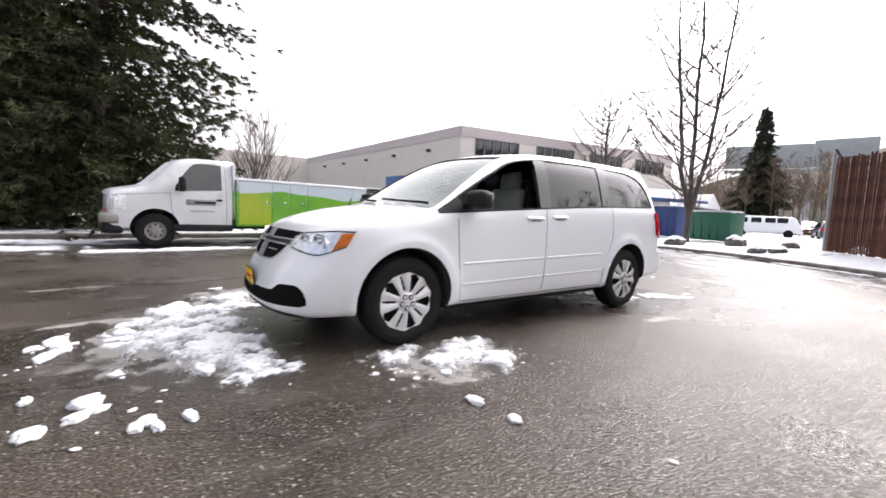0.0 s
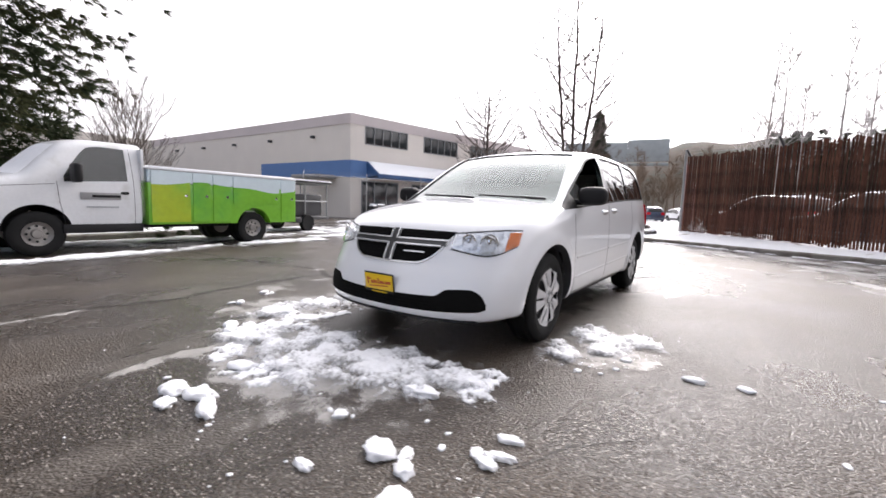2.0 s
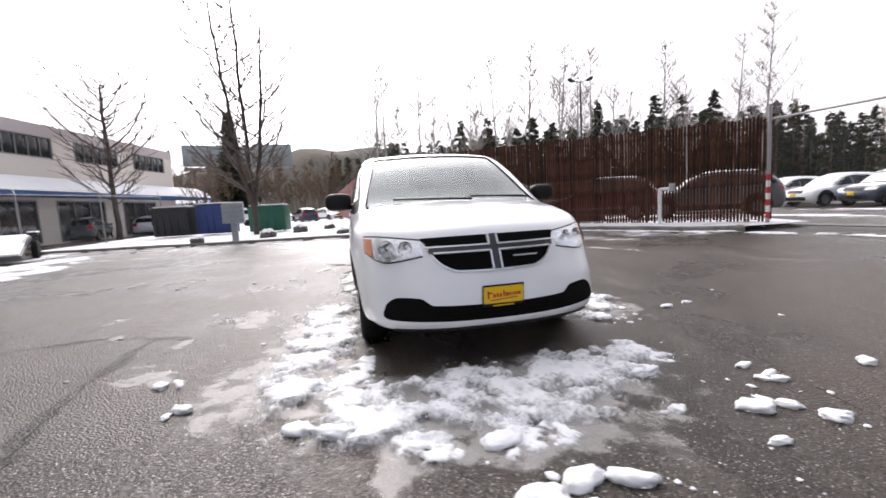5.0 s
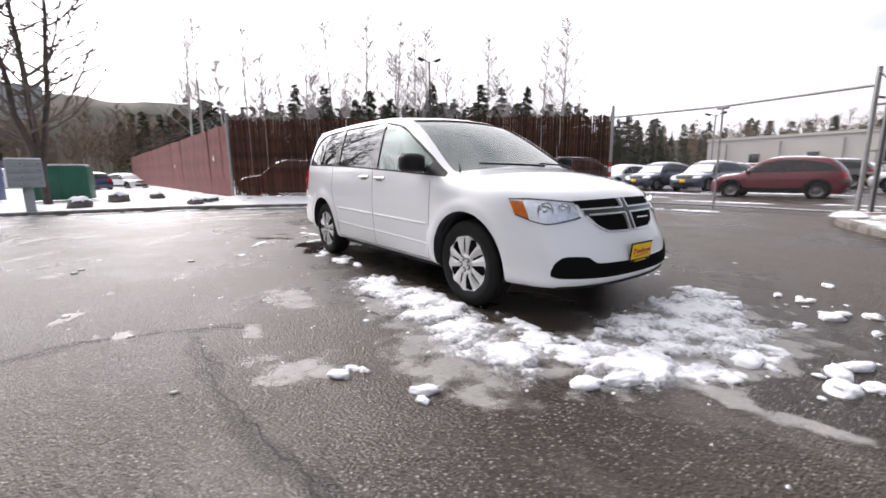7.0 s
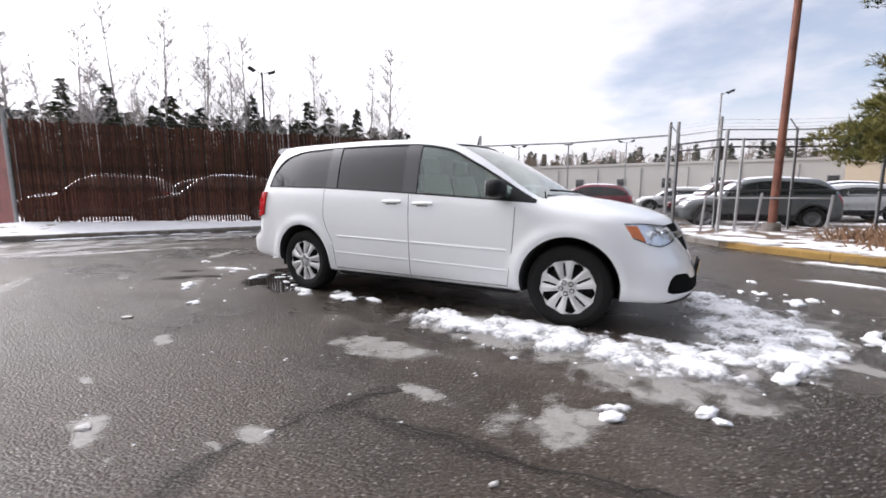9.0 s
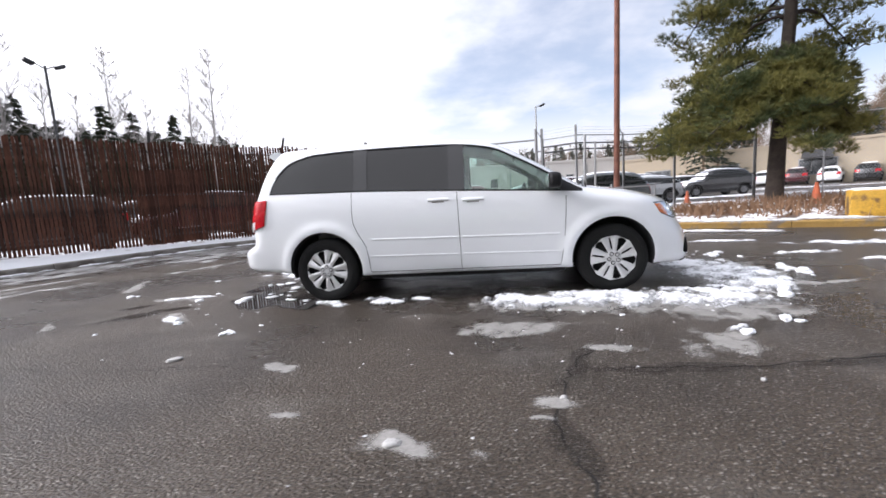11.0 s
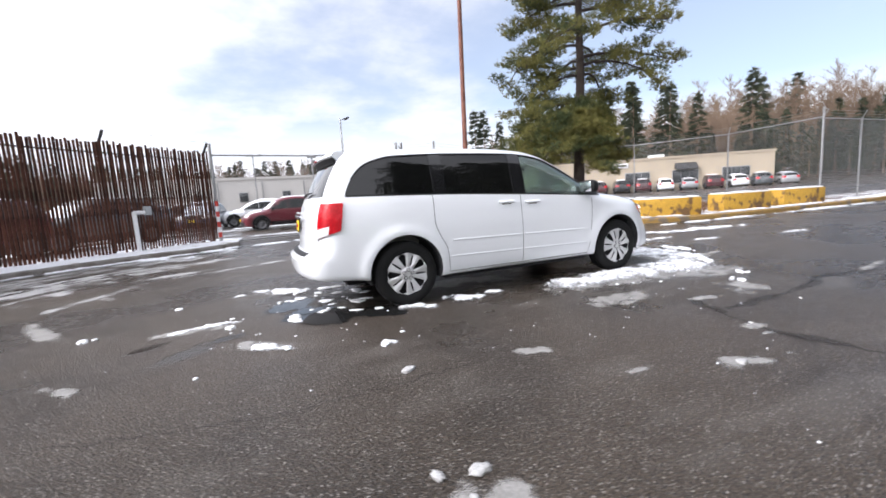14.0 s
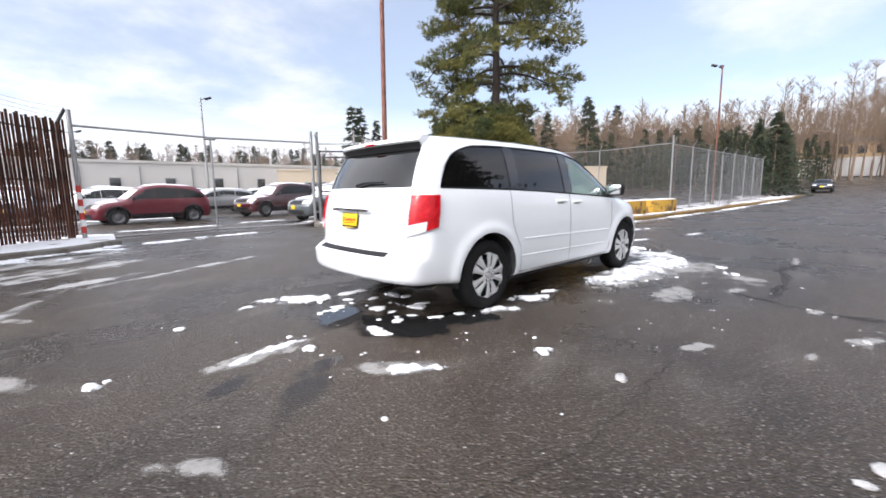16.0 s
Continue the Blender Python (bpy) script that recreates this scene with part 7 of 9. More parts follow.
        a = i * 2.4 + rnd.uniform(-0.3, 0.3)
        limb(z, a, (2.5 + 0.5 * math.cos(a + radians(40))) * (1 - 0.55 * (z - 8.2) / 5.0) * rnd.uniform(0.65, 1.1), rnd.uniform(-0.10, 0.16), 0.035 + 0.025, 0.0, 0.03)
    # dense drooping skirt that reaches furthest towards the yard
    for i in range(38):
        a = radians(i * 137.5 + rnd.uniform(-14, 14))
        k = 0.5 + 0.5 * math.cos(a - radians(113))
        z = 2.6 + 1.7 * rnd.random()
        limb(z, a, (1.3 + 2.2 * k ** 1.5) * rnd.uniform(0.65, 1.1) * (1.10 - 0.20 * (z - 2.6)), rnd.uniform(0.05, 0.25), 0.05, 0.0, rnd.uniform(0.09, 0.17))
    clump(at(13.2), 0.6)
    part("trunk", tubes_mesh("trunk", bars), BARK_PINE, ob)
    V, F = blades(C, D, 0.17, 0.0085, rnd, 11)
    part("crown", to_mesh("crown", V, F, False), NEEDLES_PINE, ob, "yellow-green needle clumps")


pine()


def woods(name, label, trees, seed):
    """Far trees: conifers as tiers of sprays, bare trees as thin stems with twig haze; one mesh for each material."""
    rnd = random.Random(seed)
    fv, ff, tv, tf, bv, bf = [], [], [], [], [], []

    def add(V, F, v, f):
        o = len(V)
        V += v
        F += [tuple(i + o for i in q) for q in f]
    for x, y, z, h, kind in trees:
        at = Vector((x, y, z))
        if kind in "cw":
            R = h * (rnd.uniform(0.14, 0.21) if kind == "c" else rnd.uniform(0.28, 0.34))
            C, D = [], []
            W = 15 if kind == "c" else 22
            for i in range(W):
                for j in range(9 if kind == "c" else 14):
                    t = 0.08 + 0.90 * (i + rnd.random()) / W
                    r = R * (1 - t) ** 0.85 * rnd.uniform(0.5, 1.25)
                    a = rnd.uniform(0, 6.28)
                    o = Vector((math.cos(a), math.sin(a), 0))
                    for f in (0.35, 0.75, 1.0):
                        C.append(at + o * r * f + Vector((0, 0, h * t - 0.2 * r * f)))
                        D.append((o + Vector((0, 0, -0.3))).normalized())
            C.append(at + Vector((0, 0, h * 0.96)))
            D.append(Vector((0, 0, 1)))
            v, f = blades(C, D, h * 0.045, h * 0.0062, rnd, 8)
            add(fv, ff, v, f)
            v, f = tube([at, at + Vector((0, 0, h * 0.95))], [h * 0.012, 0.02], 5)
            add(tv, tf, v, f)
        else:
            V_, F_ = (bv, bf) if kind == "p" else (tv, tf)
            lean = Vector((rnd.gauss(0, 0.035) * h, rnd.gauss(0, 0.035) * h, 0))
            p = [at, at + lean * 0.6 + Vector((0, 0, h * 0.5)), at + lean + Vector((rnd.gauss(0, 0.015) * h, rnd.gauss(0, 0.015) * h, h))]
            v, f = tube(p, [h * 0.0085, h * 0.0058, 0.02], 5)
            add(V_, F_, v, f)
            for _ in range(44 if kind == "p" else 36):
                t = rnd.uniform(0.30, 0.97)
                b = p[1].lerp(p[2], (t - 0.5) * 2) if t > 0.5 else p[0].lerp(p[1], t * 2)
                a = rnd.uniform(0, 6.28)
                L = h * (0.25 if kind == "p" else 0.27) * (1.15 - t) * rnd.uniform(0.5, 1.35)
                e = b + Vector((math.cos(a) * L * 0.82, math.sin(a) * L * 0.82, L * 0.78))
                v, f = tube([b, e], [h * (0.0016 if kind == "p" else 0.0019), 0.012], 3, False)
                add(V_, F_, v, f)
                for _ in range(9):
                    g = b.lerp(e, rnd.uniform(0.25, 1.0))
                    v, f = tube([g, g + Vector((rnd.gauss(0, 0.22) * L, rnd.gauss(0, 0.22) * L, 0.38 * L))], [h * 0.0014, 0.008], 3, False)
                    add(V_, F_, v, f)
    ob = thing(name, label, "trees", kind="stuff")
    if fv:
        part("conifer_crowns", to_mesh("conifer_crowns", fv, ff, False), NEEDLES_FAR, ob, kind="stuff")
    if tv:
        part("stems", to_mesh("stems", tv, tf, False), TWIGS_FAR, ob, kind="stuff")
    if bv:
        part("birch_stems", to_mesh("birch_stems", bv, bf, False), BIRCH_FAR, ob, kind="stuff")


def ring(az0, az1, dist, n, el, kinds, seed, spread=0.12, base=0.0, eye=(0, -2)):
    """Trees round the place: between two bearings, at about a distance and up to an elevation (degrees)."""
    rnd = random.Random(seed)
    out = []
    for i in range(n):
        a = radians(az0 + (az1 - az0) * (i + rnd.random()) / n)
        d = dist * rnd.uniform(1 - spread, 1 + spread)
        h = math.tan(radians(rnd.uniform(*el))) * d + 1.1
        x, y = eye[0] + d * math.cos(a), eye[1] + d * math.sin(a)
        z = base + float(rise(x, y))
        out.append((x, y, z, max(h - z, 3.0), rnd.choice(kinds)))
    return out


woods("far_trees", "tall bare birches and dark conifers beyond the fence", ring(126, 176, 58, 22, (13.0, 21.0), "p", 1) + ring(128, 162, 60, 24, (8.2, 12.6), "c", 2) + ring(123, 160, 74, 110, (7.6, 9.9), "ccccccb", 3) + ring(158, 176, 74, 60, (6.8, 9.6), "cccb", 13) + ring(176, 182, 74, 18, (5.0, 8.0), "bbc", 14), 1)
woods("far_trees", "low distant conifers beyond the car lot", ring(62, 113, 150, 300, (3.6, 5.9), "cbbb", 4) + ring(115.5, 127, 78, 44, (4.2, 7.2), "cccb", 41, eye=(4.4, -2.6)) + [(-26.6, 62.0, 0.0, 6.4, "c")] + ring(38, 68, 110, 50, (3.5, 6.5), "bbc", 5), 2)
woods("far_trees", "brown bare woods and dark conifers on the rising ground", ring(-8, 50, 110, 330, (5.5, 10.2), "b", 7) + ring(-4, 9, 120, 14, (9.0, 12.5), "b", 71) + ring(20, 40, 100, 9, (9.0, 12.5), "cb", 6) + ring(12, 36, 95, 110, (6.5, 10.0), "b", 72) + ring(9, 30, 75, 26, (4.5, 7.8), "c", 8) + ring(4, 22, 88, 34, (3.6, 6.4), "c", 31) + [(46.5, 5.6, 0.0, 6.2, "w"), (50.5, 5.0, 0.0, 8.8, "w"), (54.5, 4.9, 0.1, 7.8, "w"), (53.0, 7.0, 0.1, 8.0, "w"), (47.5, 8.8, 0.0, 6.8, "w")], 3)
woods("far_trees", "dark tall firs behind the tan building", ring(30, 62, 82, 70, (3.5, 8.0), "bcb", 21) + [(44.0, 42.0, 0.0, 15.0, "c"), (47.0, 44.0, 0.0, 16.0, "c"), (50.0, 42.0, 0.0, 14.0, "c"), (53.0, 45.0, 0.0, 17.5, "c"), (57.0, 42.0, 0.0, 16.5, "c"), (55.0, 39.5, 0.0, 16.0, "c"), (48.0, 40.0, 0.0, 15.5, "c"), (40.0, 46.0, 0.0, 13.0, "c"), (62.0, 40.0, 0.0, 15.0, "c"), (66.0, 37.0, 0.0, 17.0, "b"), (69.0, 36.0, 0.0, 18.0, "c"), (24.0, 44.0, 0.0, 12.0, "c"), (26.5, 46.0, 0.0, 12.5, "c"), (29.0, 46.0, 0.0, 11.0, "c")], 4)
woods("far_trees", "bare trees and conifers beyond the western lot", ring(180, 208, 75, 70, (4.0, 8.5), "b", 9) + ring(196, 214, 60, 14, (6.0, 11.0), "b", 10), 5)


def hill(name, az0, az1, dist, el, seed, label):
    rnd = random.Random(seed)
    V, F = [], []
    n, m = 60, 8
    for i in range(n):
        a = radians(az0 + (az1 - az0) * i / (n - 1))
        edge = math.sin(math.pi * i / (n - 1)) ** 0.5
        for j in range(m):
            d = dist * (1 + 0.5 * j / (m - 1))
            h = (math.tan(radians(el)) * d * edge * math.sin(0.5 * math.pi * j / (m - 1))) * (1 + 0.18 * noise.noise((i * 0.13, seed, 0)))
            h += 1.2 * noise.noise((i * 0.9, j * 1.3, seed)) if 0 < j else -2
            V.append((d * math.cos(a), d * math.sin(a), h))
    for i in range(n - 1):
        for j in range(m - 1):
            q = i * m + j
            F.append((q, q + m, q + m + 1, q + 1))
    tagged(part(name, to_mesh(name, V, F, angle=80), HILL), label, "hill", kind="structure")


hill("backdrop_hill", 152, 208, 190, 8.2, 3, "wooded brown hillside in the distance")
hill("backdrop_hill", -14, 62, 170, 6.5, 5, "wooded brown hillside in the distance")
hill("backdrop_hill", 56, 152, 420, 3.6, 7, "low distant wooded ridge")
hill("backdrop_hill", 204, 346, 300, 3.0, 9, "low distant wooded ridge")


# ---- buildings ----
def facade_frame(a, b):
    """A frame at a with x along the wall to b, y into the building, z up."""
    ang = math.degrees(math.atan2(b[1] - a[1], b[0] - a[0]))
    return pose(a[0], a[1], 0, 0, 0, ang), math.hypot(b[0] - a[0], b[1] - a[1])


def add_window(parent, M, x, z, w, h, panes, deep=0.12, name="window"):
    win = new(name)
    win.parent = parent
    win.matrix_basis = M @ pose(x, 0, z)
    part("frame", join(box((w + 0.1, 0.10, 0.07), (w / 2, 0.0, -0.02), 0.01), box((w + 0.1, 0.10, 0.07), (w / 2, 0.0, h + 0.02), 0.01),
                       box((0.07, 0.10, h), (-0.02, 0.0, h / 2), 0.01), box((0.07, 0.10, h), (w + 0.02, 0.0, h / 2), 0.01)), FRAME_GREY, win)
    for k in range(panes):
        part("pane", box((w / panes - 0.05, 0.02, h - 0.04), (w * (k + 0.5) / panes, 0.03, h / 2), 0.004), WINDOW_DARK, win)
    for k in range(1, panes):
        part("mullion", box((0.06, 0.07, h), (w * k / panes, 0.0, h / 2), 0.008), FRAME_GREY, win)


def office():
    ob = thing("office_building", "two-storey cream commercial building with a blue band and awning", "building")
    A, B, C = (-16.2, -21.5), (-40.0, -17.35), (-14.9, -54.0)
    M, L = facade_frame(A, B)          # street front; its outside is on the right-hand side of the direction
    # street front: mirrored so that the wall's outside is local -y
    n = Vector((-(B[1] - A[1]), B[0] - A[0], 0)).normalized()
    into = 1 if n.y < 0 else -1
    H = 7.6
    openings = [(1.3 + 5.85 * k, 5.55, 4.0, 1.25) for k in range(4)]
    shops = [(1.0, 0.15, 3.4, 2.6), (5.9, 0.15, 3.6, 2.6), (11.0, 0.15, 4.0, 2.6), (17.0, 0.15, 4.0, 2.6)]

    def wall(name, M2, length, bands, holes, x_from=0.0):
        """A wall with openings, cut out of bands of colour between heights."""
        for z0, z1, material, proud in bands:
            cuts = [h for h in holes if h[1] < z1 and h[1] + h[3] > z0 and h[0] + h[2] > x_from and h[0] < length]
            xs = sorted({x_from, length, *[h[0] for h in cuts], *[h[0] + h[2] for h in cuts]})
            for x0, x1 in zip(xs, xs[1:]):
                mid = (x0 + x1) / 2
                hole = [h for h in cuts if h[0] < mid < h[0] + h[2]]
                spans = [(z0, z1)] if not hole else [(z0, max(z0, hole[0][1])), (min(z1, hole[0][1] + hole[0][3]), z1)]
                for s0, s1 in spans:
                    if s1 - s0 > 0.02:
                        part(name, box((x1 - x0, 0.30 + proud, s1 - s0), (mid, into * (0.15 - proud / 2), (s0 + s1) / 2)), material, ob, "", M2)
    bands = [(0.0, 3.0, CREAM, 0.0), (3.0, 4.25, BLUE_BAND, 0.02), (4.25, 6.85, CREAM, 0.0), (6.85, H, CREAM_TOP, 0.06)]
    wall("wall", M, L, bands, openings + shops)
    for x, z, w, h in openings:
        add_window(ob, M, x, z, w, h, 5)
    for x, z, w, h in shops:
        add_window(ob, M, x, z, w, h, 3, name="shop_window")
    M3, L3 = facade_frame(A, C)
    save = into
    into = 1 if save == -1 else -1
    wall("wall", M3, 11.0, bands, [(7.0, 0.1, 3.0, 2.6)])
    wall("wall", M3, L3, [(0.0, 6.85, CREAM, 0.0), (6.85, H, CREAM_TOP, 0.06)], [(16.0, 0.1, 3.0, 2.6)], 11.0)
    for x in (7.0, 16.0):
        add_window(ob, M3, x, 0.1, 3.0, 2.6, 2, name="shop_window")
    for x in (4.0, 9.5, 15.0, 20.5, 26.0):
        part("wall_lamp", box((0.3, 0.3, 0.2), (x, -into * 0.15, 6.1), 0.03), DARK_METAL, ob, "", M3)
    into = save
    # roof and inside floor plate
    V = [(*A, H - 0.5), (*B, H - 0.5), (B[0] + C[0] - A[0], B[1] + C[1] - A[1], H - 0.5), (*C, H - 0.5)]
    part("roof", prism([(p[0], p[1]) for p in V], "z", H - 0.7, H - 0.5), CREAM_TOP, ob)
    part("upper_floor", prism([(p[0] * 0.995 + V[2][0] * 0.005, p[1] * 0.995 + V[2][1] * 0.005) for p in V], "z", 3.2, 3.4), FRAME_GREY, ob)
    part("back_wall", box((L - 1, 0.2, H - 1), (L / 2, into * 7.0, (H - 1) / 2)), FRAME_GREY, ob, "", M)
    part("wing_wall", box((26, 12, H), (C[0] + 12.9, C[1] - 5.8, H / 2)), CREAM, ob)
    # sloping awning with snow on it
    aw = new("awning")
    aw.parent = ob
    aw.matrix_basis = M
    x0, x1, o = 1.4, 28.0, -into
    prof = [(0.0, 4.25), (o * 1.55, 3.25), (o * 1.55, 3.0), (o * 1.50, 3.0), (o * 1.50, 3.18), (0.0, 3.05)]
    part("awning_cloth", prism(prof, "x", x0, x1), BLUE_AWNING, aw)
    part("awning_snow", prism([(o * 0.10, 4.23), (o * 0.10, 4.28), (o * 1.50, 3.37), (o * 1.54, 3.28)], "x", x0 + 0.1, x1 - 0.1), SNOW, aw, "snow on the awning")
    # entrance canopy at the corner of the side wall
    part("flat_canopy", box((3.2, 1.6, 0.25), (3.0, into * 0.9, 3.0), 0.02), FRAME_GREY, ob, "", M3)


office()


def warehouse():
    ob = thing("warehouse", "long low white warehouse beyond the car lot", "building")
    part("wall", join(box((75.5, 14, 5.5), (14.25, 74, 2.75)), box((75.8, 14.3, 0.35), (14.25, 74, 5.6))), WAREHOUSE, ob)
    for i in range(11):
        w = new("window")
        w.parent = ob
        w.matrix_basis = pose(-17.5 + i * 6.3, 66.96, 2.7)
        part("frame", box((1.3, 0.12, 1.5), (0, 0, 0), 0.02), FRAME_GREY, w)
        part("pane", box((1.1, 0.06, 1.3), (0, -0.05, 0), 0.01), WINDOW_DARK, w)
    for i in range(12):
        part("downpipe", box((0.15, 0.12, 5.0), (-21 + i * 6.3, 66.93, 2.5), 0.02), FRAME_GREY, ob)


warehouse()


def tan_building():
    ob = thing("tan_building", "long low tan block building with awnings and a white sign", "building", pose(53.5, 24.5, 0, 0, 0, 141))
    L = 46
    part("wall", box((L, 16, 4.1), (L / 2, -8.0, 2.05)), TAN_WALL, ob)
    part("coping", box((L + 0.2, 16.2, 0.25), (L / 2, -8.0, 4.15)), TAN_WALL, ob)
    for x in (4, 9.5, 15, 26, 34, 41):
        w = new("window")
        w.parent = ob
        w.matrix_basis = pose(x, 0.02, 1.7)
        part("frame", box((3.0, 0.12, 1.7), (0, 0, 0), 0.02), FRAME_GREY, w)
        for k in (-1, 0, 1):
            part("pane", box((0.9, 0.06, 1.5), (k * 0.95, 0.05, 0), 0.01), WINDOW_DARK, w)
    for x in (9.5, 26):
        part("awning", prism([(0.0, 3.4), (1.1, 2.6), (1.05, 2.55), (0.0, 2.7)], "x", x - 1.2, x + 1.2), DARK_METAL, ob)
    s = part("sign", box((3.0, 0.12, 0.6), (17.6, 0.08, 3.5), 0.02), WHITE_SIGN, ob, "white sign with dark lettering as bars")
    part("lettering_bar", box((2.2, 0.04, 0.20), (17.4, 0.16, 3.5), 0.01), DARK_METAL, s)
    part("roof_unit", box((1.8, 1.4, 0.6), (12, -4, 4.5), 0.05), WHITE_SIGN, ob)


tan_building()


def far_house():
    """Timber-framed house under construction on the rise."""
    x, y = 118.0, 4.0
    ob = thing("far_house", "house frame of raw timber under construction", "building", pose(x, y, float(rise(x, y))))
    part("wall", box((9, 14, 3.0), (0, 0, 5.2)), TIMBER, ob)
    part("upper_wall", box((8, 8, 2.6), (0, -5, 8.0)), TIMBER, ob)
    part("base_wall", box((9.2, 14.2, 3.7), (0, 0, 1.85)), WAREHOUSE, ob)
    for k in range(5):
        w = new("window")
        w.parent = ob
        w.matrix_basis = pose(-4.6, -5.5 + 2.7 * k, 5.2)
        part("pane", box((0.12, 1.4, 1.6), (0, 0, 0), 0.02), WINDOW_DARK, w)
    part("roof", prism([(-7.4, 6.75), (0, 8.4), (7.4, 6.75), (7.4, 6.6), (-7.4, 6.6)], "x", -4.8, 4.8), FRAME_GREY, ob)


far_house()


def billboard(x, y, ang, w, h, z, column):
    ob = thing("billboard", "grey back of a large roadside billboard on a steel column", "billboard", pose(x, y, 0, 0, 0, ang))
    part("panel", box((w, 0.5, h), (0, 0, z + h / 2), 0.03), BILLBOARD, ob)
    n = int(w / 1.3)
    for i in range(n):
        part("rib", box((0.18, 0.5, h + 0.3), (-w / 2 + w * (i + 0.5) / n, 0.45, z + h / 2), 0.02), FRAME_GREY, ob)
    for f in (0.1, 0.5, 0.9):
        part("stringer", box((w, 0.3, 0.25), (0, 0.8, z + h * f), 0.02), FRAME_GREY, ob)
    part("catwalk", box((w, 1.6, 0.2), (0, 0.6, z - 0.5), 0.02), DARK_METAL, ob)
    part("beam", box((w, 0.9, 0.9), (0, 0.0, z - 0.9), 0.05), BILLBOARD, ob)
    if column is not None:
        part("column", tubes_mesh("column", [([(column, 0, 0), (column, 0, z - 0.5)], 0.95, 16)]), WAREHOUSE, ob)


billboard(-139.7, -40.0, 107, 19.6, 6.4, 17.2, 9.4)
billboard(-143.7, -24.6, 101, 12.2, 7.0, 17.3, None)


def shed(x, y, ang):
    ob = thing("shed", "dark low building with a snowy roof behind the lot", "building", pose(x, y, 0, 0, 0, ang))
    part("wall", box((16, 8, 3.0), (0, 0, 1.5)), FRAME_GREY, ob)
    part("roof", prism([(-4.5, 3.0), (0, 4.6), (4.5, 3.0), (4.5, 2.8), (-4.5, 2.8)], "x", -8.5, 8.5), SNOW, ob)
    for k in range(4):
        part("window", box((1.6, 0.1, 1.2), (-6 + 4 * k, 4.03, 1.6), 0.02), WINDOW_DARK, ob)


shed(-52.0, -27.0, 100)


# ---- parked vehicles ----
WHEEL_SMALL = lathe("tyre", [(0.21, -0.09), (0.27, -0.11), (0.33, -0.10), (0.352, -0.07), (0.352, 0.07), (0.33, 0.10), (0.27, 0.11), (0.21, 0.09)], 30)
RIM_SMALL = lathe("rim", [(0.0, 0.07), (0.06, 0.085), (0.12, 0.05), (0.19, 0.07), (0.215, 0.095), (0.215, -0.09), (0.0, -0.09)], 20)


def suv_shell(L, W, H, hood, nose):
    """A crossover body: L long, 2W wide, H high, nose towards +x."""
    h = L / 2
    top = curve((-h - 0.3, H * 0.84), (-h + 0.35, H * 0.93), (-0.9, H * 0.985), (-0.3, H), (0.15, H * 0.98), (0.45, H * 0.93), (1.05, hood + 0.12), (1.2, hood + 0.03), (h - 0.5, hood - 0.06), (h - 0.12, hood - 0.18), (h + 0.2, hood - 0.5))
    side = curve((0.2, W * 0.92), (0.45, W * 0.985), (0.75, W), (hood, W * 0.965), (hood + 0.1, W * 0.94), (H - 0.15, W * 0.74), (H + 0.1, W * 0.62))
    front = curve((0.2, h - 0.10), (0.45, h), (0.65, h), (hood - 0.1, h - 0.10), (H, h - 0.4))
    back = curve((0.2, -h + 0.12), (0.45, -h), (0.7, -h), (hood + 0.05, -h + 0.10), (H - 0.1, -h + 0.55), (H + 0.2, -h + 0.85))

    def f(x, y, z):
        a = np.abs(y)
        xs = x + 0.16 * a * a
        sl = (top(xs + 0.02) - top(xs - 0.02)) / 0.04
        r = smax((z - top(xs) + 0.05 * a * a) / np.sqrt(1 + sl ** 2), a - side(z) * (1 - 0.05 * np.clip((np.abs(x) - h + 0.9) / 0.9, 0, 1) ** 2), 0.14)
        r = smax(r, (x - front(z) + 0.22 * a ** 2 + 0.10 * a ** 4) / 1.1, 0.14)
        r = smax(r, (back(z) + 0.12 * a ** 2 + 0.12 * a ** 4 - x) / 1.1, 0.12)
        return smax(r, 0.26 - z, 0.05)
    return Shell(f)


def flank_place(S, x, s, z):
    return Vector(S.meet(np.array([[x, s * 1.4, z]]), np.array([[x, s * 0.3, z]]))[0])


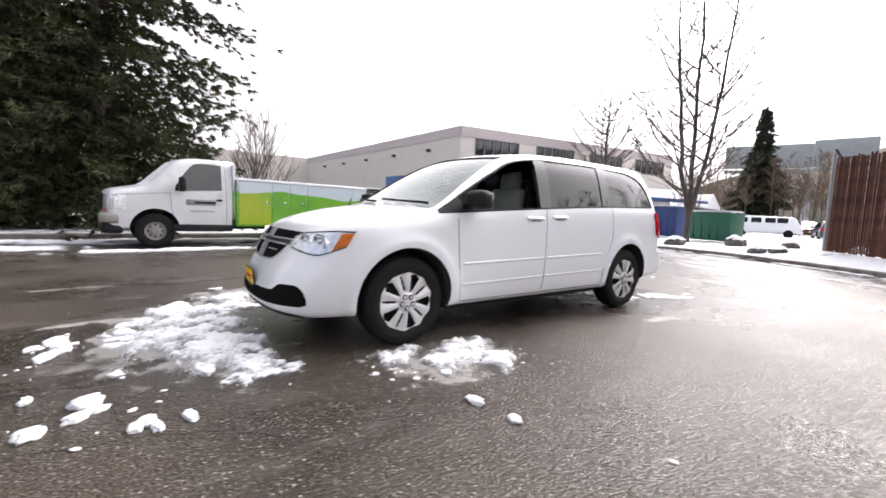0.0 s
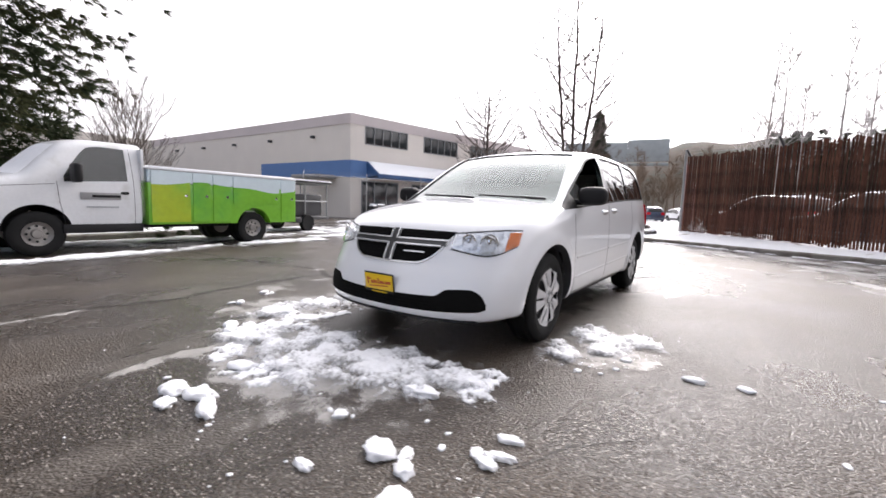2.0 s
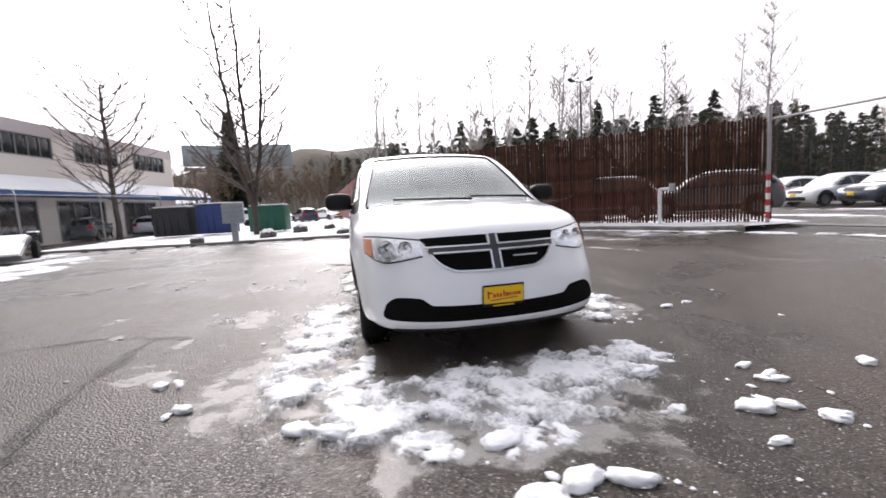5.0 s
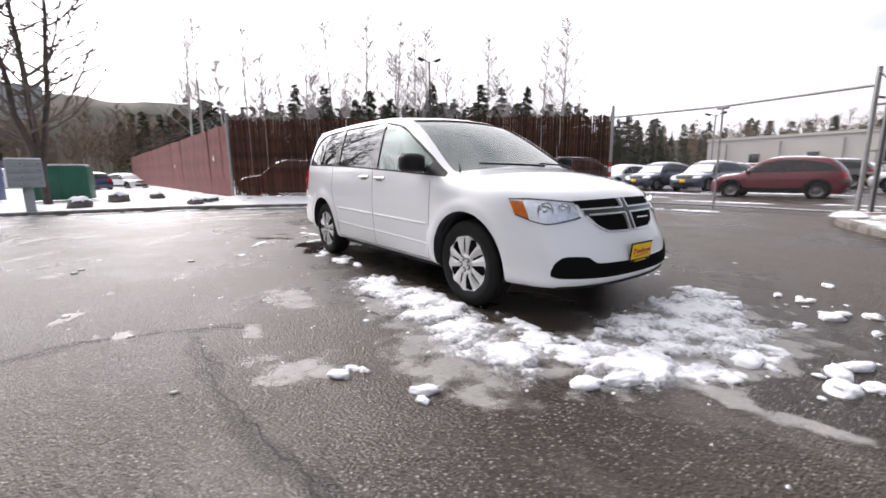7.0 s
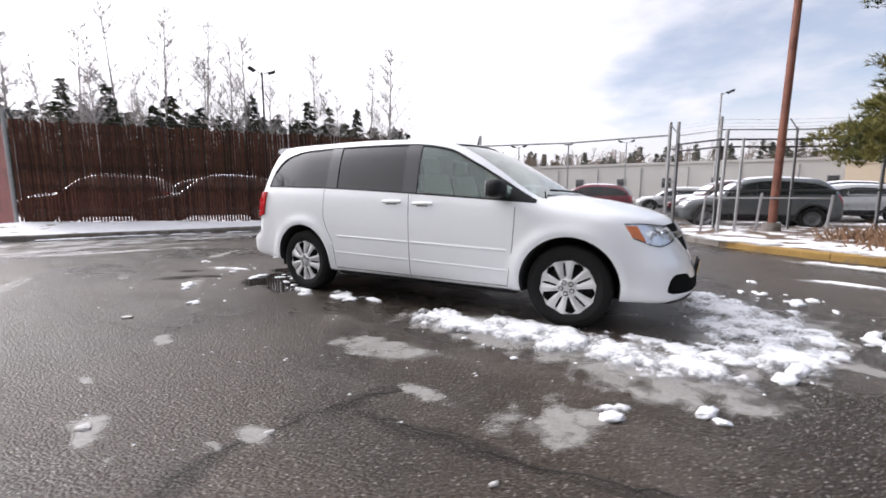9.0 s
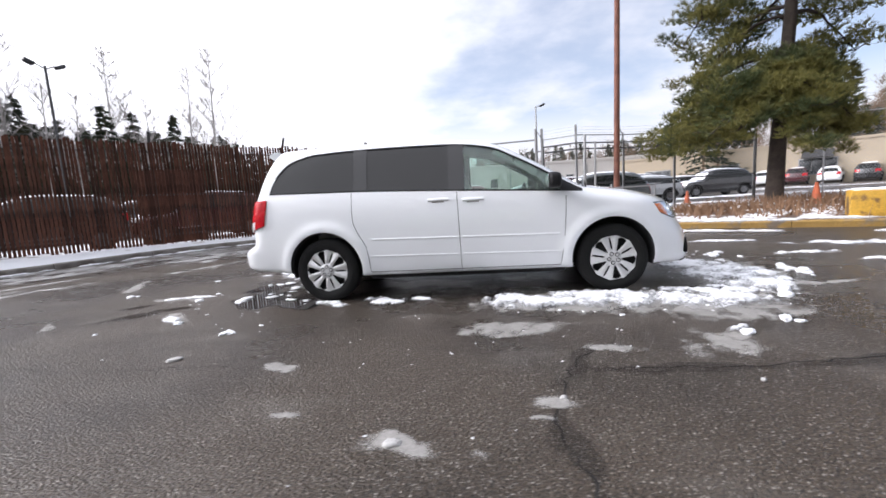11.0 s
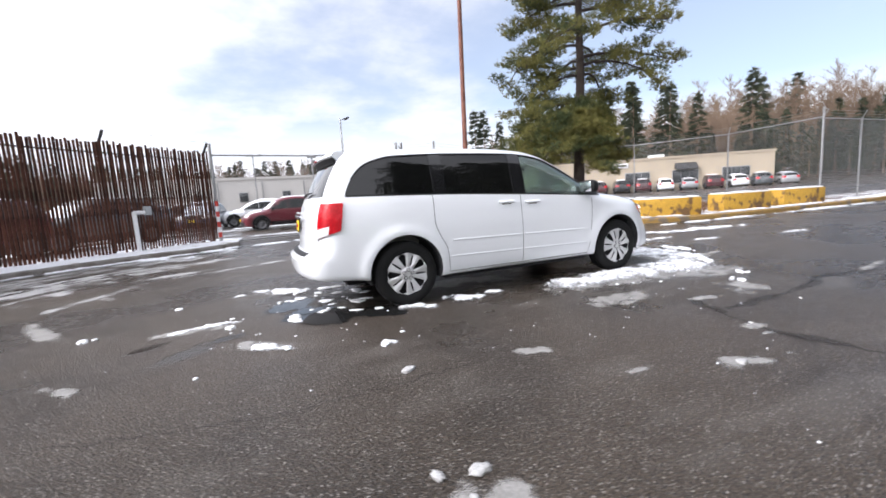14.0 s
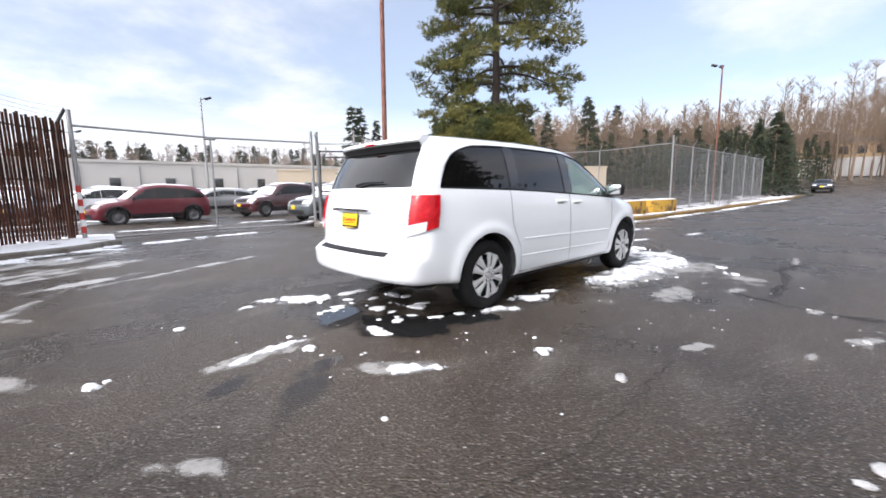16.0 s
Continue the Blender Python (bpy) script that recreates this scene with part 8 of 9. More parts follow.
def build_car(paint, label, L=4.5, W=0.92, H=1.68, hood=1.02, snow=True, category="car", group="parked cars"):
    S = suv_shell(L, W, H, hood, 0)
    h = L / 2
    ob = thing("car", label, category, group=group)
    body = S.solid("body", (-h - 0.1, -W - 0.1, 0.16), (h + 0.1, W + 0.1, H + 0.1), (-h + 0.6, -0.4, 0.5), (h - 0.7, 0.4, 0.65), 0.095)
    body.materials.append(paint)
    ax = h - 0.88
    arch = [(0.40 * math.cos(a), 0.36 + 0.40 * math.sin(a)) for a in np.linspace(0, 2 * math.pi, 29)[:-1]]
    cuts = [prism([(x + p, q) for p, q in arch], "y", *sorted((s * 0.55, s * 1.3))) for x in (ax, -ax) for s in (1, -1)]
    part("body", carve(body, cuts, BLACK_TRIM), None, ob)
    lo, hi = hood + 0.04, H - 0.16
    bot = curve((-h + 0.3, lo + 0.04), (1.05, lo))
    tops = curve((-h + 0.3, lo + 0.10), (-h + 0.75, hi - 0.10), (-0.9, hi + 0.0), (-0.3, hi + 0.03), (0.3, hi - 0.05), (1.05, lo + 0.03))
    for s in (1, -1):
        for a, b in ((-h + 0.36, -0.905), (-0.885, 0.015), (0.035, 0.98)):
            part("side_window", S.sheet("side_window", span(np.linspace(a, b, 9), bot, tops, 4, "side", s * 1.4), (0, -s, 0), 0.004, 0.012, 1.2), GLASS_TINT, ob)
        part("headlamp", S.sheet("headlamp", span(np.linspace(0.48, W - 0.10, 7) * s, lambda y: hood - 0.27, lambda y: hood - 0.14, 3, "front", 3.2), (-1, 0, 0), 0.006, 0.02, 2.2), LENS_WHITE, ob)
        part("tail_lamp", S.sheet("tail_lamp", span(np.linspace(0.50, W - 0.08, 6) * s, lambda y: hood - 0.18, lambda y: hood + 0.06, 3, "front", -3.2), (1, 0, 0), 0.008, 0.02, 2.2), LENS_RED, ob)
        part("door_mirror", box((0.10, 0.20, 0.14), (0.82, s * (W + 0.06), hood + 0.08), 0.04), BLACK_TRIM, ob)
        part("sill_cladding", S.sheet("sill_cladding", span(np.linspace(-ax + 0.45, ax - 0.45, 8), lambda x: 0.28, lambda x: 0.47, 3, "side", s * 1.4), (0, -s, 0), 0.008, 0.014, 1.2), BLACK_TRIM, ob)
        for x in (ax, -ax):
            lip_pts = [flank_place(S, x + 0.425 * math.cos(k), s, 0.36 + 0.425 * math.sin(k)) for k in np.linspace(0.05, math.pi - 0.05, 13)]
            part("arch_cladding", tubes_mesh("arch_cladding", [(lip_pts, 0.035, 6)]), BLACK_TRIM, ob)
        for x in (ax, -ax):
            w = new("wheel")
            w.parent = ob
            w.matrix_basis = pose(x, s * (W - 0.12), 0.352, 0, 0, 0 if s > 0 else 180)
            part("tyre", WHEEL_SMALL, RUBBER, w)
            part("rim", RIM_SMALL, RIM_GREY, w)
    part("grille", S.sheet("grille", span(np.linspace(-0.42, 0.42, 9), lambda y: hood - 0.30, lambda y: hood - 0.16, 3, "front", 3.2), (-1, 0, 0), 0.006, 0.02, 2.2), BLACK_TRIM, ob)
    part("lower_intake", S.sheet("lower_intake", span(np.linspace(-0.6, 0.6, 9), lambda y: 0.32, lambda y: 0.50, 3, "front", 3.2), (-1, 0, 0), 0.006, 0.02, 2.2), BLACK_TRIM, ob)
    part("plate", box((0.02, 0.30, 0.14), (h + 0.005, 0, 0.60), 0.004), PLATE_YELLOW, ob)
    ws = screen_grid(3.2, hood + 0.08, H - 0.10, W * 0.80, W * 0.60, 0.02, 0.02, 9, 5)
    part("windscreen", S.sheet("windscreen", ws, (-1, 0, 0), 0.004, 0.012, 3.4), SNOW if snow else GLASS_TINT, ob)
    rw = screen_grid(-3.2, hood + 0.10, H - 0.18, W * 0.72, W * 0.60, 0.0, 0.02, 9, 5)
    part("rear_window", S.sheet("rear_window", rw, (1, 0, 0), 0.004, 0.012, 3.4), GLASS_TINT, ob)
    if snow:
        for nm, x0, x1, w in (("roof_snow", -h + 0.75, 0.25, W * 0.56), ("bonnet_snow", 1.25, h - 0.42, W * 0.72)):
            G = np.array([[(x, y, H + 0.5) for y in np.linspace(-w, w, 9)] for x in np.linspace(x0, x1, 12)])
            lift = np.array([[0.03 + 0.02 * noise.noise((p[0] * 3, p[1] * 3, 1)) if 0 < i < 11 and 0 < j < 8 else -0.01 for j, p in enumerate(row)] for i, row in enumerate(G)])
            part(nm, S.sheet(nm, G, (0, 0, -1), 0.006, 0.02, 1.4, lift), SNOW, ob, "patchy snow")
    return ob


GLASS_TINT = mat("dark_car_glass", (0.010, 0.012, 0.012), 0.05, vary=0.1, spec=0.35)
red = build_car(CAR_RED, "dark red crossover with snow on its windscreen in the lot")
red.matrix_world = pose(-1.65, 18.4, -0.06, 0, 0, 187)
maroon = build_car(CAR_MAROON, "maroon crossover with a snowy bonnet in the lot", 4.7, 0.95, 1.72, 1.05)
maroon.matrix_world = pose(4.3, 19.2, 0, 0, 0, 195)
grey = build_car(CAR_GREY, "dark grey crossover parked behind the lot fence", 4.6, 0.94, 1.66, 1.02)
grey.matrix_world = pose(4.6, 13.0, 0, 0, 0, 186)
white = build_car(PAINT, "white parked car with snow on its roof", 4.8, 0.93, 1.60, 0.98)
white.matrix_world = pose(-3.0, 24.5, 0, 0, 0, 185)
silver = build_car(CAR_SILVER, "silver parked car with snow on its roof", 4.7, 0.93, 1.50, 0.95)
silver.matrix_world = pose(2.5, 24.6, 0, 0, 0, 185)
black = build_car(CAR_BLACK, "black parked car with snow on its roof", 4.8, 0.95, 1.74, 1.05)
black.matrix_world = pose(9.5, 24.0, 0, 0, 0, 186)
blue = build_car(CAR_BLUE, "dark blue parked car with snow on its bonnet", 4.7, 0.94, 1.66, 1.0)
blue.matrix_world = pose(-9.0, 23.5, 0, 0, 0, 262)
KINDS = [red, maroon, grey, white, silver, black, blue, white, silver, white]
rnd = random.Random(77)
SPOTS = [(-11.8, 23.8, 263), (-6.2, 23.2, 262), (-14.8, 24.5, 264), (-8.4, 30.5, 184), (-2.5, 30.5, 184), (3.2, 30.5, 184), (9.0, 31.0, 184), (15.0, 30.0, 184), (-14.5, 31.0, 184), (-9.0, 38.0, 184), (-3.0, 38.0, 184), (3.4, 38.5, 184), (9.6, 38.5, 184), (16.0, 38.0, 184), (15.0, 24.0, 186), (8.6, 18.6, 190),
         (-10.6, 8.8, 228), (-13.3, 5.4, 228), (-8.2, 12.2, 228), (-15.5, 2.6, 228), (-18.4, 8.0, 228), (-16.0, 12.0, 228)]
for i, (x, y, a) in enumerate(SPOTS):
    copy_thing(KINDS[(i * 3 + 3) % len(KINDS)] if i < 16 else [maroon, black, grey, maroon, black, grey][i - 16], pose(x + rnd.uniform(-0.3, 0.3), y + rnd.uniform(-0.3, 0.3), 0.0 if i < 16 else 0.12, 0, 0, a + rnd.uniform(-2, 2)))
for i in range(14):
    t = i / 13
    x, y = 26.0 + 26.5 * t, 42.0 - 21.0 * t
    copy_thing(rnd.choice([white, grey, black, silver, black, grey, maroon]), pose(x + 2.2, y + 3.2, 0.0, 0, 0, 50 + rnd.uniform(-4, 4)))
for x, y, a in ((-45.0, -6.0, 200), (-49.0, -3.5, 30), (-56.0, -10.0, 20), (-30.0, -19.5, 190), (-36.0, -18.0, 190)):
    copy_thing(rnd.choice(KINDS), pose(x, y, 0.0, 0, 0, a))
far_car = build_car(CAR_BLACK, "dark car coming to rest at the far roadside", 4.7, 0.94, 1.55, 0.98, snow=False)
far_car.matrix_world = (pose(62.0, 3.4 - 1.4, float(rise(62, 2)), 0, -1.5, 182))


def far_van():
    ob = thing("delivery_van", "white panel van parked far off in the snowy lot", "van", pose(-42.5, -9.9, 0.05, 0, 0, 105))
    bm = box((5.4, 1.95, 1.55), (0, 0, 1.15), 0.16, seg=3)
    for v in bm.verts:
        if v.co.x > 1.5 and v.co.z > 1.2:
            v.co.x -= (v.co.z - 1.2) * 0.9
            v.co.z -= max(0, v.co.x - 1.0) * 0.12
    part("body", bm, PAINT, ob)
    for x in (-1.6, -0.6, 0.4, 1.25):
        part("side_window", box((0.75, 1.97, 0.45), (x, 0, 1.50), 0.03), GLASS_TINT, ob)
    for x in (-1.7, 1.7):
        for s in (1, -1):
            part("wheel", lathe("wheel", [(0.0, 0.10), (0.2, 0.1), (0.34, 0.10), (0.36, 0.0), (0.34, -0.1), (0.0, -0.1)], 18), RUBBER, ob, "", pose(x, s * 0.88, 0.36))


far_van()
# utility truck
truck_top = curve((1.05, 2.06), (1.5, 2.13), (2.2, 2.12), (2.62, 2.03), (2.95, 1.74), (3.28, 1.43), (3.45, 1.385), (3.75, 1.315), (3.92, 1.25), (4.04, 1.06), (4.2, 0.8))
truck_side = curve((0.3, 0.86), (0.5, 0.93), (0.9, 0.96), (1.3, 0.94), (1.9, 0.82), (2.2, 0.72))


def truck_cab(x, y, z):
    a = np.abs(y)
    xs = x + 0.10 * a * a
    sl = (truck_top(xs + 0.02) - truck_top(xs - 0.02)) / 0.04
    f = smax((z - truck_top(xs) + 0.06 * a * a) / np.sqrt(1 + sl ** 2), a - truck_side(z), 0.14)
    f = smax(f, x - 3.95 + 0.14 * a * a + 0.18 * np.maximum(z - 0.9, 0) ** 2, 0.09)
    f = smax(f, 1.42 - x - 0.12 * np.maximum(z - 1.3, 0), 0.06)
    return smax(f, 0.42 - z, 0.05)


def utility_truck():
    ob = thing("utility_truck", "white utility truck with a bright green service body", "truck", pose(0.10, -8.72, 0, 0, 0, 4.0))
    S = Shell(truck_cab)
    cab = S.solid("cab", (1.2, -1.15, 0.3), (4.2, 1.15, 2.3), (1.8, -0.4, 0.7), (3.3, 0.4, 0.9), 0.055)
    cab.materials.append(TRUCK_WHITE)
    arch = [(3.0 + 0.47 * math.cos(a), 0.42 + 0.47 * math.sin(a)) for a in np.linspace(0, 2 * math.pi, 41)[:-1]]
    wl = curve((1.66, 1.36), (2.62, 1.30))
    wh = curve((1.66, 1.97), (2.0, 1.98), (2.22, 1.95), (2.40, 1.76), (2.62, 1.40))
    hollow = Shell(lambda x, y, z: smax(smax(truck_cab(x, y, z) + 0.06, 0.7 - z, 0.05), x - 3.0, 0.05)).solid("hollow", (1.3, -1.1, 0.5), (3.4, 1.1, 2.2), (1.9, -0.3, 1.0), (2.4, 0.3, 1.2), 0.12)
    xs = np.linspace(1.66, 2.62, 14)
    lip = [(x, float(wl(x))) for x in xs] + [(x, float(wh(x))) for x in xs[::-1]]
    scr = screen_grid(4.5, 1.42, 1.98, 0.80, 0.66, 0.03, 0.02, 14, 8)
    cuts = [hollow] + [prism(lip, "y", *sorted((s * 0.4, s * 1.3))) for s in (1, -1)] + [prism(arch, "y", *sorted((s * 0.5, s * 1.3))) for s in (1, -1)] + [prism(rim_of(scr), "x", 2.2, 4.5)]
    part("cab", carve(cab, cuts, CABIN_DARK), None, ob, "white truck cab with some grime")
    part("windscreen", S.sheet("windscreen", scr, (-1, 0, 0), 0.002, 0.01, 3.2), SNOW, ob, "windscreen covered with snow")
    for s in (1, -1):
        part("side_window", S.sheet("side_window", span(xs, wl, wh, 6, "side", s * 1.4), (0, -s, 0), -0.01, 0.006, 1.2), GLASS_TRUCK, ob)
        for gx, gz in (([1.58, 1.56, 1.56], [1.98, 1.3, 0.48]), ([2.72, 2.70, 2.62], [1.30, 0.95, 0.50])):
            t = np.linspace(0, 1, 16)
            X, Z = np.interp(t, np.linspace(0, 1, 3), gx), np.interp(t, np.linspace(0, 1, 3), gz)
            G = np.array([[(X[i] + d, s * 1.4, Z[i]) for d in (-0.004, 0.004)] for i in range(16)])
            part("shut_line", S.sheet("shut_line", G, (0, -s, 0), 0.001, 0.005, 1.2), BLACK_TRIM, ob)
        part("door_handle", box((0.13, 0.03, 0.05), (1.72, s * 0.965, 1.13), 0.012), BLACK_TRIM, ob)
        part("door_sign", box((0.62, 0.012, 0.13), (2.10, s * 0.965, 1.06), 0.003), FRAME_GREY, ob, "dark door sign with lettering as bars")
        part("lettering_bar", box((0.44, 0.012, 0.045), (2.02, s * 0.971, 1.06), 0.002), BLACK_TRIM, ob)
        part("lettering_bar", box((0.50, 0.008, 0.03), (2.08, s * 0.965, 0.86), 0.002), MAIL_GREY, ob)
        mir = part("door_mirror", box((0.13, 0.30, 0.34), (2.50, s * 1.14, 1.46), 0.05, seg=3), BLACK_TRIM, ob)
        part("mirror_arm", tubes_mesh("mirror_arm", [([(2.60, s * 0.90, 1.35), (2.52, s * 1.08, 1.40)], 0.03, 6)]), BLACK_TRIM, mir)
        part("lamp_side", S.sheet("lamp_side", span(np.linspace(3.52, 3.88, 9), lambda x: 0.83, lambda x: 1.16 - 0.03 * (3.86 - x), 5, "side", s * 1.4), (0, -s, 0), 0.004, 0.02, 1.2), REFLECTOR, ob, "clear headlamp wrapping onto the wing")
        part("bonnet_line", S.sheet("bonnet_line", span(np.linspace(2.75, 3.80, 12), lambda x: 1.145 + 0.10 * (3.8 - x), lambda x: 1.153 + 0.10 * (3.8 - x), 2, "side", s * 1.4), (0, -s, 0), 0.002, 0.008, 1.2), BLACK_TRIM, ob)
        part("sill", box((1.25, 0.08, 0.16), (2.05, s * 0.93, 0.46), 0.02), BLACK_TRIM, ob)
        part("headlamp", S.sheet("headlamp", span(np.linspace(0.58, 0.90, 6) * s, lambda y: 0.86, lambda y: 1.16, 4, "front", 4.6), (-1, 0, 0), 0.006, 0.02, 1.6), LENS_WHITE, ob)
        part("marker_lamp", S.sheet("marker_lamp", span(np.linspace(0.60, 0.88, 6) * s, lambda y: 0.80, lambda y: 0.85, 2, "front", 4.6), (-1, 0, 0), 0.006, 0.02, 1.6), LENS_AMBER, ob)
    part("grille", S.sheet("grille", span(np.linspace(-0.55, 0.55, 9), lambda y: 0.82, lambda y: 1.18, 4, "front", 4.6), (-1, 0, 0), 0.006, 0.02, 1.6), BLACK_TRIM, ob)
    part("front_bumper", box((0.34, 1.98, 0.20), (3.82, 0, 0.66), 0.04, seg=3), STEEL_WHEEL, ob, "grey metal front bumper")
    part("valance", box((0.36, 1.86, 0.24), (3.76, 0, 0.45), 0.05), BLACK_TRIM, ob)
    part("dashboard", box((0.5, 1.5, 0.3), (2.85, 0, 1.15), 0.06), CABIN_DARK, ob)
    for y in (0.42, -0.42):
        part("seat", join(box((0.45, 0.5, 0.2), (2.05, y, 0.95), 0.05), box((0.16, 0.5, 0.75), (1.78, y, 1.30), 0.06)), CABIN_DARK, ob)
    # service body
    for s in (1, -1):
        side = new("service_box")
        side.parent = ob
        side.matrix_basis = pose(0, s * 0.80, 0)
        arch_r = [(-1.0 + 0.46 * math.cos(a), 0.42 + 0.46 * math.sin(a)) for a in np.linspace(0, 2 * math.pi, 41)[:-1]]
        low = box((3.58, 0.42, 0.86), (-0.45, 0, 0.94), 0.012)
        me = carve(bm_mesh("low", low), [prism(arch_r, "y", -0.6, 0.6)], BLACK_TRIM)
        me.materials.clear()
        me.materials.append(TRUCK_GREEN)
        part("green_panel", me, None, side, "bright green lower panel with darker shading")
        part("upper_panel", box((3.58, 0.42, 0.25), (-0.45, 0, 1.505), 0.012), TRUCK_SKY, side, "pale sky-coloured upper panel")
        part("lid", box((3.62, 0.46, 0.05), (-0.45, 0, 1.655), 0.015), TRUCK_WHITE, side)
        part("lid_snow", box((3.5, 0.40, 0.04), (-0.45, 0, 1.69), 0.015), SNOW, side)
        for x0, x1, z0, z1 in ((0.52, 1.30, 0.56, 1.62), (0.08, 0.48, 0.56, 1.62), (-0.40, 0.04, 0.56, 1.62), (-1.72, -0.44, 0.98, 1.62), (-2.2, -1.76, 0.56, 1.62)):
            hill_x = np.linspace(x0 + 0.012, x1 - 0.012, 9)
            hill_z = 1.34 + 0.065 * np.sin(1.7 * (hill_x + 0.7)) + 0.02 * np.sin(5.1 * hill_x)
            lo, hi = sorted((s * 0.205, s * 0.225))
            part("locker_door", prism([(x0 + 0.012, z0), (x1 - 0.012, z0)] + [(x, z) for x, z in zip(hill_x[::-1], hill_z[::-1])], "y", lo, hi), TRUCK_LIME if x0 > 0.5 else TRUCK_GREEN, side)
            part("locker_door", prism([(x, z + 0.004) for x, z in zip(hill_x, hill_z)] + [(x1 - 0.012, z1), (x0 + 0.012, z1)], "y", lo, hi), TRUCK_SKY, side)
            part("latch", lathe("latch", [(0.0, 0.016), (0.03, 0.014), (0.036, 0.0)], 14), CHROME, side, "", pose(x0 + 0.10, s * 0.225, 1.12, 0, 0, 0 if s > 0 else 180))
    part("bed_floor", box((3.5, 1.2, 0.10), (-0.45, 0, 0.72), 0.01), DARK_METAL, ob)
    part("headboard", box((0.06, 1.9, 0.62), (1.40, 0, 1.70), 0.02), TRUCK_WHITE, ob)
    part("tailgate", box((0.06, 1.2, 0.6), (-2.22, 0, 1.0), 0.01), TRUCK_GREEN, ob)
    part("rear_bumper", box((0.25, 1.95, 0.14), (-2.36, 0, 0.55), 0.02), DARK_METAL, ob)
    for s in (0.42, -0.42):
        part("chassis_rail", box((5.6, 0.10, 0.20), (0.6, s, 0.52), 0.01), BLACK_TRIM, ob)
    for x, offs in ((3.0, (0.82,)), (-1.0, (0.84, 0.58))):
        for s in (1, -1):
            for o in offs:
                w = new("wheel")
                w.parent = ob
                w.matrix_basis = pose(x, s * o, 0.385, 0, 0, 0 if s > 0 else 180)
                part("tyre", lathe("tyre", [(0.20, -0.09), (0.29, -0.115), (0.36, -0.10), (0.385, -0.08), (0.385, 0.08), (0.36, 0.10), (0.29, 0.115), (0.20, 0.09)], 40), RUBBER, w)
                part("rim", lathe("rim", [(0.0, 0.10), (0.07, 0.10), (0.085, 0.05), (0.15, 0.04), (0.185, 0.07), (0.208, 0.10), (0.208, -0.09), (0.0, -0.09)], 32), STEEL_WHEEL, w, "dull steel wheel")
                for k in range(8):
                    a = k * math.pi / 4
                    part("wheel_hole", lathe("wheel_hole", [(0.0, 0.002), (0.022, 0.0)], 10), BLACK_TRIM, w, "", pose(0.135 * math.cos(a), 0.048, 0.135 * math.sin(a)))


utility_truck()


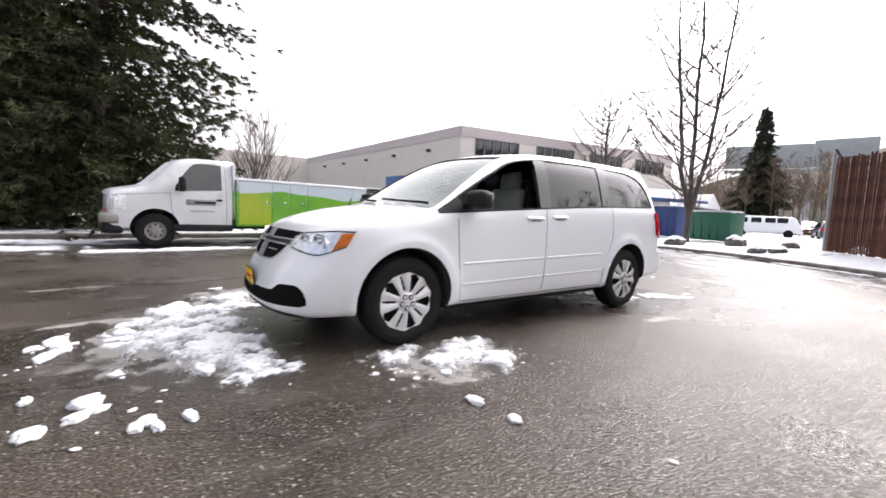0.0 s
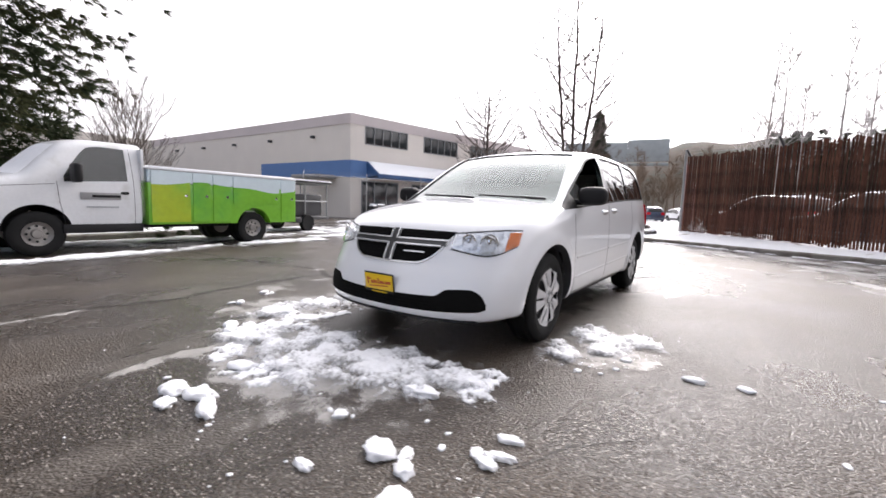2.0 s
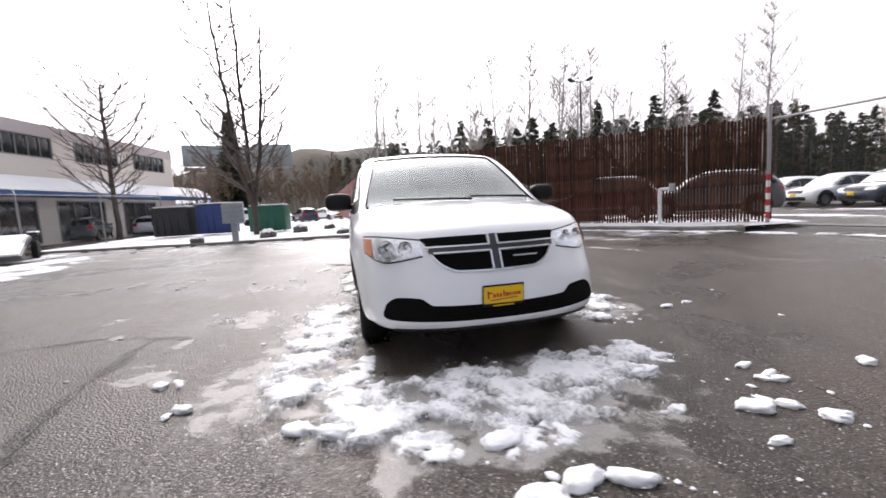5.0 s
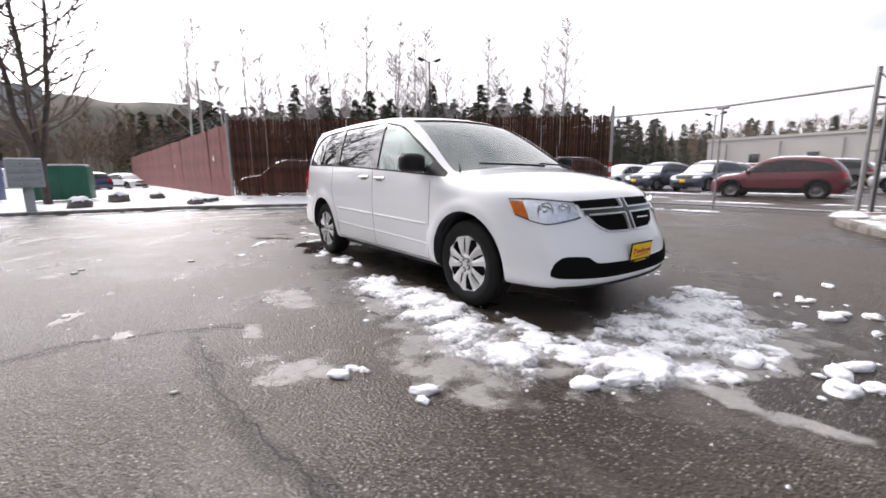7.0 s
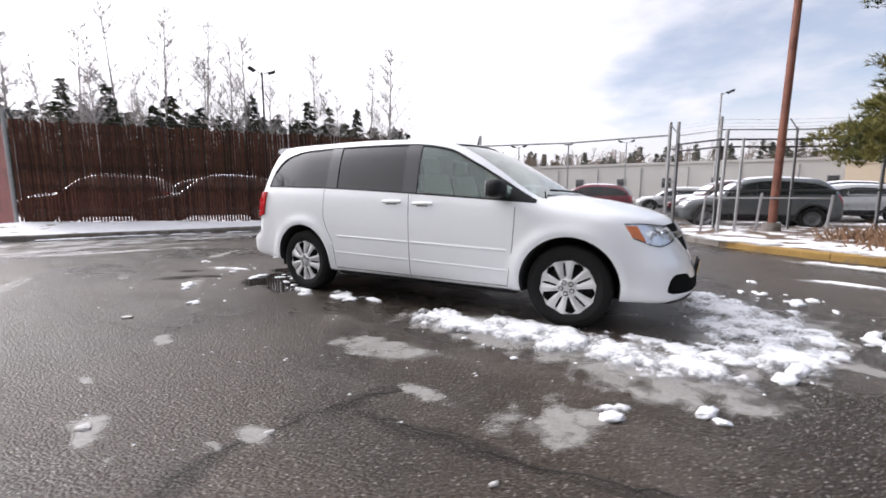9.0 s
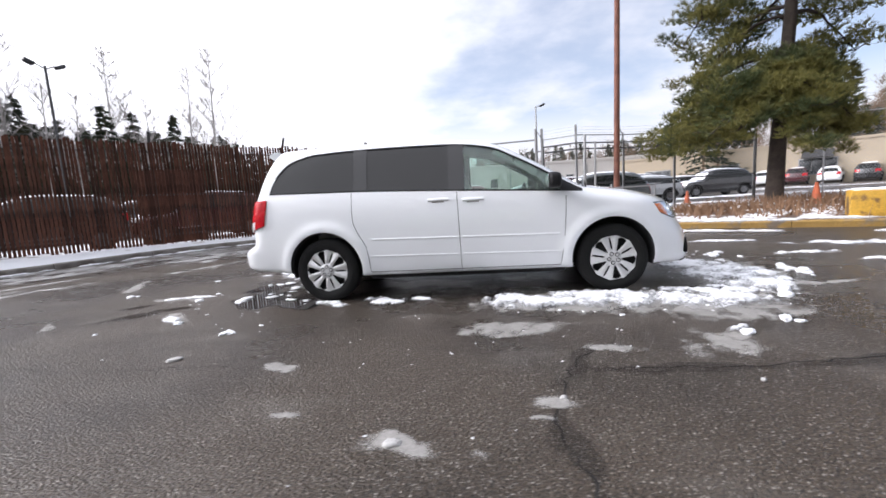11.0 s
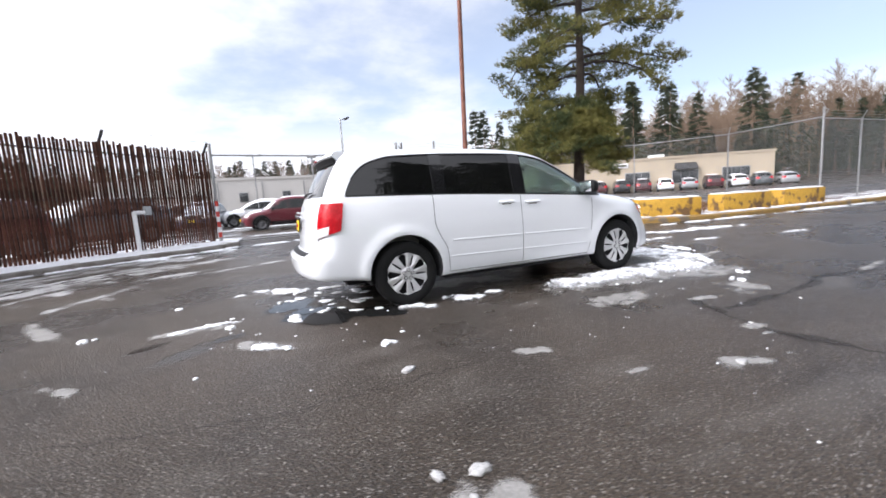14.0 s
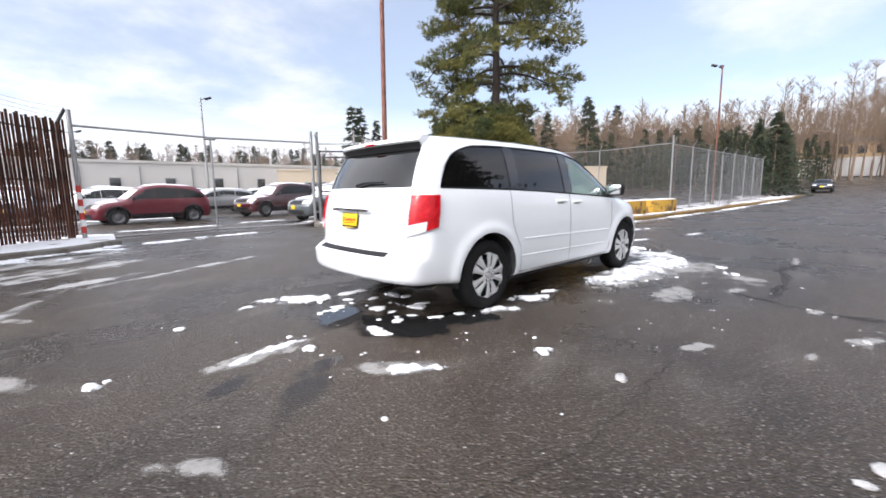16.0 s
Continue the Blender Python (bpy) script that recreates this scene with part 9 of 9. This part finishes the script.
def flat_trailer():
    ob = thing("flatbed_trailer", "low flatbed car trailer with a tilted snow-covered deck", "trailer", pose(-11.4, -12.8, 0, 0, 0, 209))
    part("deck", box((4.8, 2.1, 0.14), (0, 0, 0.50), 0.02, pose(0, 0, 0, 0, -6.5, 0)), DARK_METAL, ob)
    part("deck_snow", box((4.7, 2.0, 0.07), (0, 0, 0.60), 0.03, pose(0, 0, 0, 0, -6.5, 0)), SNOW, ob)
    for s in (1, -1):
        part("fender", box((1.7, 0.28, 0.08), (1.0, s * 1.20, 0.92), 0.03), BLACK_TRIM, ob)
        part("fender_snow", box((1.6, 0.26, 0.05), (1.0, s * 1.20, 0.98), 0.02), SNOW, ob)
        for x in (0.6, 1.4):
            part("wheel", lathe("wheel", [(0.0, 0.08), (0.18, 0.08), (0.30, 0.09), (0.34, 0.05), (0.34, -0.05), (0.30, -0.09), (0.0, -0.08)], 24), RUBBER, ob, "", pose(x, s * 1.2, 0.34))
    part("drawbar", tubes_mesh("drawbar", [([(2.3, 0.7, 0.65), (3.9, 0, 0.5)], 0.05, 6), ([(2.3, -0.7, 0.65), (3.9, 0, 0.5)], 0.05, 6)]), DARK_METAL, ob)
    part("box", box((1.5, 0.5, 0.45), (1.6, 1.25, 0.80), 0.03), DARK_METAL, ob)
    part("box_snow", box((1.45, 0.46, 0.05), (1.6, 1.25, 1.05), 0.02), SNOW, ob)


flat_trailer()


def cage_trailer():
    ob = thing("cage_trailer", "steel cage trailer with a snowy flat top behind the truck", "trailer", pose(-4.6, -11.6, 0, 0, 0, 8))
    for x in (-1.1, 0.0, 1.1):
        for y in (-0.7, 0.7):
            part("upright", tubes_mesh("upright", [([(x, y, 0.5), (x, y, 1.75)], 0.03, 6)]), GALV, ob)
    for z in (0.5, 1.1, 1.75):
        for y in (-0.7, 0.7):
            part("bar", tubes_mesh("bar", [([(-1.1, y, z), (1.1, y, z)], 0.028, 6)]), GALV, ob)
        for x in (-1.1, 1.1):
            part("bar", tubes_mesh("bar", [([(x, -0.7, z), (x, 0.7, z)], 0.028, 6)]), GALV, ob)
    part("top", box((2.5, 1.7, 0.06), (0, 0, 1.80), 0.01), DARK_METAL, ob)
    part("snow_cap", box((2.45, 1.65, 0.05), (0, 0, 1.85), 0.02), SNOW, ob)
    part("load", box((1.9, 1.2, 0.8), (0, 0, 0.95), 0.05), DARK_METAL, ob)
    part("bed", box((2.3, 1.5, 0.10), (0, 0, 0.47), 0.01), DARK_METAL, ob)
    for s in (1, -1):
        part("wheel", lathe("wheel", [(0.0, 0.08), (0.18, 0.08), (0.28, 0.09), (0.31, 0.05), (0.31, -0.05), (0.28, -0.09), (0.0, -0.08)], 24), RUBBER, ob, "", pose(0, s * 0.78, 0.31))


cage_trailer()


# steel container behind the slat fence
cont = thing("steel_container", "rust-brown steel container behind the slat fence", "container", pose(-10.9, 8.4, 0.1, 0, 0, 40))
part("body", box((1.9, 1.4, 2.5), (0, 0, 1.25), 0.02), SLAT_BROWN, cont)
for i in range(7):
    part("rib", box((0.06, 0.05, 2.4), (-0.8 + 0.26 * i, -0.71, 1.25), 0.01), SLAT_BROWN, cont)
